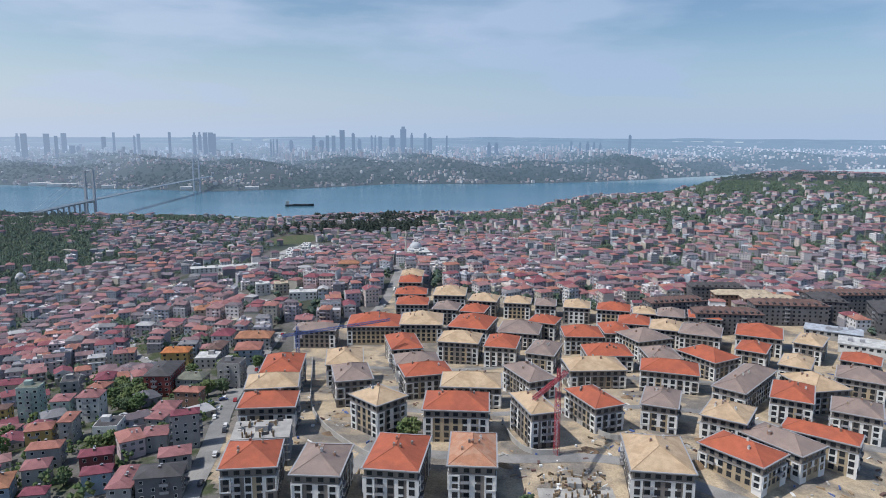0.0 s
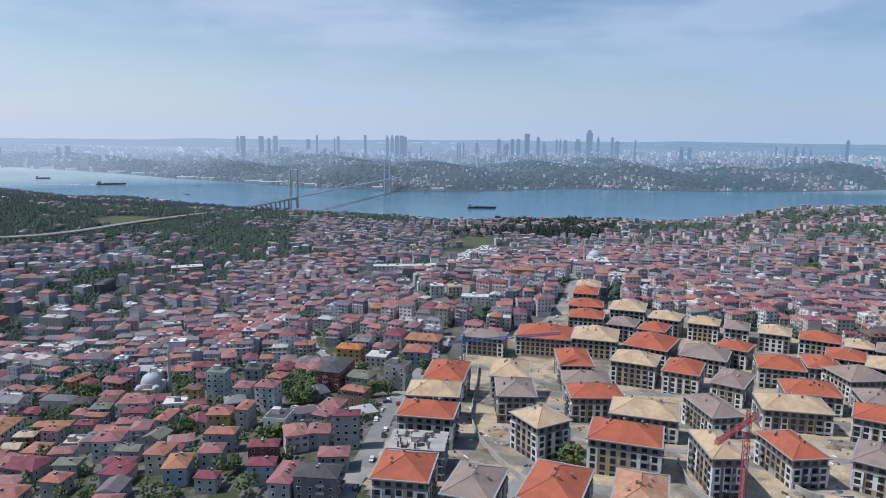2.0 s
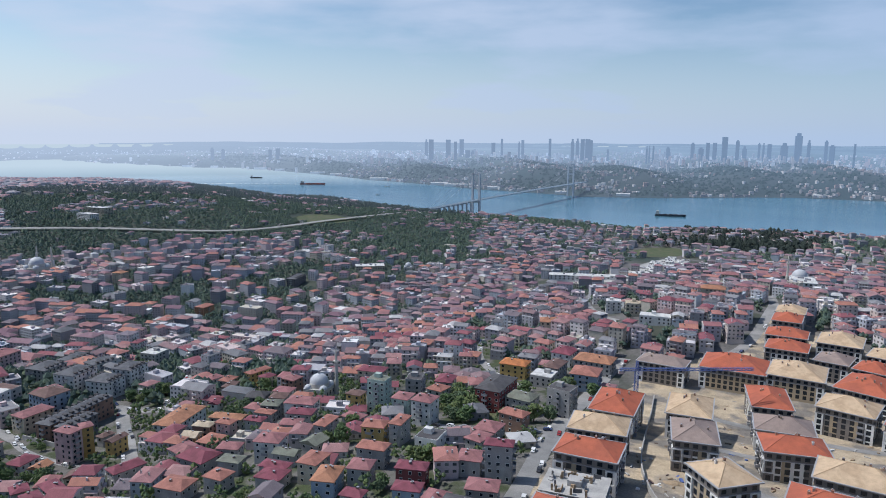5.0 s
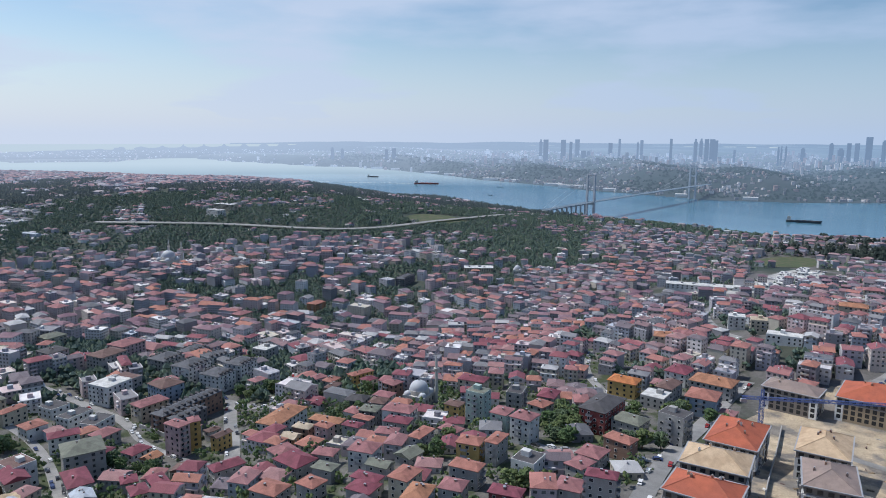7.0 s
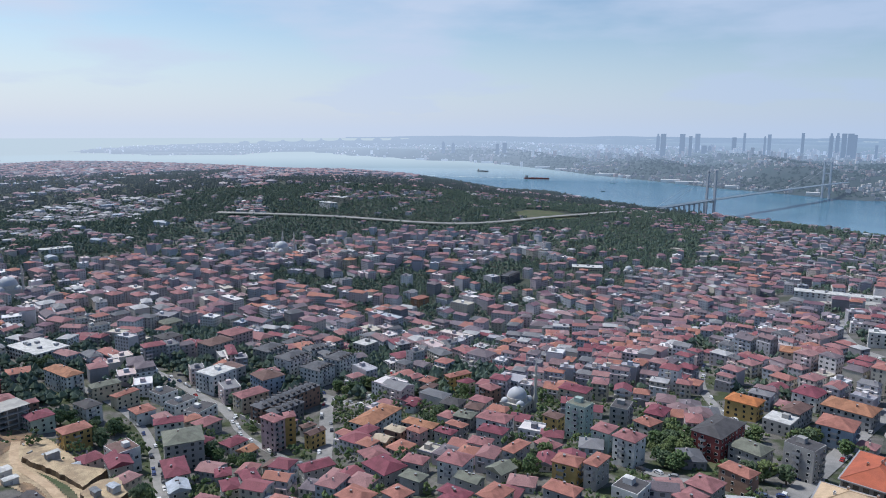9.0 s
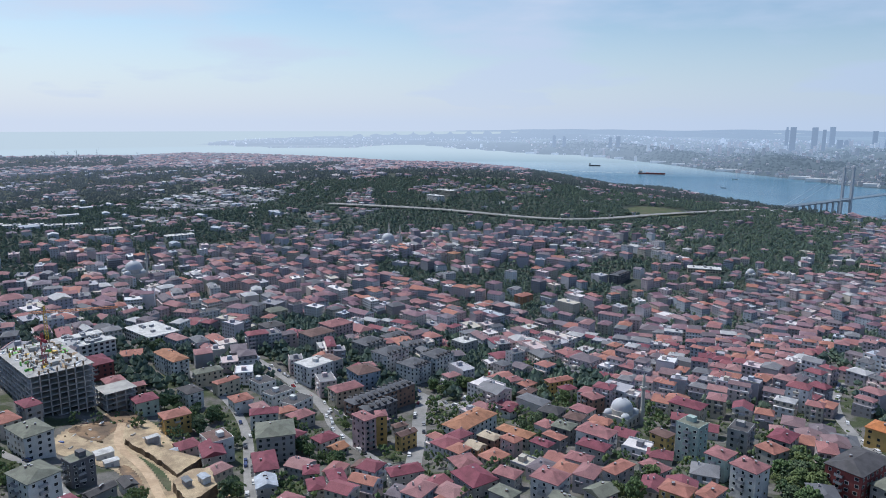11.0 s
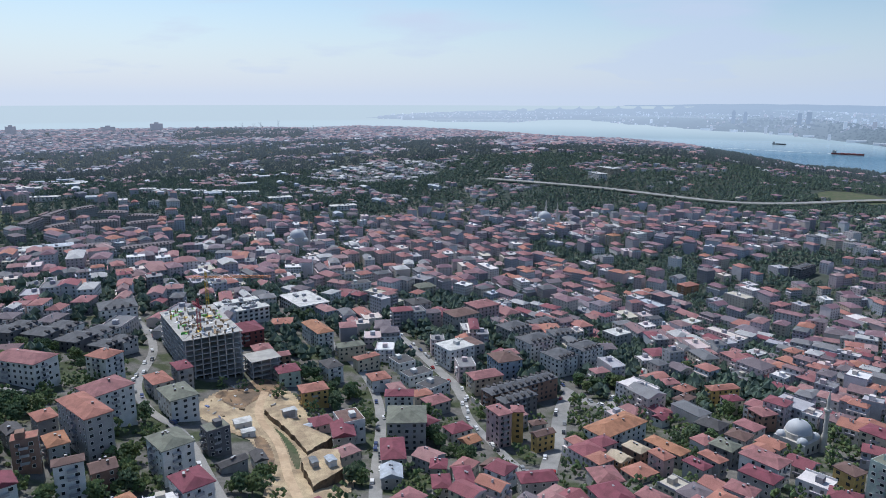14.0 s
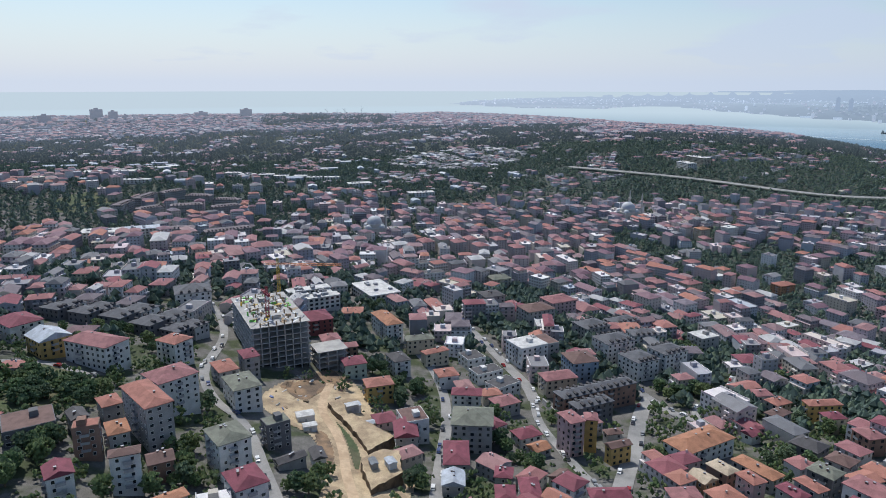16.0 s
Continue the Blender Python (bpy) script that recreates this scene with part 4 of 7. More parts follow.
def inside(x, y, e):
    c, s = math.cos(radians(e[4])), math.sin(radians(e[4]))
    u, v = (x - e[0]) * c + (y - e[1]) * s, -(x - e[0]) * s + (y - e[1]) * c
    return (u / e[2]) ** 2 + (v / e[3]) ** 2 < 1


def box_into(s, x, y, z, yaw, x0, y0, z0, x1, y1, z1, mat=0, lid=True):
    s.add(turned([(x0, y0, z0), (x1, y0, z0), (x1, y1, z0), (x0, y1, z0), (x0, y0, z1), (x1, y0, z1), (x1, y1, z1), (x0, y1, z1)], x, y, z, yaw), SIDES + ([BOX[1]] if lid else []), mat)


def house_into(s, x, y, z, w, d, yaw, h, flat, rng, detail, cover=1):
    """One house of the joined city. detail 0: walls and roof; 1: also windows; 2: also balconies, chimneys and roof clutter."""
    a, b = w / 2, d / 2
    back = 0.0
    if detail and not flat and h > 7 and rng.random() < 0.3:
        # the top storey stands back behind a terrace
        back = 1.3
        box_into(s, x, y, z, yaw, -a, -b, -5, a, b, h - 2.9)
        box_into(s, x, y, z, yaw, -a, -b + back, h - 2.9, a, b - back, h, lid=False)
    else:
        box_into(s, x, y, z, yaw, -a, -b, -5, a, b, h, [0, 0, 0, 0] + ([3 if cover == 3 else 0] if flat else []), lid=flat)
    if not flat:
        over = 0.7
        rise = min(w, d) * rng.uniform(0.15, 0.22)
        style = rng.random()
        if style < 0.2 and detail:
            v, slopes, rim = gable(max(w, d) + over, min(w, d) - 2 * back * (w > d) + over, rise, 0.2)
            if d > w:
                v = [(-q[1], q[0], q[2]) for q in v]
            s.add(turned(v, x, y, z + h, yaw), slopes + rim, [cover] * 3 + [cover] * 2 + [0, 0])
        else:
            v, slopes, rim = hip(w + over, d - 2 * back + over, rise, 0.25, rng.choice([0, 0, 0.3, 0.5]))
            s.add(turned(v, x, y, z + h, yaw), slopes + rim, [cover] * (len(slopes) + len(rim)))
        if detail > 1:
            for _ in range(rng.choice([0, 1, 1, 2])):
                u, t = rng.uniform(-0.3, 0.3) * w, rng.uniform(-0.25, 0.25) * d
                box_into(s, x, y, z + h, yaw, u - 0.3, t - 0.3, 0, u + 0.3, t + 0.3, rise + 0.9)
    else:
        for u0, v0, u1, v1 in ((-a, -b, a, -b + 0.3), (-a, b - 0.3, a, b)):
            box_into(s, x, y, z + h, yaw, u0, v0, 0, u1, v1, 0.8)
        if detail:
            u = rng.uniform(-0.2, 0.2) * w
            box_into(s, x, y, z + h, yaw, u - 1.4, -1.6, 0, u + 1.4, 1.6, 2.4)
    if detail:
        floors = max(1, int(h // 2.9))
        pitch, wide, tall = rng.choice([2.7, 3.1, 3.6]), rng.uniform(0.5, 0.85), rng.uniform(1.15, 1.55)
        pts, faces = [], []
        for face in range(4):
            toward = radians(yaw + face * 90 - 90)
            if math.cos(toward) * (HUB[0] - x) + math.sin(toward) * (HUB[1] - y) < 0:
                continue
            width, off = (w, b) if face % 2 == 0 else (d, a)
            c, sn = math.cos(face * math.pi / 2), math.sin(face * math.pi / 2)
            if rng.random() < 0.12:
                continue  # a blind party wall
            n = max(1, int(width // pitch))
            for i in range(n):
                u = (i + 0.5) * width / n - width / 2
                for k in range(floors):
                    o = off + 0.04 - (back if k == floors - 1 and face % 2 == 0 else 0)
                    lo = h - 2.9 * (floors - k) + 0.95
                    n0 = len(pts)
                    for du, dz in ((-wide, 0), (wide, 0), (wide, tall), (-wide, tall)):
                        pts.append((c * (u + du) + sn * o, sn * (u + du) - c * o, lo + dz))
                    faces.append((n0, n0 + 1, n0 + 2, n0 + 3))
            if detail > 1 and floors > 1 and rng.random() < 0.6:
                u = rng.uniform(-0.3, 0.3) * width
                half = rng.choice([1.2, 1.6, 2.2])
                for k in range(1, floors):
                    lo = h - 2.9 * (floors - k) - 0.1
                    box_into(s, x, y, z, yaw + face * 90, u - half, -off - 1.1, lo, u + half, -off, lo + 1.05)
        if pts:
            s.add(turned(pts, x, y, z, yaw), faces, 2)


def lattice(x, y):
    """Bends the plan, so that the streets wind."""
    return x + 26 * math.sin(y / 120 + 1) + 15 * math.sin(x / 97 + y / 210), y + 24 * math.sin(x / 140) + 13 * math.sin(y / 83 + 2 + x / 260)


city_rng = random.Random(11)
# roof, wall, shape, place, eaves length and depth, turn, eaves height
STREET_A = [
    ("moss", "white", "hip", -321, 29, 13.2, 16.4, 126, 16), ("maroon", "white", "hip", -295, 42, 11.9, 14.5, 124, 13), ("moss", "white", "hip", -390, 16, 13.9, 19.9, 122, 12),
    ("moss", "slate", "flat", -351, 40, 10.3, 7.9, 122, 12), ("dark", "grey", "gable", -334, 49, 12.7, 6.0, 126, 4), ("dark", "white", "gable", -340, 59, 6.0, 9.9, 112, 5),
    ("orange", "grey", "hip", -336, -6, 11.3, 27.6, 131, 19), ("rose", "white", "hip", -369, -9, 18.8, 17.0, 136, 17), ("rose", "white", "hip", -409, -59, 15.5, 28.3, 156, 13),
    ("orange", "white", "hip", -430, -29, 13.0, 14.7, 151, 13), ("metal", "yellow", "gable", -416, -86, 16.1, 18.2, 140, 10), ("maroon", "white", "hip", -439, -114, 17.8, 21.4, 143, 10),
    ("brown", "slate", "flat", -320, -43, 17.2, 16.3, 122, 7), ("dark", "grey", "gable", -331, -31, 6.7, 10.5, 130, 7), ("orange", "grey", "hip", -347, -26, 8.4, 11.7, 128, 8),
]
STREET_B = [
    ("orange", "brick", "flat", -312, -18, 8.8, 6.3, 109, 13), ("tile", "grey", "hip", -322, -12, 8.1, 12.5, 121, 9), ("brown", "white", "hip", -294, 3, 10.3, 6.0, 111, 15),
    ("brown", "brick", "gable", -307, 9, 9.4, 9.2, 117, 8), ("maroon", "white", "gable", -286, -15, 8.9, 10.3, 124, 9), ("tile", "grey", "hip", -283, 21, 10.9, 6.0, 128, 8),
    ("maroon", "grey", "hip", -431, 9, 8.9, 13.8, 120, 12), ("orange", "grey", "hip", -414, 1, 10.6, 16.3, 123, 9), ("rose", "grey", "hip", -489, 44, 12.1, 13.8, 110, 8),
    ("rose", "brick", "hip", -479, 54, 16.3, 8.6, 104, 8), ("maroon", "teal", "hip", -454, 62, 13.4, 13.2, 109, 9), ("orange", "yellow", "hip", -425, 78, 15.2, 12.1, 107, 10),
    ("brown", "white", "flat", -381, 97, 12.0, 14.0, 108, 12), ("maroon", "grey", "gable", -370, 94, 11.1, 16.0, 96, 9), ("dark", "white", "hip", -466, 87, 10.7, 15.4, 115, 10),
]
STREET_C = [
    ("moss", "cream", "hip", -503, 99, 18.5, 10.0, 103, 10), ("orange", "cream", "hip", -485, 109, 17.0, 7.4, 118, 9), ("orange", "white", "hip", -454, 115, 12.5, 12.4, 106, 8),
    ("moss", "grey", "hip", -378, 125, 19.6, 19.3, 84, 15), ("maroon", "white", "hip", -423, 125, 16.3, 9.8, 83, 10), ("maroon", "grey", "hip", -348, 116, 11.3, 19.9, 88, 9),
    ("metal", "grey", "gable", -328, 114, 9.6, 11.3, 87, 6), ("rose", "grey", "hip", -421, 145, 14.1, 11.6, 116, 7), ("maroon", "white", "hip", -382, 151, 12.6, 10.2, 114, 6),
    ("tile", "grey", "gable", -370, 155, 9.2, 8.5, 118, 4), ("rose", "pink", "hip", -373, 170, 8.3, 12.5, 111, 18), ("rose", "yellow", "hip", -376, 180, 6.6, 8.2, 81, 17),
    ("brown", "yellow", "gable", -361, 189, 11.5, 6.0, 110, 9), ("brown", "grey", "hip", -384, 193, 8.6, 6.0, 103, 6), ("graphite", "slate", "dormer", -412, 189, 23.3, 9.5, 114, 11),
]
STREET_D = [
    ("graphite", "brick", "dormer", -431, 196, 49.2, 11.2, 114, 12), ("rose", "cream", "hip", -451, 179, 20.2, 12.7, 105, 11), ("brown", "blue", "hip", -475, 197, 17.5, 18.5, 103, 14),
    ("pale", "white", "flat", -498, 168, 20.2, 18.1, 117, 14), ("dark", "white", "flat", -487, 132, 12.6, 13.4, 114, 7), ("dark", "white", "flat", -465, 139, 17.5, 10.5, 117, 7),
    ("dark", "white", "flat", -447, 147, 16.9, 11.8, 127, 7), ("graphite", "white", "dormer", -514, 228, 22.9, 18.5, 114, 15), ("graphite", "white", "dormer", -534, 254, 19.7, 14.8, 97, 15),
    ("graphite", "white", "dormer", -484, 236, 18.0, 19.4, 116, 13), ("graphite", "white", "dormer", -490, 256, 19.4, 17.1, 116, 17), ("graphite", "grey", "dormer", -555, 223, 21.5, 19.2, 115, 13),
    ("graphite", "grey", "dormer", -577, 252, 23.2, 15.5, 116, 13), ("tile", "white", "hip", -365, 227, 31.4, 14.9, 118, 9), ("cream", "tilewall", "gable", -329, 214, 8.3, 9.3, 118, 6),
]
STREET_E = [
    ("cream", "brick", "hip", -334, 224, 7.9, 11.0, 119, 8), ("orange", "pink", "hip", -320, 229, 7.3, 9.9, 111, 9), ("tile", "grey", "hip", -333, 238, 8.3, 19.5, 120, 8),
    ("moss", "slate", "hip", -326, 262, 10.2, 11.2, 123, 9), ("dark", "slate", "hip", -360, 275, 12.0, 13.4, 124, 8), ("brown", "grey", "hip", -341, 278, 10.3, 10.5, 124, 8),
    ("orange", "grey", "hip", -312, 248, 6.5, 11.2, 113, 9), ("maroon", "grey", "hip", -308, 239, 7.1, 10.8, 116, 8), ("orange", "yellow", "hip", -412, 311, 18.9, 7.8, 93, 11),
    ("maroon", "cream", "hip", -397, 308, 10.5, 8.5, 94, 9), ("rose", "brick", "hip", -369, 308, 10.4, 11.5, 101, 10), ("orange", "grey", "hip", -422, 293, 11.6, 9.2, 112, 8),
    ("rose", "white", "hip", -433, 289, 10.7, 9.3, 96, 9), ("maroon", "white", "gable", -383, 260, 7.6, 7.3, 116, 5), ("brown", "grey", "hip", -401, 282, 12.6, 8.0, 120, 9),
]
STREET_F = [
    ("maroon", "grey", "hip", -336, 135, 7.8, 8.9, 79, 6), ("maroon", "grey", "hip", -314, 133, 8.1, 10.8, 86, 7), ("maroon", "grey", "hip", -318, 143, 8.2, 16.1, 90, 7),
    ("maroon", "grey", "hip", -312, 172, 15.9, 9.1, 91, 7), ("brown", "grey", "gable", -337, 159, 8.6, 8.5, 133, 4), ("dark", "redwhite", "hip", -217, 329, 25.9, 14.7, 103, 14),
    ("dark", "grey", "flat", -183, 340, 10.7, 12.7, 97, 15), ("moss", "grey", "hip", -201, 330, 12.8, 15.4, 98, 9), ("orange", "brick", "hip", -183, 297, 8.6, 13.4, 96, 9),
    ("rose", "grey", "hip", -184, 279, 12.0, 11.2, 102, 6), ("rose", "grey", "hip", -177, 262, 10.6, 8.8, 94, 7), ("orange", "blue", "hip", -203, 401, 17.3, 17.1, 108, 11),
    ("tile", "grey", "hip", -216, 436, 18.0, 25.1, 103, 9), ("bright", "yellow", "hip", -252, 397, 13.8, 17.9, 107, 10), ("pale", "grey", "flat", -227, 392, 13.8, 13.8, 104, 7),
]
STREET_G = [
    ("brown", "grey", "hip", -230, 410, 18.4, 10.6, 100, 9), ("maroon", "white", "hip", -242, 442, 18.0, 14.6, 99, 9), ("dark", "grey", "flat", -272, 324, 12.7, 9.1, 121, 13),
    ("maroon", "grey", "hip", -264, 342, 14.1, 10.8, 114, 9), ("rose", "white", "hip", -227, 283, 11.0, 11.4, 105, 13), ("rose", "teal", "hip", -248, 289, 11.0, 9.8, 110, 11),
    ("orange", "grey", "hip", -254, 324, 11.0, 10.5, 97, 8), ("dark", "white", "flat", -190, 246, 11.1, 10.0, 108, 10), ("orange", "grey", "hip", -205, 227, 8.4, 13.1, 114, 9),
    ("orange", "yellow", "hip", -224, 246, 9.6, 11.3, 119, 10), ("orange", "grey", "hip", -215, 253, 12.4, 6.5, 110, 11), ("moss", "teal", "flat", -271, 294, 8.7, 10.8, 110, 18),
    ("maroon", "cream", "hip", -322, 337, 11.7, 18.0, 116, 12), ("brown", "yellow", "hip", -289, 293, 8.4, 9.9, 108, 9), ("orange", "grey", "hip", -256, 244, 14.1, 7.1, 109, 9),
]
STREET_H = [
    ("rose", "grey", "hip", -257, 263, 8.1, 11.5, 102, 6), ("rose", "white", "hip", -302, 265, 11.9, 17.3, 119, 11), ("maroon", "grey", "hip", -291, 256, 9.2, 14.4, 122, 8),
    ("rose", "white", "hip", -278, 240, 8.6, 11.3, 127, 8), ("rose", "white", "hip", -260, 215, 11.7, 12.8, 121, 10), ("rose", "grey", "hip", -281, 207, 8.6, 11.2, 125, 7),
    ("moss", "grey", "hip", -262, 196, 7.8, 10.9, 117, 7), ("maroon", "grey", "hip", -286, 194, 13.7, 16.7, 103, 7), ("rose", "grey", "hip", -312, 201, 12.4, 13.1, 93, 5),
    ("orange", "grey", "hip", -262, 170, 11.5, 13.7, 114, 7), ("orange", "grey", "hip", -251, 183, 9.2, 10.1, 107, 7), ("maroon", "grey", "hip", -234, 199, 7.1, 12.9, 113, 7),
    ("orange", "cream", "hip", -219, 207, 12.2, 9.7, 110, 9), ("moss", "grey", "gable", -244, 212, 7.3, 11.2, 115, 6), ("moss", "grey", "gable", -246, 229, 10.5, 9.7, 102, 5),
]
STREET_I = [
    ("maroon", "maroonwall", "hip", -178, 222, 12.6, 7.7, 29, 8), ("maroon", "blue", "hip", -168, 209, 11.0, 7.7, 29, 8), ("maroon", "grey", "hip", -153, 244, 11.4, 7.0, 29, 15),
    ("rose", "grey", "hip", -166, 243, 10.3, 10.7, 26, 7), ("rose", "grey", "hip", -147, 226, 12.3, 9.6, 29, 7), ("dark", "slate", "hip", -142, 209, 16.7, 11.5, 20, 9),
    ("rose", "grey", "hip", -155, 207, 9.2, 17.6, 18, 7), ("rose", "grey", "hip", -197, 213, 9.9, 9.6, 29, 8), ("maroon", "grey", "hip", -185, 198, 9.2, 6.9, 22, 6),
    ("tile", "blue", "hip", -203, 201, 9.9, 13.6, 31, 8), ("maroon", "grey", "hip", -229, 194, 11.8, 10.2, 23, 6),
]
NEIGHBOURS = STREET_A + STREET_B + STREET_C + STREET_D + STREET_E + STREET_F + STREET_G + STREET_H + STREET_I
HOUSE_WORDS = {"orange": "orange clay-tiled", "rose": "faded rose-red tiled", "maroon": "dark maroon sheet", "brown": "worn brown tiled", "dark": "dark grey", "moss": "grey-green weathered", "tile": "sandy orange tiled", "bright": "bright orange tiled", "mauve": "dull mauve-grey tiled", "metal": "pale blue-grey metal", "graphite": "dark graphite-grey", "zinc": "grey zinc", "pale": "pale flat", "cream": "cream-coloured"}
WALL_WORDS = {"redwhite": "red brick", "maroonwall": "maroon", "tilewall": "ochre", "slate": "dark grey", "blush": "pale pinkish"}


def neighbour(roof, wall, shape, x, y, w, d, yaw, h, rng):
    """A house or small apartment building of the old streets."""
    z = min(top(x + i, y + j) for i in (-5, 0, 5) for j in (-5, 0, 5))
    eaves = top(x, y) + h - z
    kind = "apartment building" if h > 11 else "house"
    ob = thing("apartment_building" if h > 11 else "house", x, y, z, yaw, "%s plastered %s with a %s roof" % (WALL_WORDS.get(wall, wall), kind, HOUSE_WORDS[roof]), kind, "houses of the old streets")
    over = 0.55 if shape != "flat" else 0.05
    a, b = w / 2 - over, d / 2 - over
    body = Soup()
    body.box(-a, -b, -5, a, b, eaves + (0 if shape != "flat" else 0.7))
    part("wall", body.mesh("wall", ["wall_" + wall + "_house"]), ob)
    s = Soup()
    if shape == "flat":
        s.box(-a + 0.3, -b + 0.3, eaves + 0.7, a - 0.3, b - 0.3, eaves + 0.76)
        rise = 0.4
        hut = Soup()
        hut.box(-1.5, -1.8, eaves + 0.76, 1.5, 1.8, eaves + 3.0)
        part("stair_hut", hut.mesh("stair_hut", ["wall_" + wall + "_house"]), ob, at=pose(rng.uniform(-0.15, 0.15) * w, rng.uniform(-0.15, 0.15) * d, 0))
    elif shape == "gable":
        rise = min(w, d) * 0.2
        if w >= d:
            v, slopes, rim = gable(w, d, rise)
        else:
            v, slopes, rim = gable(d, w, rise)
            v = [(-q[1], q[0], q[2]) for q in v]
        s.add([(q[0], q[1], q[2] + eaves) for q in v], slopes + rim)
    elif shape == "dormer":
        rise = min(w, d) * 0.17
        v, slopes, rim = hip(w, d, rise, 0.3)
        s.add([(q[0], q[1], q[2] + eaves) for q in v], slopes + rim)
    else:
        rise = min(w, d) * rng.uniform(0.15, 0.2)
        v, slopes, rim = hip(w, d, rise, 0.28, rng.choice([0, 0, 0.35]))
        s.add([(q[0], q[1], q[2] + eaves) for q in v], slopes + rim)
    part("roof", s.mesh("roof", ["roof_" + roof]), ob)
    if shape == "dormer":
        for sx in (-1, 1):
            for sy in (-1, 1):
                for k in range(max(1, int(w / 9))):
                    u = sx * (k + 0.5) * (w / 2 - 2) / max(1, int(w / 9))
                    t = Soup()
                    t.add([(-0.9, -1.4, 0), (0.9, -1.4, 0), (0.9, 1.6, 0), (-0.9, 1.6, 0), (-0.9, -1.4, 1.3), (0.9, -1.4, 1.3), (0, -1.4, 1.9), (0, 1.6, 1.9), (-0.9, 1.6, 1.3), (0.9, 1.6, 1.3)], [(0, 1, 5, 6, 4), (1, 2, 9, 5), (3, 0, 4, 8), (4, 6, 7, 8), (6, 5, 9, 7), (2, 3, 8, 7, 9)])
                    part("dormer", t.mesh("dormer", ["roof_dark"]), ob, at=pose(u, sy * (d / 2 - 2.2), eaves + 0.35, 0, 0, 0 if sy < 0 else 180))
    elif shape != "flat":
        for _ in range(rng.choice([1, 1, 2, 3])):
            part("chimney", STACK, ob, at=pose(rng.uniform(-0.2, 0.2) * w, rng.uniform(-0.2, 0.2) * d, eaves + rise * 0.75))
    floors = max(1, int(h // 2.9))
    spots = []
    for face in range(4):
        half, off = (a, b) if face % 2 == 0 else (b, a)
        n = max(1, int(2 * half / 3.4))
        for i in range(n):
            for k in range(floors):
                if rng.random() < 0.9:
                    spots.append((face, (i + 0.5) * 2 * half / n - half + rng.uniform(-0.2, 0.2), off, eaves - 2.9 * (floors - k) + 1.45, rng.choice([1.2, 1.2, 1.6]), 1.4))
    far = math.hypot(x - HUB[0], y - HUB[1])
    put_windows(ob, x, y, yaw, spots, far < 345, "wall_white")
    if h >= 9:
        for face in range(4):
            if faces_lookout(x, y, yaw + face * 90 - 90) and rng.random() < 0.6:
                half, off = (a, b) if face % 2 == 0 else (b, a)
                u = rng.uniform(-0.5, 0.5) * max(half - 2, 0)
                for k in range(1, floors):
                    c, sn = math.cos(radians(face * 90)), math.sin(radians(face * 90))
                    part("balcony", BALCONY, ob, at=pose(c * u + sn * off, sn * u - c * off, eaves - 2.9 * (floors - k), 0, 0, face * 90))
    claim(x, y, max(w, d) / 2)
    return ob


def stack_mesh():
    s = Soup()
    s.box(-0.35, -0.35, -1.4, 0.35, 0.35, 1.0, 0)
    s.box(-0.45, -0.45, 1.0, 0.45, 0.45, 1.12, 1)
    return s.mesh("chimney", ["wall_brick_house", "gutter"])


STACK = stack_mesh()
for row in NEIGHBOURS:
    neighbour(*row, city_rng)
CITY = [Soup() for _ in range(5)]
GROVE = Soup()
OCTA = [(0, 2, 4), (2, 1, 4), (1, 3, 4), (3, 0, 4), (2, 0, 5), (1, 2, 5), (3, 1, 5), (0, 3, 5)]


def clump(s, x, y, z, r, rng, mat=0, tall=1.0, dome=False):
    q = [rng.uniform(0.75, 1.25) for _ in range(6)]
    t = rng.uniform(0, 90)
    v = [(-r * q[0], 0, 0), (r * q[1], 0, 0), (0, -r * q[2], 0), (0, r * q[3], 0), (0, 0, r * q[4] * tall), (0, 0, -r * q[5] * tall)]
    if dome:
        # far off only the upper half of a tuft shows
        v = [(p[0], p[1], -0.45 * r) for p in v[:4]] + [(0, 0, v[4][2] * 0.62)]
        s.add(turned(v, x, y, z, t), OCTA[:4], mat)
        return
    s.add(turned(v, x, y, z, t), OCTA, mat)


def tree_into(s, x, y, z, size, rng, mat=0, bits=7):
    if bits > 12:
        # a leafy crown of many small tufts
        for _ in range(bits):
            a, q, h = rng.uniform(0, 6.28), math.sqrt(rng.random()), rng.uniform(-1, 1)
            q *= size * math.sqrt(1 - 0.75 * h * h)
            clump(s, x + q * math.cos(a), y + q * math.sin(a), z + size * (1.05 + 0.75 * h), size * rng.uniform(0.17, 0.34), rng, mat)
        return
    for _ in range(bits):
        a, q = rng.uniform(0, 6.28), size * math.sqrt(rng.random()) * 0.75
        clump(s, x + q * math.cos(a), y + q * math.sin(a), z + size * rng.uniform(0.55, 1.75) * (1.05 - 0.35 * q / size), size * rng.uniform(0.38, 0.62), rng, mat, dome=bits < 6)


VILLAS = (-2000, 190, 260, 190, 0)


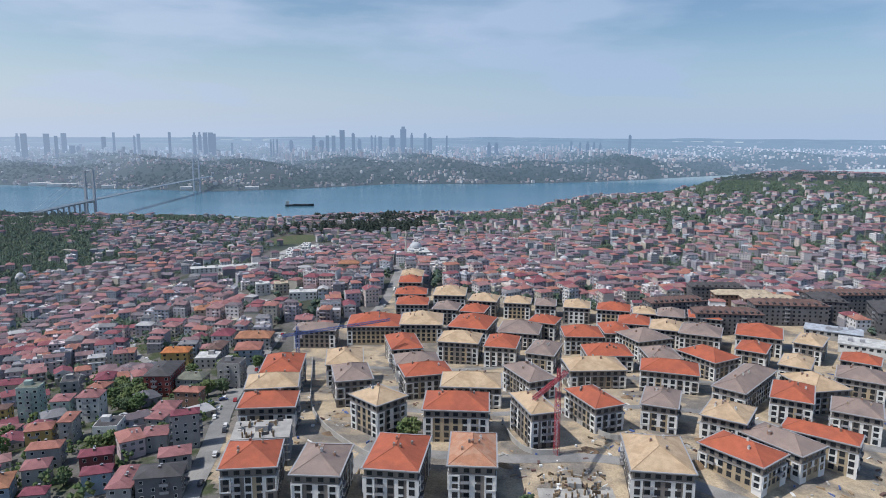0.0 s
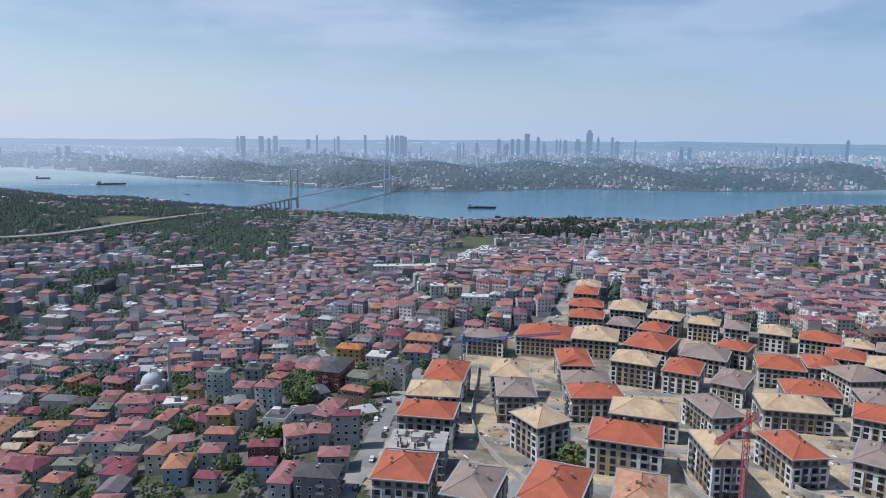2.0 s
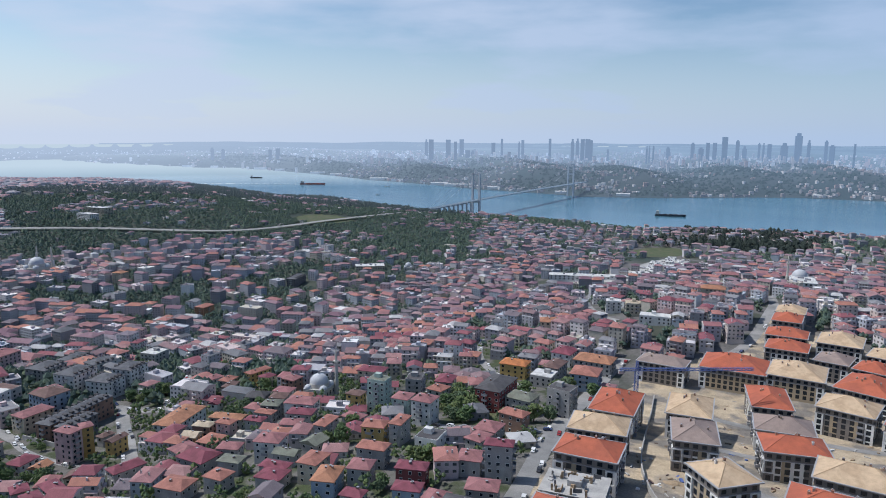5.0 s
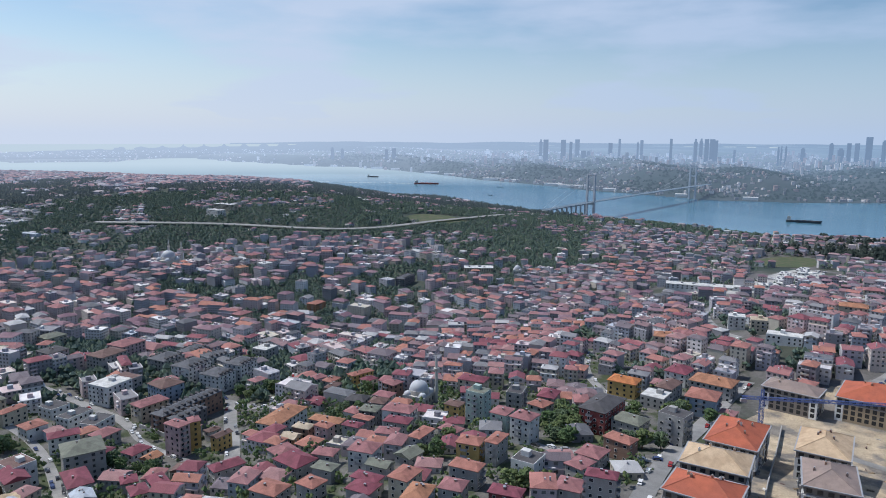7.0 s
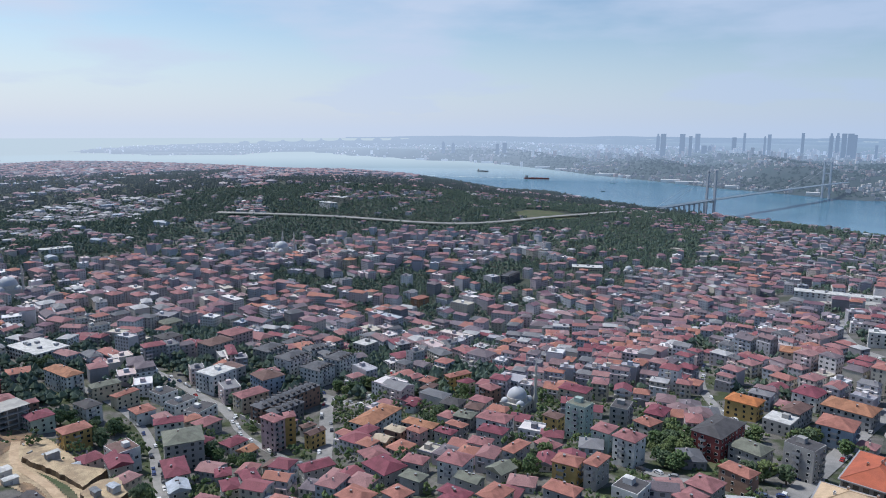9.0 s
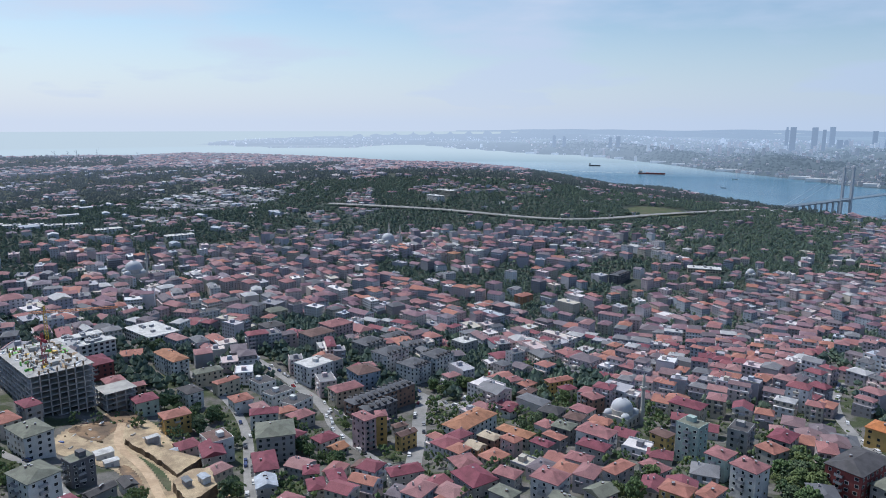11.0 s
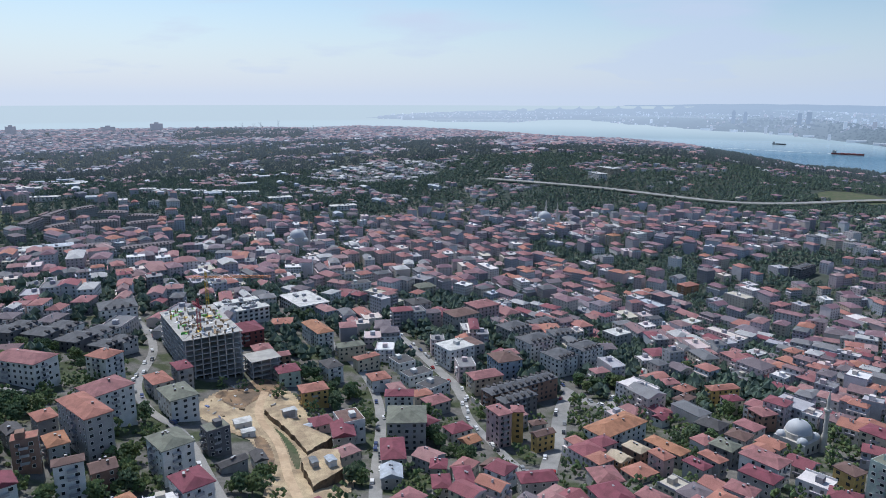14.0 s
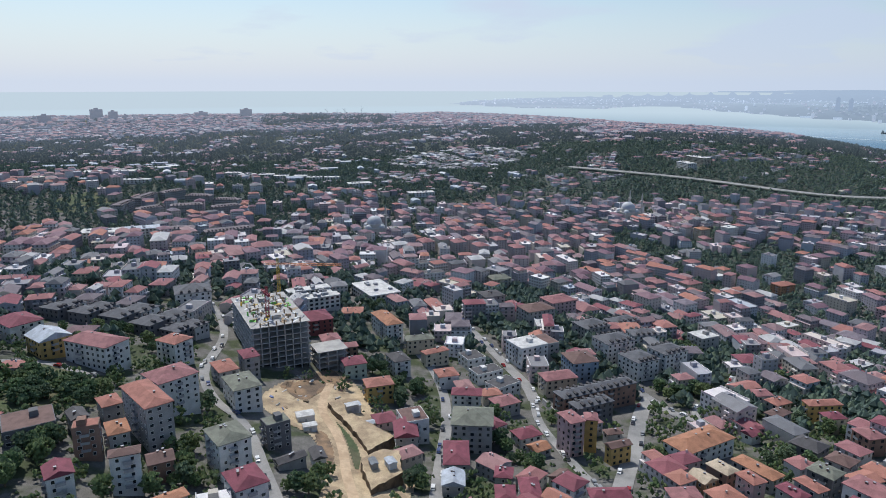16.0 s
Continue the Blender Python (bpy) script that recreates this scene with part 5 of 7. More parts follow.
def plan_city():
    """Fills the land with close-set houses in crooked blocks, gardens and woods."""
    for ring, (r0, r1, cell) in enumerate(((200, 700, 12.6), (700, 1300, 14.6), (1300, 2200, 19), (2200, 3900, 31), (3900, 6500, 46))):
        n = int(2 * r1 / cell) + 2
        loose = (1.0, 1.3, 3.0, 9.0, 16.0)[ring]
        for i in range(-n, n):
            for j in range(-n, n):
                street = ring < 3 and (j % 5 == 0 or (i + 3 * (j // 5)) % 9 == 0)
                u, v = i * cell, j * cell * 0.95
                x, y = lattice(u * 0.94 - v * 0.342, u * 0.342 + v * 0.94)
                dx, dy = x - HUB[0], y - HUB[1]
                rr = math.hypot(dx, dy)
                if not r0 <= rr < r1:
                    continue
                a = math.degrees(math.atan2(dx, dy))
                if not -127 < a < 40 or rr > np.interp(a, SHORE_BEARINGS, SHORE_NEAR) - 60:
                    continue
                x += city_rng.uniform(-loose, loose)
                y += city_rng.uniform(-loose, loose)
                share, wood = (0.95, 0.5) if noise.noise(Vector((x / 75, y / 75, 7.3))) > -0.22 else (0.45, 0.9)
                for e in WOODED:
                    if inside(x, y, e):
                        share, wood = e[5], e[6]
                belt = wooded_belt(a, rr + 160 * noise.noise(Vector((x / 300, y / 300, 2.2))))
                if belt:
                    share, wood = (0.5, 0.9) if noise.noise(Vector((x / 210, y / 150, 4.1))) > (0.14 if a < -61 else 0.28) else (0.06, 1.0)
                # towards the west the blocks are larger and greyer, with more trees between them
                if inside(x, y, VILLAS):
                    share, wood = 0.7, 0.9
                mixed = ring < 2 and a < -50 - 8 * noise.noise(Vector((x / 200, y / 200, 5.5))) and rr > 420
                if mixed:
                    share, wood = share * 0.55, 0.97
                elif ring in (1, 2) and share > 0.9:
                    share, wood = 0.74, 0.97
                close = rr < 430 and -122 < a < -22
                if close:
                    share, wood = (0.5, 0.8) if a > -95 else (0.12, 0.9)
                if any(inside(x, y, e) for e in BARE) or on_estate(x, y):
                    continue
                z = top(x, y)
                pine = y > 1500 and -700 < x < -350
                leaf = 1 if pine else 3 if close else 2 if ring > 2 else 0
                if city_rng.random() < share and not (street and city_rng.random() < 0.85):
                    w, d = city_rng.uniform(0.66, 1.0) * cell, city_rng.uniform(0.66, 1.0) * cell
                    if ring > 1:
                        w, d = w * 0.8, d * 0.8
                    if city_rng.random() < 0.08 and not close:
                        w *= 1.5
                    if mixed:
                        w, d = w * city_rng.choice([0.95, 1.1, 1.3, 1.6, 1.9]), d * city_rng.uniform(0.95, 1.35)
                    if ring < 3 and not free(x, y, min(w, d) / 2):
                        continue
                    h = city_rng.choice([3.5, 5, 6, 6, 8] if close else [6, 9, 9, 12, 12, 15, 15, 18] if ring in (1, 2) and a < -50 else [6, 6, 9, 9, 9, 12, 12, 14]) * city_rng.uniform(0.92, 1.08)
                    if belt:
                        h = city_rng.choice([4, 6, 6, 8])
                    yaw = 20 + 50 * noise.noise(Vector((x / 160, y / 160, 1.7))) + city_rng.uniform(-5, 5)
                    detail = (2, 1, 0, 0, 0)[ring]
                    if ring > 0 and a < -72 and 1500 < rr < 3600 and city_rng.random() < (0.9 if inside(x, y, VILLAS) else 0.22):
                        house_into(CITY[ring], x, y, z, w * 1.4, d * 1.3, yaw, h * 0.8, city_rng.random() < 0.3, city_rng, detail, 3)
                    elif mixed:
                        house_into(CITY[ring], x, y, z, w, d, yaw, h, city_rng.random() < 0.2, city_rng, detail, 3 if city_rng.random() < (0.25 if ring == 0 else 0.13) else 1)
                    else:
                        house_into(CITY[ring], x, y, z, w, d, yaw, h, city_rng.random() < (0.13 if ring < 3 else 0.04), city_rng, detail, 3 if city_rng.random() < 0.08 else 1)
                elif city_rng.random() < wood:
                    if ring < 3 and not free(x, y, 3):
                        continue
                    tree_into(GROVE, x, y, z, city_rng.uniform(2.8, 4.8) * (1.3 if mixed else 1) * (1, 1, 1.35, 1.7, 2.4)[ring] * (1.7 if pine else 1), city_rng, leaf, (16 if close else 9, 5, 5, 3, 3)[ring])
                if ring < 3 or belt:
                    for _ in range(3 if share < 0.3 else 2 if wood > 0.95 else 1):
                        px, py = x + city_rng.uniform(-0.5, 0.5) * cell, y + city_rng.uniform(-0.5, 0.5) * cell
                        if city_rng.random() < wood * (1 if share < 0.3 else 0.6) and (ring > 2 or free(px, py, 2)):
                            tree_into(GROVE, px, py, top(px, py), city_rng.uniform(2.2, 3.6 if close else 4.2) * (1, 1.1, 1.5, 2.4, 3)[ring], city_rng, leaf, (14 if close else 8, 4, 4, 3, 3)[ring])
    # low shrubs in the near gardens
    for _ in range(2200):
        a, rr = radians(city_rng.uniform(-108, -24)), math.sqrt(city_rng.uniform(225 ** 2, 540 ** 2))
        x, y = HUB[0] + rr * math.sin(a), HUB[1] + rr * math.cos(a)
        if free(x, y, 0.8) and not on_estate(x, y) and not any(inside(x, y, e) for e in BARE[:2]):
            q, z = city_rng.uniform(0.5, 1.1), top(x, y)
            for _ in range(3):
                clump(GROVE, x + city_rng.uniform(-1.3, 1.3), y + city_rng.uniform(-1.3, 1.3), z + q * 0.7, q * city_rng.uniform(0.6, 1.1), city_rng, 3)


# ---------- streets, bare ground and grass ----------
def strip(name, pts, width, mat, lift, label, category, clear=0.5):
    """A road draped over the ground along a smoothed line."""
    p = np.array(pts, float)
    for _ in range(3):
        p = np.concatenate([p[:1], np.stack([p[:-1] * 0.75 + p[1:] * 0.25, p[:-1] * 0.25 + p[1:] * 0.75], 1).reshape(-1, 2), p[-1:]])
    t = np.gradient(p, axis=0)
    t /= np.maximum(np.hypot(t[:, 0], t[:, 1]), 1e-6)[:, None]
    side = np.stack([-t[:, 1], t[:, 0]], 1)
    rows = [p + side * width * k for k in (-0.5, -0.17, 0.17, 0.5)]
    v = [(q[0], q[1], top(q[0], q[1]) + lift) for r in rows for q in r]
    n = len(p)
    f = [(k * n + i, k * n + i + 1, (k + 1) * n + i + 1, (k + 1) * n + i) for k in range(3) for i in range(n - 1)]
    ob = new(name, mesh_of(name, v, [q[::-1] for q in f], [mat], soft=True))
    for q in p[::2]:
        claim(q[0], q[1], width / 2 + clear)
    return tagged(ob, label, category, kind="structure")


def patch(name, poly, step, mat, lift, label, category):
    """Ground of another kind inside an outline, draped over the land."""
    poly = np.array(poly, float)
    for _ in range(2):
        after = np.roll(poly, -1, axis=0)
        poly = np.stack([poly * 0.75 + after * 0.25, poly * 0.25 + after * 0.75], 1).reshape(-1, 2)
    x0, y0, x1, y1 = *poly.min(0), *poly.max(0)
    nx, ny = int((x1 - x0) / step) + 1, int((y1 - y0) / step) + 1

    def within(x, y):
        c = False
        for (ax, ay), (bx, by) in zip(poly, np.roll(poly, -1, axis=0)):
            if (ay > y) != (by > y) and x < (bx - ax) * (y - ay) / (by - ay) + ax:
                c = not c
        return c

    v = [(x0 + i * step, y0 + j * step) for j in range(ny + 1) for i in range(nx + 1)]
    f = []
    for j in range(ny):
        for i in range(nx):
            if within(x0 + (i + 0.5) * step, y0 + (j + 0.5) * step):
                a = j * (nx + 1) + i
                f.append((a, a + 1, a + nx + 2, a + nx + 1))
    used = sorted({i for q in f for i in q})
    slot = {k: i for i, k in enumerate(used)}
    me = mesh_of(name, [(*v[k], top(*v[k]) + lift) for k in used], [tuple(slot[i] for i in q) for q in f], [mat], soft=True)
    return tagged(new(name, me), label, category, kind="structure")


patch("bare_ground", ESTATE_GROUND, 2.5, "site", 0.25, "dusty building-site ground between the new blocks", "ground")
patch("dirt_site", [(-400, 19), (-434, 28), (-462, 50), (-440, 66), (-400, 79), (-369, 92), (-347, 100), (-324, 99), (-300, 89), (-290, 66), (-350, 60), (-372, 50), (-378, 34)], 1.2, "sand", 0.3, "bare sandy excavation ground", "ground")
patch("meadow", [(-386, -93), (-402, -87), (-400, -67), (-378, -39), (-358, -33), (-340, -50), (-336, -75)], 1.5, "grass", 0.25, "overgrown green plot", "grass")
patch("meadow", [(-232, 305), (-226, 332), (-212, 325), (-195, 296), (-213, 289)], 1.2, "grass", 0.25, "small grassy plot between houses", "grass")
patch("meadow", [(-1063, -433), (-1165, -426), (-1168, -332), (-1044, -323), (-971, -371)], 10, "grass", 0.4, "open dry meadow", "grass")
patch("yard", [(-541, 911), (-461, 963), (-522, 1140), (-554, 1332), (-494, 1330), (-422, 1102), (-405, 960), (-423, 886), (-493, 879)], 5, "concrete", 0.5, "pale paved works yard", "ground")

patch("meadow", [(-1426, 1094), (-1364, 1155), (-1346, 1242), (-1452, 1311), (-1513, 1263), (-1510, 1183)], 14, "grass", 0.8, "open olive meadow among the woods", "grass")
patch("meadow", [(-649, 1344), (-655, 1478), (-582, 1508), (-531, 1400), (-588, 1310)], 6, "grass", 0.4, "open green slope beside the pines", "grass")

STREETS = {
    "left": ([(-120, 180), (-132, 208), (-138, 232), (-146, 255), (-159, 285), (-178, 335), (-195, 392), (-207, 438), (-212, 471)], 8.5),
    "estate": ([(-156, 515), (-153, 537), (-156, 577), (-164, 625), (-176, 691), (-200, 760)], 8),
    "mid": ([(-300, 106), (-322, 107), (-362, 110), (-402, 114), (-439, 114), (-476, 108), (-501, 98), (-535, 84), (-570, 76)], 5.5),
    "diagonal": ([(-437, 164), (-462, 163), (-488, 155), (-520, 147), (-556, 136), (-595, 124), (-640, 108)], 7),
    "lane": ([(-442, 164), (-411, 161), (-379, 166), (-344, 171), (-322, 174)], 4.5),
    "square": ([(-325, 180), (-345, 188), (-375, 201), (-400, 210), (-425, 220), (-444, 231)], 8),
    "bend": ([(-470, 224), (-444, 231), (-422, 236), (-411, 246), (-428, 252), (-437, 263), (-456, 282), (-491, 302)], 6.5),
    "west": ([(-285, 58), (-307, 49), (-330, 39), (-355, 29), (-373, 19), (-384, 6), (-402, -5), (-426, -14), (-452, -16), (-481, -18), (-518, -30), (-555, -50)], 5),
    "side": ([(-389, -52), (-397, -68), (-402, -84), (-396, -105)], 5),
    "lower": ([(-245, 293), (-224, 282), (-206, 282), (-194, 291), (-178, 300), (-165, 310)], 5.5),
    "bypass": ([(-264, 560), (-288, 574), (-335, 637), (-386, 727), (-403, 777), (-406, 807), (-425, 877)], 9),
    "upper": ([(-440, 800), (-360, 680), (-318, 612), (-290, 575), (-262, 551)], 8),
    "market": ([(-345, 485), (-310, 430), (-258, 388), (-234, 380)], 5.5),
}
for row, width in STREETS.values():
    strip("road", row, width, "asphalt", 0.35, "narrow worn grey city street", "road")
for row in ([(-98, 196), (-70, 250), (-90, 300), (-110, 345), (-128, 400), (-150, 430)], [(-70, 250), (-20, 250), (22, 262), (60, 240), (130, 236)], [(-90, 300), (-30, 294), (30, 325), (70, 322), (130, 300), (180, 330)], [(-110, 345), (-60, 352), (0, 388), (60, 385), (120, 375), (190, 380)], [(-128, 400), (-60, 400), (0, 440), (90, 432), (150, 470)], [(-150, 495), (-80, 500), (0, 508), (110, 520)]):
    strip("site_road", row, 6.5, "asphalt", 0.38, "dusty grey road between the new blocks", "road")
strip("dirt_track", [(-300, 80), (-315, 76), (-334, 71), (-353, 68), (-373, 63), (-394, 53), (-412, 50), (-436, 51)], 4.2, "tan", 0.5, "beaten sandy site track", "track")
strip("motorway", [(-1700, 440), (-1615, 544), (-1553, 632), (-1484, 715), (-1403, 800), (-1345, 890), (-1340, 1000), (-1380, 1160), (-1420, 1346), (-1485, 1560), (-1560, 1850), (-1600, 1990)], 16, "asphalt", 5.0, "pale motorway through the woods", "motorway", 12)


# ---------- building shells under construction ----------
def shell(x, y, w, d, yaw, floors, nx, ny, label, stubs=True):
    z = top(x, y)
    ob = thing("building_shell", x, y, z, yaw, label, "building site")
    slab = Soup()
    slab.box(-w / 2, -d / 2, 0, w / 2, d / 2, 0.35)
    slab = slab.mesh("floor_slab", ["concrete"])
    for k in range(floors + 1):
        part("floor_slab", slab, ob, at=pose(0, 0, k * 3.1 - 0.35))
    post = Soup()
    post.box(-0.3, -0.3, -4, 0.3, 0.3, floors * 3.1)
    post = post.mesh("column", ["concrete"])
    for i in range(nx):
        for j in range(ny):
            if i in (0, nx - 1) or j in (0, ny - 1):
                part("column", post, ob, at=pose((i / (nx - 1) - 0.5) * (w - 2.2), (j / (ny - 1) - 0.5) * (d - 2.2), 0))
    core = Soup()
    core.box(-2.4, -2.2, -3, 2.4, 2.2, floors * 3.1 + (2.4 if stubs else 0.0) - 0.36)
    core = core.mesh("stair_core", ["concrete"])
    for k in ((-0.28, 0.0, 0.28) if d > 40 else (0.0,)):
        part("stair_core", core, ob, at=pose(0, k * d, 0))
    # dark back walls of the unglazed floors
    s = Soup()
    s.box(-w * 0.2, -d * 0.34, -3, w * 0.2, d * 0.34, floors * 3.1 - 0.4)
    part("inner_wall", s.mesh("inner_wall", ["wall_grey"]), ob)
    if stubs:
        stub = Soup()
        stub.box(-0.35, -0.35, -0.1, 0.35, 0.35, 2.3)
        stub = stub.mesh("column_stub", ["timber"])
        for i in range(1, nx - 1):
            for j in range(0, ny, 2):
                part("column_stub", stub, ob, at=pose((i / (nx - 1) - 0.5) * (w - 2), (j / (ny - 1) - 0.5) * (d - 2), floors * 3.1))
    return ob


rng = random.Random(21)
big = shell(-477, 10, 33, 62, 115, 8, 8, 14, "unfinished eight-storey concrete frame with formwork on its top deck")
deck = 8 * 3.1
for k in range(120):
    s = Soup()
    a, b, h = rng.choice([(0.15, 1.6, 1.5), (1.2, 0.15, 1.3), (1.4, 1.0, 0.3), (0.9, 0.8, 0.7), (0.35, 0.35, 2.4), (2.2, 1.3, 0.2), (2.6, 0.3, 0.5)])
    s.box(-a, -b, 0, a, b, h)
    part("formwork", s.mesh("formwork", [rng.choice(["wall_white", "wall_white", "paint_green", "timber", "concrete", "wall_white", "timber", "concrete", "steel_yellow", "gutter"])]), big, at=pose(rng.uniform(-14, 14), rng.uniform(-28, 28), deck, 0, 0, rng.uniform(0, 90)))
shell(-463, 47, 18, 16, 115, 4, 4, 4, "low unfinished wing of a concrete frame", False)
half_built = shell(-116, 237, 22, 17, 19, 4, 5, 4, "unfinished four-storey concrete block with column stubs on top")
pit = shell(4, 238, 27, 22, 8, 0, 7, 6, "foundation slab with the first concrete columns")

def clutter(ob, w, d, z, count, mats):
    """Formwork panels, props and stacked boards on a concrete deck."""
    for _ in range(count):
        s = Soup()
        a, b, h = rng.choice([(0.12, 1.3, 1.5), (1.5, 0.12, 1.3), (1.0, 0.7, 0.35), (0.3, 0.3, 2.2), (1.6, 0.25, 0.4), (0.6, 0.6, 0.9)])
        s.box(-a, -b, -0.02, a, b, h)
        part("formwork", s.mesh("formwork", [rng.choice(mats)]), ob, at=pose(rng.uniform(-w, w), rng.uniform(-d, d), z, 0, 0, rng.choice([0, 90, rng.uniform(0, 90)])))


clutter(half_built, 9, 7, 4 * 3.1, 26, ["timber", "frame", "timber", "concrete"])
clutter(pit, 12, 10, 0.0, 70, ["frame", "concrete", "timber", "cut", "wall_white", "cut"])
claim(-477, 10, 40)
claim(-463, 47, 10)


# ---------- site cranes ----------
def lattice_beam(s, a, b, size, bays):
    """A square lattice mast or jib from a to b: four chords and their bracing."""
    a, b = Vector(a), Vector(b)
    run = (b - a).normalized()
    side = run.cross(Vector((0, 0, 1)) if abs(run.z) < 0.9 else Vector((1, 0, 0))).normalized()
    up = side.cross(run)
    chord = [(side * i + up * j) * size / 2 for i, j in ((-1, -1), (1, -1), (1, 1), (-1, 1))]

    def bar(p, q, t):
        r = (q - p).normalized()
        u = r.cross(Vector((0.3, 0.5, 0.81))).normalized() * t
        w = r.cross(u).normalized() * t
        s.add([p + u, p + w, p - u, p - w, q + u, q + w, q - u, q - w], [(0, 1, 5, 4), (1, 2, 6, 5), (2, 3, 7, 6), (3, 0, 4, 7), (0, 3, 2, 1), (4, 5, 6, 7)])

    for c in chord:
        bar(a + c, b + c, 0.13)
    for k in range(bays):
        p, q = a.lerp(b, k / bays), a.lerp(b, (k + 1) / bays)
        for i in range(4):
            bar(p + chord[i], q + chord[(i + 1) % 4], 0.07)
            bar(p + chord[i], p + chord[(i + 1) % 4], 0.07)


def tower_crane(x, y, tall, reach, yaw, mast_mat, jib_mat, label):
    ob = thing("tower_crane", x, y, top(x, y), yaw, label, "crane")
    for name, rows, mat in (("mast", [((0, 0, 0), (0, 0, tall), 1.7, 18)], mast_mat), ("jib", [((0, 0, tall + 0.6), (reach, 0, tall + 0.6), 1.2, 20)], jib_mat), ("counter_jib", [((0, 0, tall + 0.6), (-9, 0, tall + 0.6), 1.2, 5)], jib_mat), ("tower_head", [((0, 0, tall), (0, 0, tall + 5), 1.0, 4)], mast_mat)):
        s = Soup()
        for r in rows:
            lattice_beam(s, *r)
        part(name, s.mesh(name, [mat]), ob)
    s = Soup()
    s.box(-9.5, -0.9, tall - 1.6, -6.8, 0.9, tall)
    part("counterweight", s.mesh("counterweight", ["concrete"]), ob)
    s = Soup()
    s.box(0.9, -0.8, tall - 2.2, 2.6, 0.8, tall - 0.1)
    part("cab", s.mesh("cab", ["wall_white"]), ob)
    return ob


tower_crane(-3, 258, 31, 24, 250, "steel_red", "steel_red", "red lattice tower crane standing among the new blocks")
tower_crane(-462, 13, 38, 5, 30, "steel_red", "steel_red", "red lattice crane mast rising through the concrete frame")
tower_crane(-545, 2, 36, 44, 86, "steel_yellow", "steel_orange", "orange lattice tower crane behind the concrete frame")
tower_crane(-153, 362, 27, 60, 42, "steel_blue", "steel_blue", "blue lattice tower crane beside the estate street")


# ---------- retaining walls and earthworks ----------
def low_wall(pts, height, thick, label):
    p = np.array(pts, float)
    for _ in range(2):
        p = np.concatenate([p[:1], np.stack([p[:-1] * 0.75 + p[1:] * 0.25, p[:-1] * 0.25 + p[1:] * 0.75], 1).reshape(-1, 2), p[-1:]])
    t = np.gradient(p, axis=0)
    t /= np.hypot(t[:, 0], t[:, 1])[:, None]
    o = np.stack([-t[:, 1], t[:, 0]], 1) * thick / 2
    n = len(p)
    v = []
    for q, z in ((p - o, -2), (p + o, -2), (p - o, height), (p + o, height)):
        v += [(a, b, top(a, b) + z) for a, b in q]
    f = []
    for i in range(n - 1):
        f += [(i + 1, i, 2 * n + i, 2 * n + i + 1), (n + i, n + i + 1, 3 * n + i + 1, 3 * n + i), (2 * n + i, 3 * n + i, 3 * n + i + 1, 2 * n + i + 1)]
    f += [(0, n, 3 * n, 2 * n), (2 * n - 1, n - 1, 3 * n - 1, 4 * n - 1)]
    return tagged(new("retaining_wall", mesh_of("retaining_wall", v, f, ["concrete"])), label, "wall")


low_wall([(-164, 411), (-148, 370), (-135, 335), (-118, 292), (-103, 268), (-85, 250), (-71, 241)], 2.6, 0.5, "long curving pale concrete retaining wall")
low_wall([(-27, 286), (-22, 268), (-14, 256), (-2, 258)], 2.4, 0.5, "pale concrete retaining wall below a block")
low_wall([(2, 298), (9, 286), (20, 274), (32, 281)], 2.4, 0.5, "white concrete retaining wall beside a block")
low_wall([(-436, 168), (-420, 172), (-405, 175), (-385, 178)], 3.0, 0.5, "pale concrete wall along a lane")


def terrace(pts, z, lean, label):
    """A flat bank of earth with steep, uneven cut sides."""
    ring = []
    for p, q in zip(pts, pts[1:] + pts[:1]):
        n = max(2, int(math.hypot(q[0] - p[0], q[1] - p[1]) / 2.2))
        ring += [(p[0] + (q[0] - p[0]) * i / n + rng.uniform(-0.5, 0.5), p[1] + (q[1] - p[1]) * i / n + rng.uniform(-0.5, 0.5)) for i in range(n)]
    c = np.mean(np.array(ring, float), axis=0)
    n = len(ring)
    v = [(*p, z + rng.uniform(-0.15, 0.15)) for p in ring]
    for k, drop in ((0.5, 0.45), (1.0, 1.0)):
        for p in ring:
            g = k * lean * rng.uniform(0.7, 1.3)
            v.append((p[0] + (p[0] - c[0]) * g, p[1] + (p[1] - c[1]) * g, z + (top(*p) - 2 - z) * drop))
    f = [tuple(range(n))]
    f += [(m * n + i, (m + 1) * n + i, (m + 1) * n + (i + 1) % n, m * n + (i + 1) % n) for m in (0, 1) for i in range(n)]
    me = mesh_of("earth_terrace", v, f, ["sand", "cut"], [0] + [1] * (2 * n))
    bm = bmesh.new()
    bm.from_mesh(me)
    bmesh.ops.recalc_face_normals(bm, faces=bm.faces)
    bm.to_mesh(me)
    bm.free()
    return z, tagged(new("earth_terrace", me), label, "earthwork")


flat_a, _ = terrace([(-341, 76), (-319, 82), (-330, 94), (-347, 92), (-349, 85)], 155.0, 0.04, "flat sandy terrace with dark cut banks")
flat_b, _ = terrace([(-404, 54), (-408, 60), (-390, 69), (-375, 84), (-369, 89), (-357, 78), (-371, 72), (-390, 62)], 149.6, 0.10, "long sandy terrace above the site track")
patch("mud", [(-418, 28), (-444, 40), (-459, 48), (-447, 56), (-432, 55), (-420, 46), (-405, 42)], 0.8, "mud", 0.5, "churned reddish mud before the concrete frame", "ground")
patch("weedy_bank", [(-392, 58), (-372, 70), (-352, 76), (-336, 75), (-352, 71), (-374, 66)], 0.8, "grass", 0.5, "weedy bank beside the track", "grass")
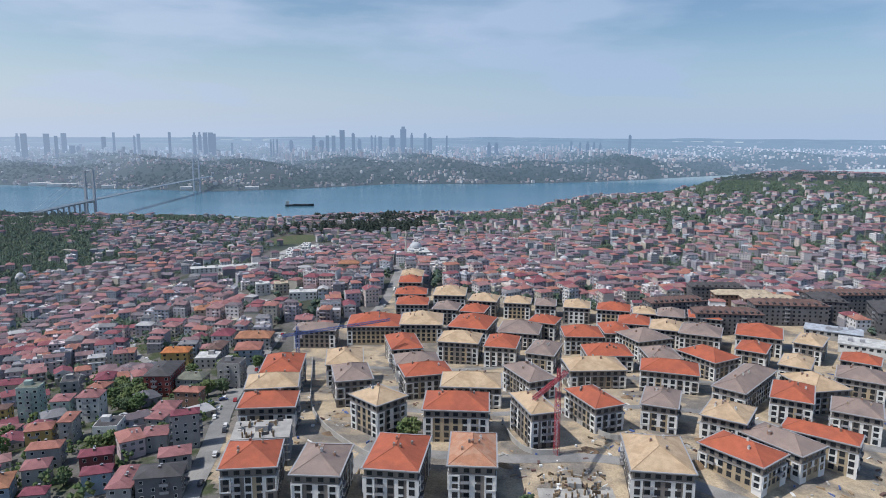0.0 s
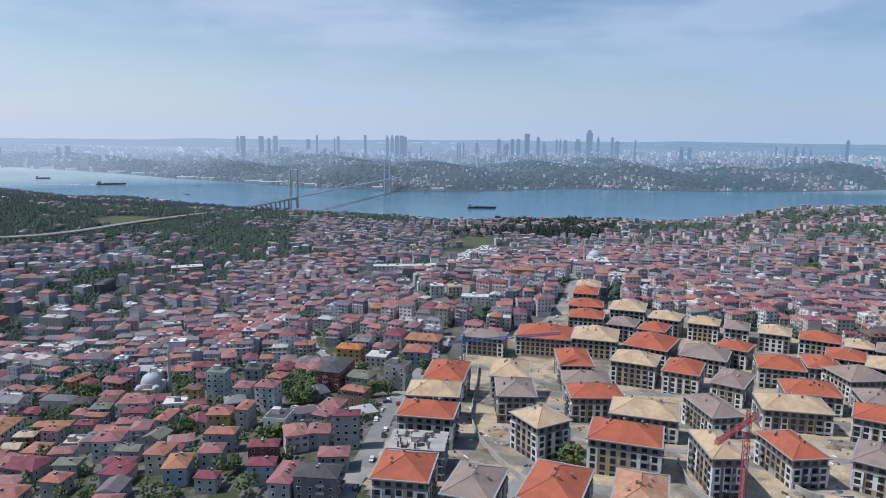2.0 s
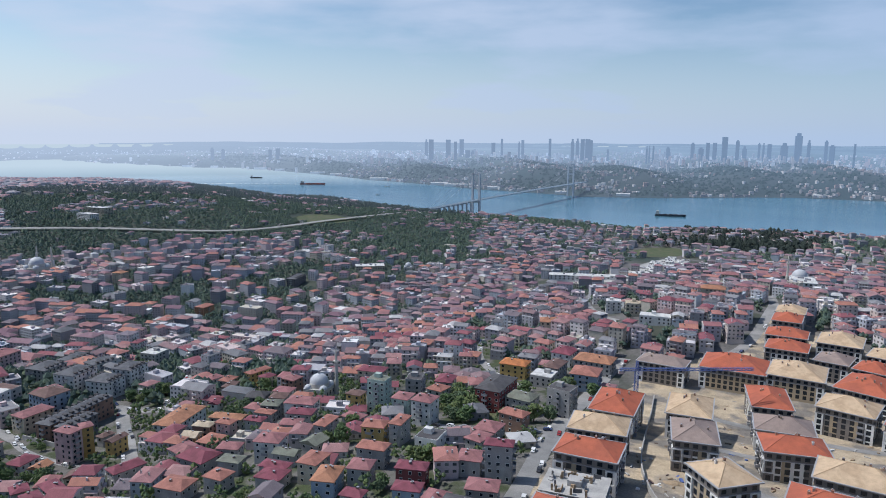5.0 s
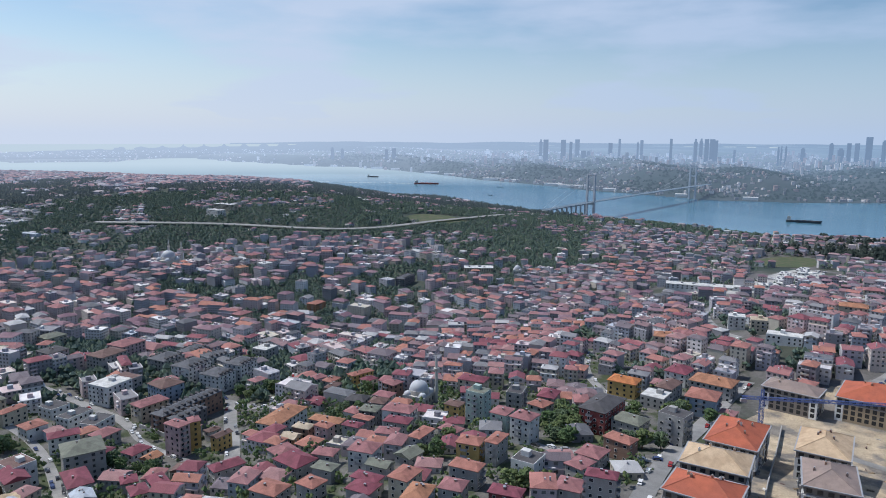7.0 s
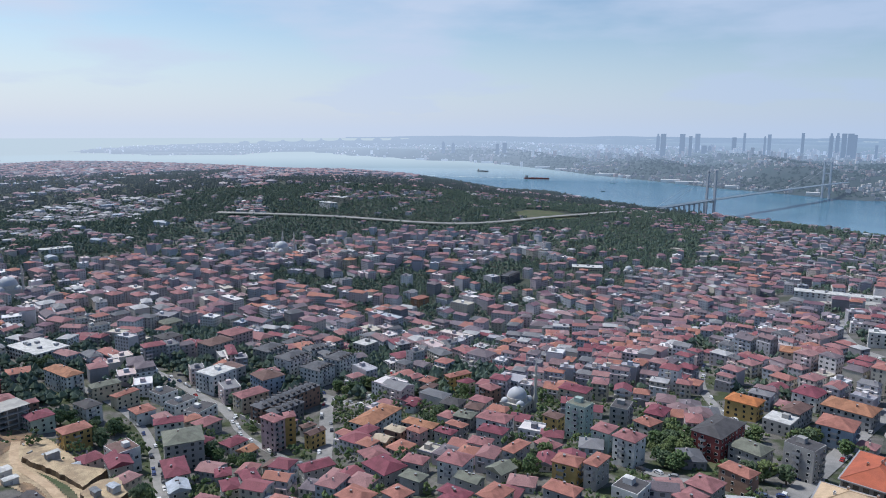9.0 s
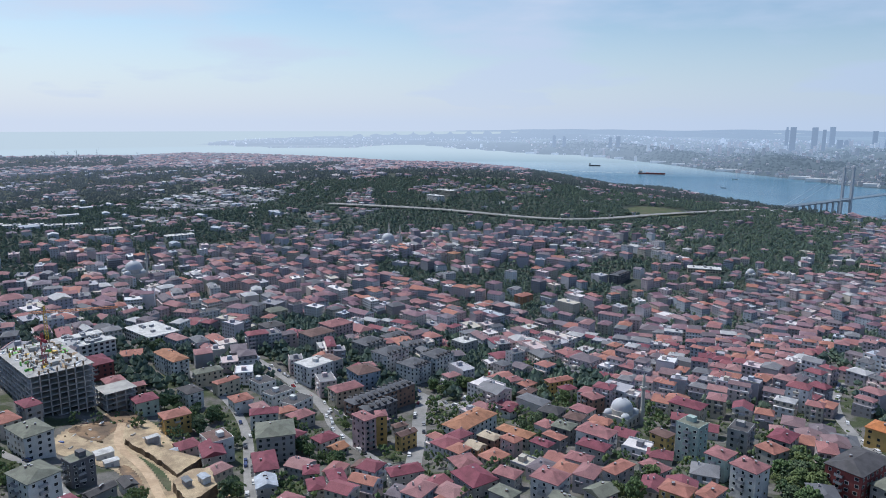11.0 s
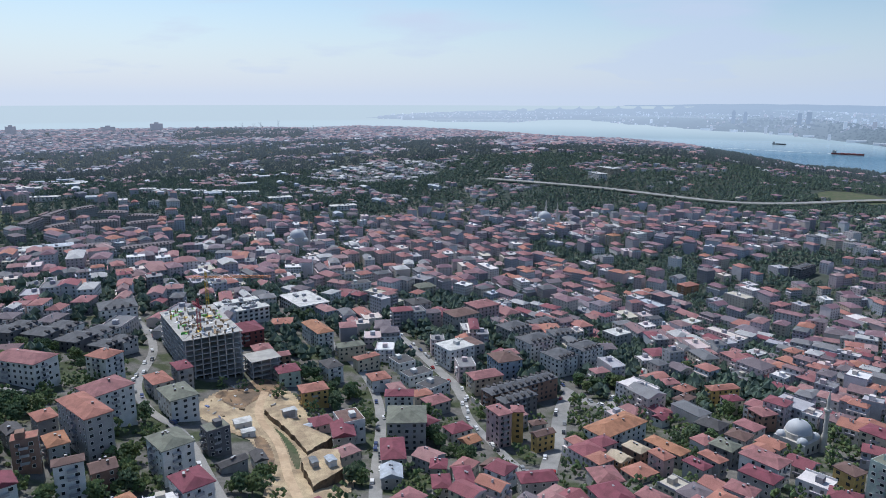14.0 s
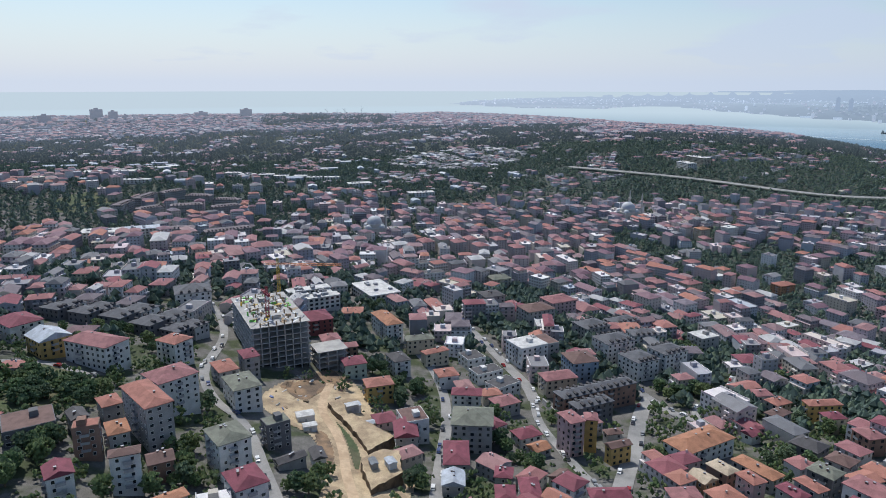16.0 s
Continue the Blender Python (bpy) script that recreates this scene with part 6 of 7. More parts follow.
patch("weedy_bank", [(-330, 60), (-352, 58), (-372, 52), (-376, 57), (-354, 64), (-332, 66)], 0.8, "mud", 0.5, "brown slope below the track", "ground")


def cabin(x, y, z, yaw, w, d, h, roof, wall):
    ob = thing("site_cabin", x, y, z, yaw, "small %s site cabin with a %s roof" % (wall, {"metal": "pale blue metal", "pale": "white", "zinc": "grey"}[roof]), "cabin", "cabins of the dirt site")
    s = Soup()
    s.box(-w / 2, -d / 2, -1.5, w / 2, d / 2, h)
    part("wall", s.mesh("wall", ["wall_" + wall + "_house"]), ob)
    s = Soup()
    v, slopes, rim = gable(w + 0.6, d + 0.6, 0.5, 0.12)
    s.add([(q[0], q[1], q[2] + h) for q in v], slopes + rim)
    part("roof", s.mesh("roof", ["roof_" + roof]), ob)
    s = Soup()
    s.box(-0.5, -d / 2 - 0.06, 0, 0.5, -d / 2 + 0.02, 2)
    part("door", s.mesh("door", ["gutter"]), ob)
    return ob


cabin(-335, 82, flat_a, 20, 5, 2.6, 2.4, "zinc", "grey")
cabin(-335, 89, flat_a, 25, 5, 3.4, 2.6, "metal", "white")
cabin(-396, 67, flat_b, 115, 6, 3, 2.8, "pale", "grey")
cabin(-404, 66, top(-404, 66), 115, 8, 5, 4, "metal", "white")
cabin(-387, 76, top(-387, 76), 115, 6, 4, 3, "metal", "grey")
cabin(-385, 46, top(-385, 46), 110, 8, 6, 3.4, "pale", "white")
cabin(-374, 50, top(-374, 50), 110, 6, 4, 3, "pale", "white")


MOUNDS = [(58, 285, 5, 2.0), (50, 262, 6, 2.4), (10, 264, 5, 1.6), (28, 272, 4, 1.5), (62, 236, 5, 1.8), (-22, 246, 4, 1.4), (92, 244, 7, 2.6), (118, 258, 6, 2.2), (-98, 262, 4, 1.6), (-100, 285, 5, 1.8), (-118, 330, 5, 1.8), (-60, 300, 4, 1.3), (-96, 392, 5, 1.6), (30, 340, 5, 1.6), (140, 300, 6, 2.2), (-425, 30, 6, 2.2), (-446, 58, 5, 1.8), (-404, 84, 5, 1.7), (-352, 98, 4, 1.4)]


def earth_mound(x, y, r, h, mat):
    """A rough mound of dumped spoil."""
    v, f = [], []
    n, rings = 14, 5
    for k in range(rings):
        u = k / rings
        for i in range(n):
            a = 2 * math.pi * i / n
            q = r * (1 - u) * (1 + 0.28 * math.sin(2 * a + x) + rng.uniform(-0.1, 0.1))
            px, py = x + q * math.cos(a), y + 0.75 * q * math.sin(a)
            v.append((px, py, top(px, py) - 0.2 + h * (u ** 0.8) * rng.uniform(0.85, 1.12)))
    v.append((x, y, top(x, y) + h))
    for k in range(rings - 1):
        f += [(k * n + i, k * n + (i + 1) % n, (k + 1) * n + (i + 1) % n, (k + 1) * n + i) for i in range(n)]
    f += [((rings - 1) * n + i, (rings - 1) * n + (i + 1) % n, len(v) - 1) for i in range(n)]
    return tagged(new("earth_mound", mesh_of("earth_mound", v, f, [mat])), "rough mound of dumped brown earth and rubble", "earth mound", "mounds of the building sites")


for px, py, r, h in MOUNDS:
    earth_mound(px, py, r, h, rng.choice(["cut", "mud", "sand", "mud"]))


# ---------- mosques ----------
def rounded(r, h, segs, rings):
    """A dome of revolution: radius r, height h."""
    v, f = [], []
    for k in range(rings):
        a = k / rings * math.pi / 2
        v += [(r * math.cos(a) * math.cos(2 * math.pi * i / segs), r * math.cos(a) * math.sin(2 * math.pi * i / segs), h * math.sin(a)) for i in range(segs)]
    v.append((0, 0, h))
    for k in range(rings - 1):
        f += [(k * segs + i, k * segs + (i + 1) % segs, (k + 1) * segs + (i + 1) % segs, (k + 1) * segs + i) for i in range(segs)]
    f += [((rings - 1) * segs + i, (rings - 1) * segs + (i + 1) % segs, len(v) - 1) for i in range(segs)]
    return v, f


def lathe(profile, segs):
    v, f = [], []
    for r, z in profile:
        v += [(r * math.cos(2 * math.pi * i / segs), r * math.sin(2 * math.pi * i / segs), z) for i in range(segs)]
    for k in range(len(profile) - 1):
        f += [(k * segs + i, k * segs + (i + 1) % segs, (k + 1) * segs + (i + 1) % segs, (k + 1) * segs + i) for i in range(segs)]
    f.append(tuple(range((len(profile) - 1) * segs, len(profile) * segs)))
    return v, f


def mosque(x, y, yaw, size, minarets, tall, label):
    z = top(x, y)
    ob = thing("mosque", x, y, z, yaw, label, "mosque")
    s = Soup()
    s.box(-size, -size, -6, size, size, size * 0.95)
    part("prayer_hall", s.mesh("prayer_hall", ["stone"]), ob)
    s = Soup()
    v, f = lathe([(size * 0.82, size * 0.9), (size * 0.82, size * 1.3), (size * 0.78, size * 1.32)], 20)
    s.add(v, f)
    part("drum", s.mesh("drum", ["stone"]), ob)
    v, f = rounded(size * 0.78, size * 0.72, 24, 7)
    crown = part("dome", mesh_of("dome", v, f, ["dome"], soft=True), ob, at=pose(0, 0, size * 1.32))
    v, f = rounded(size * 0.34, size * 0.32, 14, 5)
    small = mesh_of("corner_dome", v, f, ["dome"], soft=True)
    for sx in (-1, 1):
        for sy in (-1, 1):
            part("corner_dome", small, ob, at=pose(sx * size * 0.68, sy * size * 0.68, size * 0.95))
    v, f = lathe([(size * 0.09, size * 2.0), (size * 0.05, size * 2.15), (size * 0.02, size * 2.5)], 6)
    part("finial", mesh_of("finial", v, f, ["gutter"]), crown, at=pose(0, 0, -size * 1.32))
    r = max(0.9, tall * 0.032)
    v, f = lathe([(r * 1.4, -6), (r * 1.4, tall * 0.28), (r, tall * 0.34), (r, tall * 0.66), (r * 1.7, tall * 0.69), (r * 1.7, tall * 0.72), (r * 0.8, tall * 0.72), (r * 0.8, tall * 0.84), (r * 0.95, tall * 0.845), (0.05, tall)], 12)
    for px, py in minarets:
        part("minaret", mesh_of("minaret", v, f, ["stone"]), ob, at=pose(px * size, py * size, 0))
    for face in range(4):
        for i in (-1, 0, 1):
            c, sn = math.cos(radians(face * 90)), math.sin(radians(face * 90))
            u, o = i * size * 0.55, size
            part("window", window_mesh(1.3, 2.6), ob, at=pose(c * u + sn * o, sn * u - c * o, size * 0.5, 0, 0, face * 90))
    claim(x, y, size + 4)
    return ob


mosque(-338, 306, 25, 7.5, [(1.15, 0.9)], 31, "small pale stone mosque with a white dome and one minaret")
mosque(-1235, 448, 20, 15, [(1.1, 1.0), (-1.1, 1.0)], 48, "large white-domed mosque with a slender minaret")
mosque(-1024, 33, 10, 14, [(1.1, 1.0)], 46, "white-domed neighbourhood mosque with a slender minaret")
mosque(-215, 935, 15, 11, [(-1.2, 1.0)], 38, "hilltop mosque with a grey-white dome")
mosque(-9, 930, 15, 8, [(-1.2, 0.8)], 40, "mosque among houses with a tall white minaret")
mosque(-800, 870, 40, 7, [(1.2, 0.8)], 20, "little domed mosque in a wooded hollow")


# ---------- larger landmark buildings ----------
def slab_block(x, y, w, d, yaw, h, wall, roof, label, every=4.0):
    z = min(top(x + i * w / 3, y + j * d / 3) for i in (-1, 0, 1) for j in (-1, 0, 1))
    eaves = top(x, y) + h - z
    ob = thing("large_building", x, y, z, yaw, label, "building")
    s = Soup()
    s.box(-w / 2, -d / 2, -6, w / 2, d / 2, eaves)
    part("wall", s.mesh("wall", ["wall_" + wall + "_house"]), ob)
    s = Soup()
    s.box(-w / 2 - 0.5, -d / 2 - 0.5, eaves, w / 2 + 0.5, d / 2 + 0.5, eaves + 0.5)
    part("roof", s.mesh("roof", ["roof_" + roof]), ob)
    s = Soup()
    for k in range(5):
        px, py = rng.uniform(-0.35, 0.35) * w, rng.uniform(-0.3, 0.3) * d
        s.box(px - 1.5, py - 1.2, eaves + 0.5, px + 1.5, py + 1.2, eaves + 2.2)
    tagged(part("roof_plant", s.mesh("roof_plant", ["gutter"]), ob), kind="stuff")
    floors = max(1, int(h // 3.1))
    spots = []
    for face in range(4):
        half, off = (w / 2, d / 2) if face % 2 == 0 else (d / 2, w / 2)
        n = max(1, int(2 * half / every))
        spots += [(face, (i + 0.5) * 2 * half / n - half, off, eaves - 3.1 * (floors - k) + 1.6, 2.2, 1.7) for i in range(n) for k in range(floors)]
    put_windows(ob, x, y, yaw, spots, False)
    claim(x, y, max(w, d) / 2)
    return ob


slab_block(-618, 63, 25, 40, 118, 10, "white", "pale", "modern white flat-roofed building with plant on the roof")
for px, py, w, d in ((-590, 14, 32, 9), (-570, 24, 32, 9), (-587, 27, 9, 13), (-573, 11, 9, 13)):
    slab_block(px, py, w, d, 117, 10, "white", "pale", "wing of an unfinished white building round a courtyard")
for px, py, w, d, yaw, roof in ((78, 530, 46, 17, 22, "brown"), (118, 588, 44, 17, 8, "dark"), (108, 497, 46, 18, 5, "brown"), (155, 524, 52, 18, 5, "brown"), (190, 552, 22, 30, 0, "dark"), (212, 585, 60, 18, 12, "brown"), (262, 625, 56, 18, 14, "brown"), (150, 556, 40, 15, 6, "cream"), (135, 572, 46, 15, 8, "cream"), (225, 528, 24, 40, -10, "dark")):
    neighbour(roof, "slate" if roof != "cream" else "brick", "dormer" if roof != "cream" else "hip", px, py, w, d, yaw, 15 if roof != "cream" else 12, rng)
mosque(193, 600, 12, 8, [], 20, "small white-domed prayer hall among the long blocks")
slab_block(190, 462, 40, 20, -20, 6, "white", "pale", "white flat-roofed works shed")
slab_block(175, 490, 34, 16, -20, 6, "grey", "metal", "pale metal-roofed works shed")
slab_block(-860, 838, 48, 22, 50, 7, "cream", "pale", "long pale flat-roofed hall")
slab_block(-192, 858, 22, 34, 20, 14, "white", "pale", "white apartment building on the hilltop")
slab_block(-250, 960, 40, 26, 20, 13, "white", "rose", "white complex with rose roofs on the hilltop")
slab_block(-1695, 745, 60, 26, 20, 18, "cream", "pale", "distant pale institutional building in the woods")
slab_block(-1650, 700, 50, 22, 10, 14, "white", "pale", "distant white institutional building in the woods")
# long dark-roofed terraces stepping up the far slope
for px, py, w, yaw in ((-873, -178, 30, 101), (-889, -130, 54, 120), (-1020, -306, 44, 178), (-1085, -302, 52, 175), (-1140, -282, 40, 150), (-1040, -228, 42, 110), (-1060, -180, 40, 123), (-1122, -236, 40, 80), (-1112, -192, 40, 80), (-1000, -262, 36, 140)):
    neighbour("mauve", "grey", "dormer", px, py, w, 15, yaw, 13, rng)
slab_block(-828, -250, 38, 22, 100, 12, "white", "pale", "modern white school building with a flat roof")
slab_block(-868, -222, 40, 20, 112, 11, "white", "metal", "long white glazed annex with a metal roof")
for k in range(7):
    slab_block(-1482 - 6 * k + (k % 2) * 16, -282 + 32 * k, 30, 18, 95, 8, "white", "pale", "white-roofed works hall before the woods", 6)
for px, py, w, d, yaw in ((-1386, -484, 90, 26, 100), (-1267, -389, 50, 16, 95), (-1447, -27, 46, 22, 110), (-1385, 95, 50, 20, 105)):
    slab_block(px, py, w, d, yaw, 8, "white", "pale", "long pale flat-roofed hall among trees", 6)
# pale apartment towers in rows
for px, py in ((-1049, 149), (-984, 163), (-940, 173), (-998, 202), (-950, 221), (-988, 262), (-1014, 292), (-988, 347), (-952, 145), (-1090, 253), (-1118, 226), (-1098, 292), (-928, 104), (-1040, 320), (-1060, 205)):
    neighbour("rose", "blush", "hip", px, py, 17, 21, 112, 18, rng)
# single buildings that stand out between the old streets
STANDOUT = [
    ("moss", "cream", "hip", -750, 155, 20, 17, 108, 13), ("moss", "cream", "hip", -724, 174, 20, 17, 110, 13), ("dark", "grey", "hip", -626, 157, 18, 18, 112, 13), ("brown", "grey", "flat", -505, 176, 22, 17, 113, 13),
    ("brown", "grey", "hip", -583, 187, 24, 19, 114, 15), ("rose", "pink", "hip", -619, 211, 24, 20, 114, 16), ("dark", "white", "flat", -812, 104, 34, 12, 108, 9), ("dark", "white", "flat", -730, 104, 34, 12, 108, 9),
    ("pale", "grey", "flat", -546, 302, 16, 15, 112, 14), ("pale", "cream", "flat", -652, 421, 16, 13, 112, 11), ("graphite", "slate", "dormer", -874, 694, 40, 16, 118, 12), ("pale", "white", "flat", -1106, 567, 20, 18, 110, 15),
    ("tile", "cream", "hip", -1092, 519, 18, 18, 112, 18), ("rose", "cream", "hip", -1178, 578, 22, 18, 110, 16), ("rose", "blush", "hip", -1152, 612, 20, 18, 112, 15), ("rose", "cream", "hip", -816, 398, 22, 16, 112, 13),
    ("orange", "tilewall", "hip", -824, 507, 22, 16, 110, 13), ("rose", "pink", "hip", -736, 570, 20, 15, 114, 12), ("graphite", "white", "dormer", -541, -56, 24, 22, 112, 12), ("maroon", "maroonwall", "hip", -520, 28, 24, 22, 114, 10),
    ("tile", "white", "hip", -527, 77, 12, 30, 115, 13), ("pale", "white", "flat", -284, 594, 13, 11, 30, 11), ("cream", "cream", "flat", -260, 584, 14, 12, 30, 11), ("rose", "white", "hip", -274, 512, 18, 14, 30, 13),
    ("tile", "cream", "hip", -292, 506, 20, 14, 32, 12), ("pale", "white", "flat", -230, 560, 24, 12, 20, 7), ("rose", "cream", "hip", -276, 873, 20, 16, 22, 14), ("rose", "pink", "hip", -264, 706, 18, 14, 24, 13), ("tile", "cream", "hip", -227, 678, 22, 14, 20, 12),
]
for row in STANDOUT:
    neighbour(*row, rng)
# rows of dark terraced villas on the slope
for px, py, w, d, yaw in ((-487, -115, 21, 16, 156), (-485, -96, 25, 17, 158), (-487, -76, 32, 18, 157), (-482, -55, 36, 17, 155), (-472, -38, 25, 15, 153)):
    for k in (-1, 1):
        c, sn = math.cos(radians(yaw)), math.sin(radians(yaw))
        neighbour("graphite", "slate" if k < 0 else "white", "dormer", px + c * k * w / 4, py + sn * k * w / 4, w / 2 - 0.2, d, yaw, 7.5 + 0.3 * k, rng)
slab_block(-482, 914, 116, 18, 30, 7, "white", "pale", "very long pale roof along the works yard", 6)
# pale sheds of the works yard
for px, py, w, d, yaw in ((-525, 1300, 34, 14, 100), (-505, 1250, 30, 12, 105), (-510, 1195, 26, 14, 105), (-480, 1140, 36, 12, 110), (-465, 1080, 26, 12, 112), (-440, 1030, 30, 12, 112), (-435, 975, 24, 16, 40), (-440, 925, 30, 12, 25), (-480, 905, 36, 12, 15), (-515, 900, 20, 12, 15)):
    slab_block(px, py, w, d, yaw, 5, "white", "pale", "long white works shed with a pale flat roof", 6)
yard_stock = Soup()
for _ in range(160):
    u = rng.random()
    px, py = (rng.uniform(-545, -495) + 60 * u, 1330 - 250 * u) if rng.random() < 0.7 else (rng.uniform(-520, -420), rng.uniform(890, 960))
    if free(px, py, 1):
        a, b, h = rng.uniform(1.5, 5), rng.uniform(1, 2.2), rng.uniform(1, 3)
        yard_stock.add(turned([(-a, -b, -1), (a, -b, -1), (a, b, -1), (-a, b, -1), (-a, -b, h), (a, -b, h), (a, b, h), (-a, b, h)], px, py, top(px, py) + 0.4, rng.uniform(0, 180)), BOX, rng.choice([0, 0, 0, 1, 2]))
tagged(new("yard_stock", yard_stock.mesh("yard_stock", ["wall_white", "concrete", "gutter"])), "pale stacked goods and vans in the works yard", "stock", kind="stuff")


# ---------- the suspension bridge ----------
def bridge():
    ob = thing("suspension_bridge", 0, 0, 0, 0, "long grey suspension bridge with two steel towers", "bridge")
    east, west = Vector((-1642, 2125, 0)), Vector((-1860, 3195, 0))
    run = (west - east).normalized()
    side = Vector((-run.y, run.x, 0))

    def beam(s, p, q, t, h):
        r = (q - p).normalized()
        u = Vector((-r.y, r.x, 0)).normalized() * t if abs(r.z) < 0.95 else Vector((1, 0, 0)) * t
        w = Vector((0, 0, h)) if abs(r.z) < 0.95 else Vector((0, 1, 0)) * h
        s.add([p - u - w, p + u - w, p + u + w, p - u + w, q - u - w, q + u - w, q + u + w, q - u + w], [(0, 1, 5, 4), (1, 2, 6, 5), (2, 3, 7, 6), (3, 0, 4, 7), (0, 3, 2, 1), (4, 5, 6, 7)])

    def made(name, s):
        part(name, s.mesh(name, ["bridge" if name != "deck_section" else "bridge_deck"], far=True), ob)

    for foot in (east, west):
        for k in (-1, 1):
            s = Soup()
            beam(s, foot + side * k * 15, foot + side * k * 14 + Vector((0, 0, 168)), 3.6, 3.6)
            made("tower_leg", s)
        for z in (58, 116, 164):
            s = Soup()
            beam(s, foot + side * -14 + Vector((0, 0, z)), foot + side * 14 + Vector((0, 0, z)), 2.2, 2.5)
            made("cross_beam", s)
    start, end = east - run * 330, west + run * 260
    n = 14
    hump = lambda p: Vector((p.x, p.y, 62 + 4 * math.sin(math.pi * ((p - start).length / (end - start).length))))
    for i in range(n):
        s = Soup()
        beam(s, hump(start.lerp(end, i / n)), hump(start.lerp(end, (i + 1) / n)), 15, 1.1)
        made("deck_section", s)
    for k in (-1, 1):
        s = Soup()
        pts = []
        for i in range(41):
            u = i / 40
            p = east.lerp(west, u) + side * k * 14
            pts.append(Vector((p.x, p.y, 70 + 96 * (2 * u - 1) ** 2)))
        p0, p1 = east - run * 330 + side * k * 14 + Vector((0, 0, 62)), west + run * 260 + side * k * 14 + Vector((0, 0, 62))
        pts = [p0] + pts + [p1]
        for a, b in zip(pts, pts[1:]):
            beam(s, a, b, 0.32, 0.32)
        made("main_cable", s)
    for i in range(9):
        s = Soup()
        p = east - run * (60 + i * 34)
        for k in (-1, 1):
            beam(s, p + side * k * 9, p + side * k * 9 + Vector((0, 0, 61)), 2.2, 2.2)
        beam(s, p + side * -11 + Vector((0, 0, 59)), p + side * 11 + Vector((0, 0, 59)), 2, 1.5)
        made("pier", s)


bridge()


# ---------- towers on the skyline ----------
SKYLINE_WEST = [(-42.1, 274, 41), (-41.7, 273, 55), (-40.3, 272, 65), (-39.7, 254, 37), (-39.2, 276, 56), (-38.7, 175, 56), (-38.3, 174, 47), (-36.6, 246, 48), (-35.9, 283, 29), (-34.5, 259, 24), (-34.2, 273, 39), (-32.0, 286, 30), (-30.2, 285, 40), (-29.8, 289, 40), (-29.4, 284, 50), (-29.0, 284, 60), (-28.7, 274, 35), (-27.4, 194, 25), (-24.4, 226, 21), (-24.2, 231, 21), (-23.9, 231, 21), (-22.8, 220, 47), (-59.1, 194, 48), (-58.3, 184, 42), (-54.7, 176, 42), (-54.1, 186, 48)]
SKYLINE_NORTH = [(-21.0, 260, 47), (-20.4, 218, 63), (-19.9, 259, 42), (-19.4, 259, 42), (-18.7, 309, 63), (-17.8, 284, 42), (-17.3, 232, 47), (-16.3, 262, 26), (-16.0, 262, 26), (-15.6, 252, 48), (-14.6, 262, 85), (-13.7, 344, 80), (-13.0, 287, 32), (-11.9, 286, 37), (-11.5, 250, 53), (-10.1, 260, 21), (-6.6, 202, 42), (-6.0, 201, 42), (4.7, 276, 36), (0.1, 221, 31), (0.8, 211, 31), (1.4, 216, 42), (1.9, 211, 31), (2.4, 206, 31)]
for bearing, crown, width in SKYLINE_WEST + SKYLINE_NORTH:
    r = 6800 + rng.uniform(-250, 350)
    r = max(r, 600 + float(np.interp(bearing, [q[0] for q in SHORES], [q[2] for q in SHORES])))
    x, y = HUB[0] + r * math.sin(radians(bearing)), HUB[1] + r * math.cos(radians(bearing))
    s = Soup()
    a, b = width * 0.36, width * 0.27
    step = rng.choice([0.0, 0.0, 12, 25])
    crown = EYE + (crown - EYE) * r / 6500 + 3
    ring = [(-a, -b), (a, -b), (a, b), (-a, b)]
    v = [(*p, 20) for p in ring] + [(*p, crown - step) for p in ring]
    f = BOX[:1] + SIDES
    if step:
        v += [(p[0] * 0.6, p[1] * 0.6, crown - step) for p in ring] + [(p[0] * 0.55, p[1] * 0.55, crown) for p in ring]
        f = f + [(4, 5, 9, 8), (5, 6, 10, 9), (6, 7, 11, 10), (7, 4, 8, 11), (8, 9, 13, 12), (9, 10, 14, 13), (10, 11, 15, 14), (11, 8, 12, 15), (12, 13, 14, 15)]
    else:
        f = f + [(4, 5, 6, 7)]
    s.add(turned(v, x, y, 0, -bearing + rng.uniform(-20, 20)), f)
    tagged(new("skyscraper", s.mesh("skyscraper", ["far_tower"], far=True)), "hazy blue-grey high-rise on the far skyline", "skyscraper", "towers of the far skyline")


# ---------- quay sheds on the far shore ----------
for bearing, length in ((-61, 90), (-59, 70), (-55.5, 110), (-54, 80), (-51, 120), (-49.5, 90), (-46, 130), (-44.5, 80), (-41, 110), (-39.6, 150), (-36.5, 70), (-31, 60), (-26, 70), (-12, 60)):
    r = 55 + float(np.interp(bearing, [q[0] for q in SHORES], [q[2] for q in SHORES]))
    x, y = HUB[0] + r * math.sin(radians(bearing)), HUB[1] + r * math.cos(radians(bearing))
    s = Soup()
    v, slopes, rim = gable(length, 22, 4, 0.3)
    s.add(turned([(-length / 2, -11, -8), (length / 2, -11, -8), (length / 2, 11, -8), (-length / 2, 11, -8), (-length / 2, -11, 12), (length / 2, -11, 12), (length / 2, 11, 12), (-length / 2, 11, 12)], x, y, 3, -bearing), SIDES)
    s.add(turned([(p[0], p[1], p[2] + 12) for p in v], x, y, 3, -bearing), slopes + rim)
    tagged(new("quay_shed", s.mesh("quay_shed", ["quay"], far=True)), "long pale shed on the far quay", "shed", "sheds along the far quay")


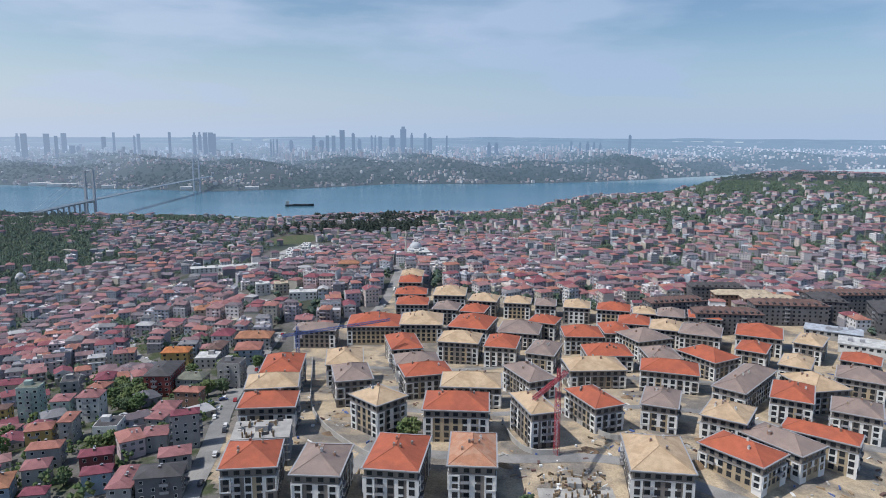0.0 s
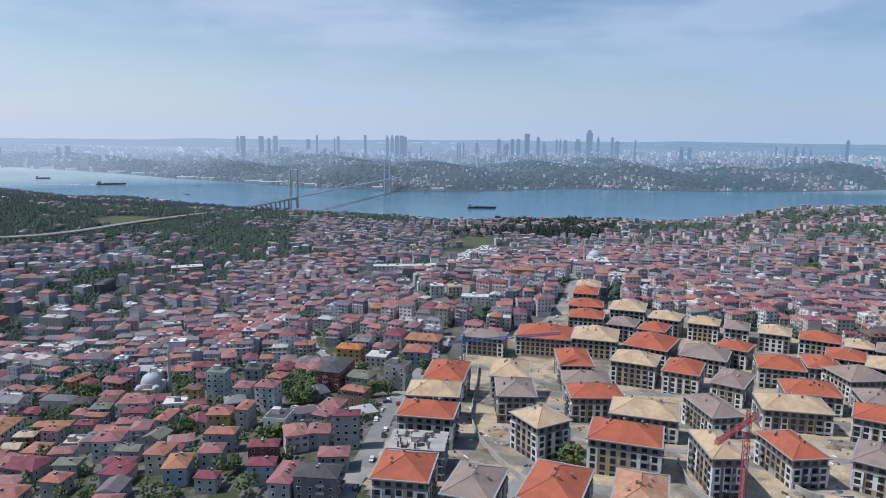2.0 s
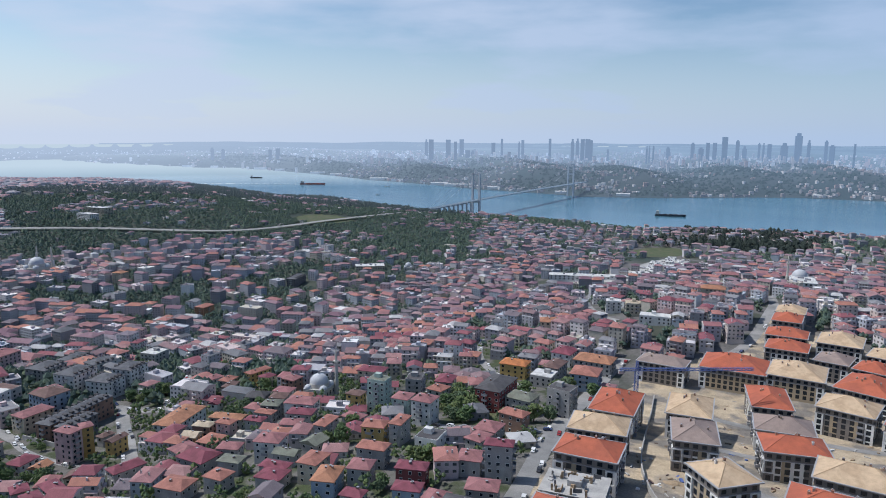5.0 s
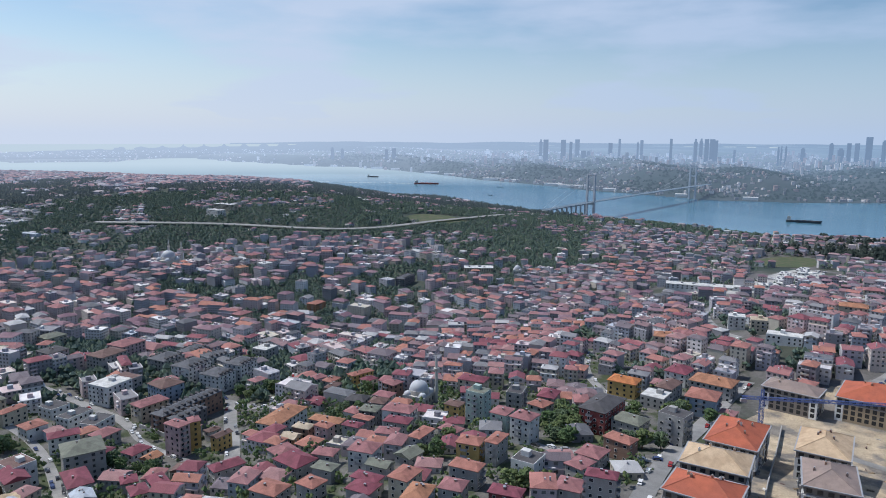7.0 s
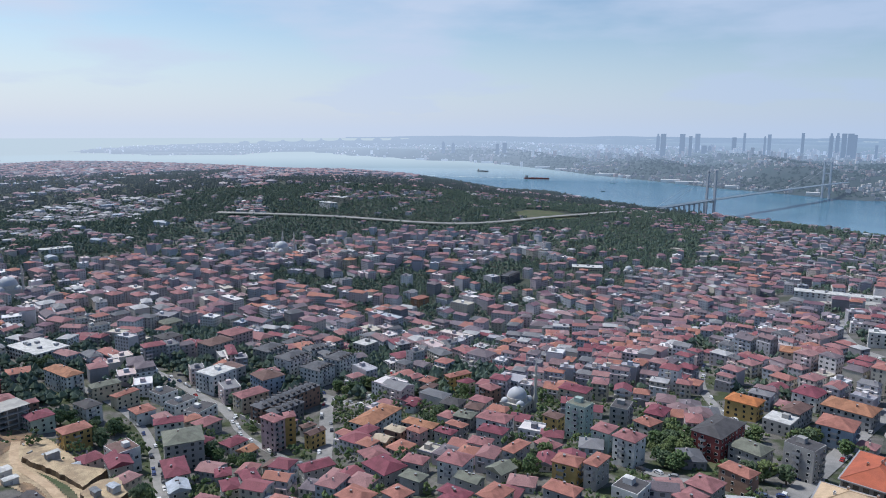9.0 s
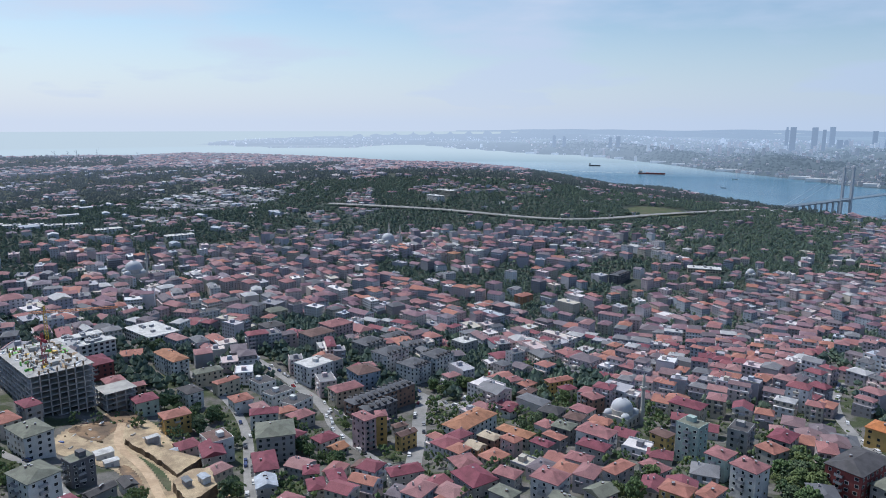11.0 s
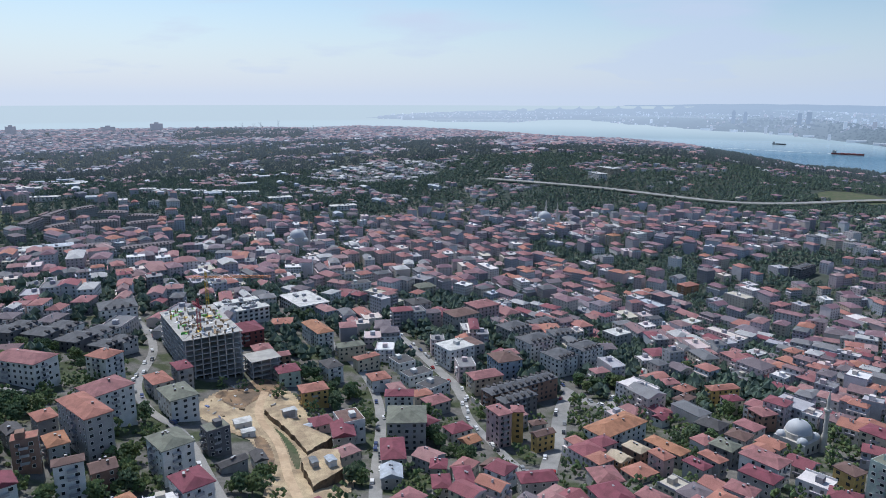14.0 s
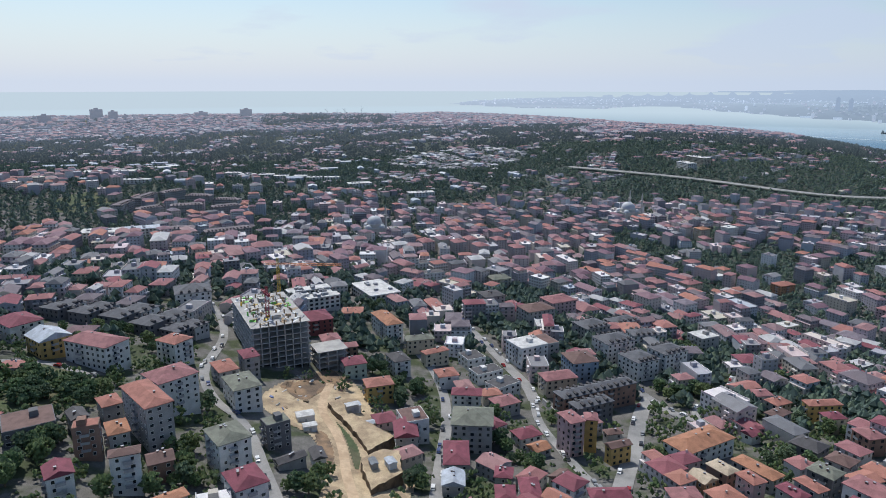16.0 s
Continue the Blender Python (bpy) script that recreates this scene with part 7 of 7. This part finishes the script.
# ---------- ships ----------
def ship(x, y, yaw, length, mat, label):
    ob = thing("cargo_ship", 0, 0, 0, 0, label, "ship", "ships on the strait")
    w = length * 0.15
    k = min(1.0, length / 100)
    ring = [(-length / 2, -w / 2), (length * 0.38, -w / 2), (length / 2, 0), (length * 0.38, w / 2), (-length / 2, w / 2)]
    deck = [7 * k, 7 * k, 10 * k, 7 * k, 7 * k]
    v = [(p[0] * 0.96, p[1] * 0.85, -2) for p in ring] + [(*p, h) for p, h in zip(ring, deck)]
    s = Soup()
    s.add(turned(v, x, y, 0, yaw), [(0, 1, 6, 5), (1, 2, 7, 6), (2, 3, 8, 7), (3, 4, 9, 8), (4, 0, 5, 9), (5, 6, 7, 8, 9)])
    part("hull", s.mesh("hull", [mat], far=True), ob)
    s = Soup()
    s.add(turned([(-length * 0.46, -w * 0.4, 6 * k), (-length * 0.36, -w * 0.4, 6 * k), (-length * 0.36, w * 0.4, 6 * k), (-length * 0.46, w * 0.4, 6 * k), (-length * 0.46, -w * 0.4, 21 * k), (-length * 0.37, -w * 0.4, 21 * k), (-length * 0.37, w * 0.4, 21 * k), (-length * 0.46, w * 0.4, 21 * k)], x, y, 0, yaw), BOX)
    part("bridge_house", s.mesh("bridge_house", ["stone"], far=True), ob)
    for i in range(4):
        u = -length * 0.22 + i * length * 0.17
        s = Soup()
        s.add(turned([(u, -w * 0.32, 6.8 * k), (u + length * 0.12, -w * 0.32, 6.8 * k), (u + length * 0.12, w * 0.32, 6.8 * k), (u, w * 0.32, 6.8 * k), (u, -w * 0.32, 9 * k), (u + length * 0.12, -w * 0.32, 9 * k), (u + length * 0.12, w * 0.32, 9 * k), (u, w * 0.32, 9 * k)], x, y, 0, yaw), BOX)
        part("hatch", s.mesh("hatch", [mat], far=True), ob)


ship(-1100, 2670, 22, 118, "hull", "long dark cargo ship on the strait")
ship(-3500, 2820, 40, 160, "hull_red", "red-brown cargo ship far down the strait")
ship(-4300, 2950, 30, 90, "hull", "small dark ship far down the strait")


ship(-3008, 2997, 30, 34, "stone", "small white ferry crossing the strait")
ship(-2628, 2554, 10, 26, "hull", "small dark boat on the strait")
ship(-513, 2510, 60, 30, "stone", "small white ferry crossing the strait")


def wake(x, y, yaw, length):
    """The foam that a ship leaves on the water."""
    c, sn = math.cos(radians(yaw)), math.sin(radians(yaw))
    v = []
    for k in range(31):
        u = k / 30
        half = (5 + 9 * u) * rng.uniform(0.6, 1.1) * (1 - 0.85 * u * u)
        px, py = x - c * length * u, y - sn * length * u
        v += [(px + sn * half, py - c * half, 2.5), (px - sn * half, py + c * half, 2.5)]
    s = Soup()
    s.add(v, [(2 * k, 2 * k + 1, 2 * k + 3, 2 * k + 2) for k in range(30)])
    tagged(new("ship_wake", s.mesh("ship_wake", ["foam"], far=True)), "white streak of foam behind a ship", "wake", kind="structure")


wake(-3560, 2770, 40, 900)


# ---------- blocks and harbour cranes on the coast ----------
def coast_block(bearing, r, w, d, crown):
    x, y = HUB[0] + r * math.sin(radians(bearing)), HUB[1] + r * math.cos(radians(bearing))
    z = float(ground(np.array([x]), np.array([y]))[0])
    ob = thing("tower_block", 0, 0, 0, 0, "hazy pale tower block on the low coast", "tower block", "blocks on the coast")
    for name, k, z0, z1 in (("body", 1.0, z - 10, crown), ("roof_plant", 0.35, crown, crown + 7)):
        s = Soup()
        a, b = w / 2 * k, d / 2 * k
        s.add(turned([(-a, -b, z0), (a, -b, z0), (a, b, z0), (-a, b, z0), (-a, -b, z1), (a, -b, z1), (a, b, z1), (-a, b, z1)], x, y, 0, -bearing + 12), BOX)
        part(name, s.mesh(name, ["plaster_edge"], far=True), ob)


for row in ((-113.7, 4300, 60, 30, 160), (-112.6, 4200, 44, 26, 150), (-111.8, 4250, 30, 24, 128), (-106.5, 4300, 70, 24, 136), (-103.2, 4300, 62, 34, 151), (-100.3, 4300, 40, 22, 126), (-97.5, 4350, 30, 20, 122), (-117, 4100, 60, 24, 140)):
    coast_block(*row)


def harbour_crane(bearing, r, tall, lean):
    x, y = HUB[0] + r * math.sin(radians(bearing)), HUB[1] + r * math.cos(radians(bearing))
    z = float(ground(np.array([x]), np.array([y]))[0])
    c, sn = math.cos(radians(-bearing)), math.sin(radians(-bearing))
    ob = thing("harbour_crane", 0, 0, 0, 0, "hazy slender quay crane on the low coast", "crane", "cranes of the far harbour")
    at = lambda u, h: Vector((x + c * u, y + sn * u, z + h))
    for name, p, q, size in (("leg", at(-5, -5), at(-1, tall * 0.6), 4.0), ("leg", at(5, -5), at(1, tall * 0.6), 4.0), ("mast", at(0, tall * 0.55), at(0, tall), 3.2), ("jib", at(0, tall * 0.6), at(lean, tall * 0.95), 2.6)):
        s = Soup()
        lattice_beam(s, p, q, size, 6)
        part(name, s.mesh(name, ["far_tower"], far=True), ob)


for row in ((-97.0, 4500, 44, -16), (-96.2, 4500, 40, 14), (-95.6, 4520, 48, -14), (-94.3, 4500, 58, 12), (-91.6, 4550, 36, 10)):
    harbour_crane(*row)


# ---------- loose building material on the sites ----------
heap = Soup()
for _ in range(1500):
    if rng.random() < 0.97:
        px, py = rng.uniform(-130, 170), rng.triangular(200, 460, 230)
    else:
        px, py = rng.uniform(-440, -390), rng.uniform(25, 60)
    if not free(px, py, 0.5):
        continue
    a, b, h = rng.uniform(0.3, 1.7), rng.uniform(0.15, 0.6), rng.uniform(0.15, 0.8)
    heap.add(turned([(-a, -b, -0.3), (a, -b, -0.3), (a, b, -0.3), (-a, b, -0.3), (-a, -b, h), (a, -b, h), (a, b, h), (-a, b, h)], px, py, top(px, py) + 0.25, rng.uniform(0, 180)), BOX, rng.choice([0, 0, 1, 1, 2, 3, 4, 5, 5]))
tagged(new("building_materials", heap.mesh("building_materials", ["timber", "concrete", "wall_white", "cut", "steel_blue", "roof_brown"])), "scattered timber, blocks and rubble on the sites", "building materials", kind="stuff")


# ---------- near trees ----------
def crown_mesh(rng, size, lumps):
    s = Soup()
    for _ in range(lumps):
        a, q = rng.uniform(0, 6.283), math.sqrt(rng.random())
        h = rng.uniform(-1, 1)
        r = size * math.sqrt(max(0.0, 1 - 0.8 * h * h)) * q
        clump(s, r * math.cos(a), r * math.sin(a), size * (1.35 + 0.75 * h), size * rng.uniform(0.13, 0.26), rng)
    return s.mesh("crown", ["leaf"])


def trunk_mesh(rng, size):
    s = Soup()
    v, f = lathe([(size * 0.10, -1.2), (size * 0.075, size * 0.5), (size * 0.05, size * 1.1), (size * 0.015, size * 1.9)], 6)
    s.add(v, f)
    for k in range(5):
        a = k * 1.257 + rng.uniform(-0.3, 0.3)
        p, q = Vector((0, 0, size * rng.uniform(0.5, 1.0))), Vector((math.cos(a) * size * 0.6, math.sin(a) * size * 0.6, size * rng.uniform(1.1, 1.6)))
        u, w = Vector((-math.sin(a), math.cos(a), 0)) * size * 0.03, Vector((0, 0, size * 0.03))
        s.add([p - u - w, p + u - w, p + u + w, p - u + w, q], [(0, 1, 4), (1, 2, 4), (2, 3, 4), (3, 0, 4)])
    return s.mesh("trunk", ["bark"])


TREES = [(crown_mesh(rng, q, 120), trunk_mesh(rng, q), q) for q in (2.3, 2.8, 3.3, 3.8, 4.3)]
THICKETS = [(-361, -64, 12), (-363, -42, 10), (-308, -31, 9), (-376, -1, 7), (-303, 13, 5), (-314, 17, 4), (-316, 49, 5), (-310, 59, 6), (-472, 65, 7), (-460, 82, 10), (-438, 94, 9), (-332, 100, 6), (-374, 136, 8), (-358, 141, 8), (-352, 150, 7), (-412, 134, 5), (-407, 163, 5), (-372, 165, 4), (-385, 206, 7), (-364, 202, 9), (-357, 211, 8), (-449, 237, 7), (-450, 252, 10), (-491, 262, 7), (-451, 269, 8), (-535, 293, 14), (-478, 320, 8), (-469, 340, 8), (-361, 265, 6), (-351, 267, 5), (-391, 309, 5)]
HEDGES = [(40, 290, 5), (-14, 222, 6), (-60, 255, 4), (22, 216, 4), (-584, 63, 9), (-484, -72, 9), (-491, -44, 6), (-226, 312, 9), (-228, 328, 8), (-225, 393, 7), (-181, 315, 9), (-224, 367, 4), (-247, 243, 8), (-257, 255, 6), (-192, 389, 4), (-346, 331, 4), (-355, 322, 4), (-403, 295, 5), (-393, 307, 5), (-353, 261, 7), (-212, 251, 4), (-286, 504, 6), (-238, 305, 9), (-212, 385, 6), (-181, 211, 6), (-185, 236, 4), (-219, 294, 12), (-231, 323, 11), (-255, 334, 8), (-16, 229, 4), (-66, 261, 4), (29, 301, 4), (-330, 60, 5), (-340, 20, 6), (-395, 95, 6)]
BUSHES = [(-460, -85, 6), (-459, -70, 6), (-447, -50, 6), (-436, -40, 5), (-462, -99, 6), (-373, -76, 9), (-351, -61, 9), (-371, -51, 7), (-314, -32, 7), (-292, -33, 7), (-289, -6, 6), (-374, 3, 5), (-308, 18, 7), (-297, 15, 6), (-330, 13, 6), (-365, 25, 5), (-398, 100, 6), (-420, 90, 7)]
trees = 0
for x, y, r in BUSHES + THICKETS + HEDGES:
    for _ in range(max(2, int(r * r / 11))):
        a, q = rng.uniform(0, 6.283), r * math.sqrt(rng.random())
        px, py = x + q * math.cos(a), y + q * math.sin(a)
        if trees > 400 or not free(px, py, 1.2):
            continue
        crown, trunk, size = rng.choice(TREES)
        ob = thing("tree", px, py, top(px, py), rng.uniform(0, 360), "leafy green broadleaf tree in a garden", "tree", "trees between the houses")
        part("crown", crown, ob)
        part("trunk", trunk, ob)
        claim(px, py, 1.6)
        trees += 1


# ---------- parked cars ----------
def car_meshes():
    s = Soup()
    prof = [(-2.1, 0.35), (2.1, 0.35), (2.15, 0.75), (1.25, 0.92), (0.65, 1.42), (-1.15, 1.45), (-1.9, 1.0), (-2.15, 0.85)]
    n = len(prof)
    v = [(x, -0.82, z) for x, z in prof] + [(x, 0.82, z) for x, z in prof]
    f = [tuple(range(n)), tuple(range(2 * n - 1, n - 1, -1))] + [(i, n + i, n + (i + 1) % n, (i + 1) % n) for i in range(n)]
    body = mesh_of("body", v, f, ["car"])
    ring = [(1.24, 0.94), (0.66, 1.40), (-1.14, 1.43), (-1.88, 1.03)]
    s.add([(x, -0.84, z) for x, z in ring] + [(x, 0.84, z) for x, z in ring], [(0, 3, 2, 1), (4, 5, 6, 7), (0, 1, 5, 4), (2, 3, 7, 6)])
    panes = s.mesh("glazing", ["glass"])
    v, f = lathe([(0.32, -0.11), (0.32, 0.11)], 10)
    v = [(p[0], p[2], p[1]) for p in v]
    return body, panes, mesh_of("wheel", v, f + [tuple(range(9, -1, -1))], ["tyre"])


BODY, PANES, WHEEL = car_meshes()
count = 0
for row, width in STREETS.values():
    for (ax, ay), (bx, by) in zip(row, row[1:]):
        gap = math.hypot(bx - ax, by - ay)
        along = rng.uniform(2, 8)
        while along < gap - 3 and count < 150:
            t = along / gap
            k = rng.choice([-1, 1])
            nx, ny = -(by - ay) / gap, (bx - ax) / gap
            px, py = ax + (bx - ax) * t + nx * k * (width / 2 - 1.2), ay + (by - ay) * t + ny * k * (width / 2 - 1.2)
            if math.hypot(px - HUB[0], py - HUB[1]) < 560:
                ob = thing("car", px, py, top(px, py) + 0.42, math.degrees(math.atan2(by - ay, bx - ax)) + rng.choice([0, 180]), "parked car at the edge of a narrow street", "car", "cars along the streets")
                part("body", BODY, ob)
                part("glazing", PANES, ob)
                for sx in (-1.3, 1.3):
                    for sy in (-0.76, 0.76):
                        part("wheel", WHEEL, ob, at=pose(sx, sy, 0.32))
                count += 1
            along += rng.choice([6, 7, 14, 22, 30])

# ---------- filling the city round all that stands ----------
plan_city()
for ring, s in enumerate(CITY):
    # the roof tiles take on more painted haze from ring to ring
    ob = new("city_houses", s.mesh("city_houses", ["plaster_far", ("clay_far", "clay_mixed", "clay_hazy")[ring], "pane_far", "slate_far"] if ring < 3 else ["plaster_edge", "clay_edge", "pane_far", "plaster_edge"], far=True))
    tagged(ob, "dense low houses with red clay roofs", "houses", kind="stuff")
sheds = Soup()
for _ in range(75):
    a, r = radians(city_rng.uniform(-116, -80)), city_rng.uniform(1250, 3400)
    x, y = HUB[0] + r * math.sin(a), HUB[1] + r * math.cos(a)
    if free(x, y, 14):
        w, d = city_rng.uniform(18, 46), city_rng.uniform(10, 17)
        v, slopes, rim = gable(w, d, 2.2, 0.3)
        yaw = city_rng.choice([20, 110]) + city_rng.uniform(-12, 12)
        sheds.add(turned([(-w / 2, -d / 2, -6), (w / 2, -d / 2, -6), (w / 2, d / 2, -6), (-w / 2, d / 2, -6), (-w / 2, -d / 2, 9), (w / 2, -d / 2, 9), (w / 2, d / 2, 9), (-w / 2, d / 2, 9)], x, y, top(x, y), yaw), SIDES, 1)
        sheds.add(turned([(p[0], p[1], p[2] + 9) for p in v], x, y, top(x, y), yaw), slopes + rim, city_rng.choice([0, 1, 1]))
ob = new("industrial_sheds", sheds.mesh("industrial_sheds", ["dome", "roof_metal"], far=True))
tagged(ob, "long pale flat works halls among far trees", "sheds", kind="stuff")
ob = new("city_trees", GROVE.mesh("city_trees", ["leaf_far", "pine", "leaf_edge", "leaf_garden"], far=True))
tagged(ob, "green garden and woodland trees among the houses", "trees", kind="stuff")


# ---------- beyond the water ----------
def far_bank():
    rng = random.Random(5)
    s = Soup()
    for _ in range(9000):
        a = rng.uniform(-87, 36)
        far = float(np.interp(a, [q[0] for q in SHORES], [q[2] for q in SHORES]))
        r = far + 40 + 5200 * rng.random() ** 1.6
        x, y = HUB[0] + r * math.sin(radians(a)), HUB[1] + r * math.cos(radians(a))
        if noise.noise(Vector((x / 520, y / 520, 3))) > -0.02 and rng.random() < 0.93 and r - far < 1900:
            continue
        if a < -56 and rng.random() < 0.65:
            continue
        w, h = rng.uniform(9, 24), rng.choice([6, 9, 9, 12, 15, 18])
        z = top(x, y)
        s.add(turned([(-w / 2, -6, -8), (w / 2, -6, -8), (w / 2, 6, -8), (-w / 2, 6, -8), (-w / 2, -6, h), (w / 2, -6, h), (w / 2, 6, h), (-w / 2, 6, h)], x, y, z, rng.uniform(0, 90)), BOX, 0)
    for _ in range(650):
        a = rng.choice([rng.uniform(-48, -22), rng.uniform(-24, 4), rng.uniform(-66, 20)])
        r = rng.uniform(5600, 8600)
        x, y = HUB[0] + r * math.sin(radians(a)), HUB[1] + r * math.cos(radians(a))
        w, h = rng.uniform(8, 15), rng.uniform(22, 58)
        s.add(turned([(-w, -6, -8), (w, -6, -8), (w, 6, -8), (-w, 6, -8), (-w, -6, h), (w, -6, h), (w, 6, h), (-w, 6, h)], x, y, top(x, y), rng.uniform(0, 90)), BOX, 0)
    ob = new("far_shore_houses", s.mesh("far_shore_houses", ["far_wall"], far=True))
    tagged(ob, "pale hazy houses along the far shore", "houses", kind="stuff")
    g = Soup()
    for _ in range(9500):
        a = rng.uniform(-60, 20)
        far = float(np.interp(a, [q[0] for q in SHORES], [q[2] for q in SHORES]))
        r = far + 90 + 2300 * rng.random()
        x, y = HUB[0] + r * math.sin(radians(a)), HUB[1] + r * math.cos(radians(a))
        if noise.noise(Vector((x / 520, y / 520, 3))) < -0.12:
            continue
        clump(g, x, y, top(x, y) + 4, rng.uniform(9, 22), rng, 0, 0.6, True)
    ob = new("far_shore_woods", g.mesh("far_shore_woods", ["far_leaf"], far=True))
    tagged(ob, "dark green wooded slopes on the far shore", "woods", kind="stuff")


far_bank()
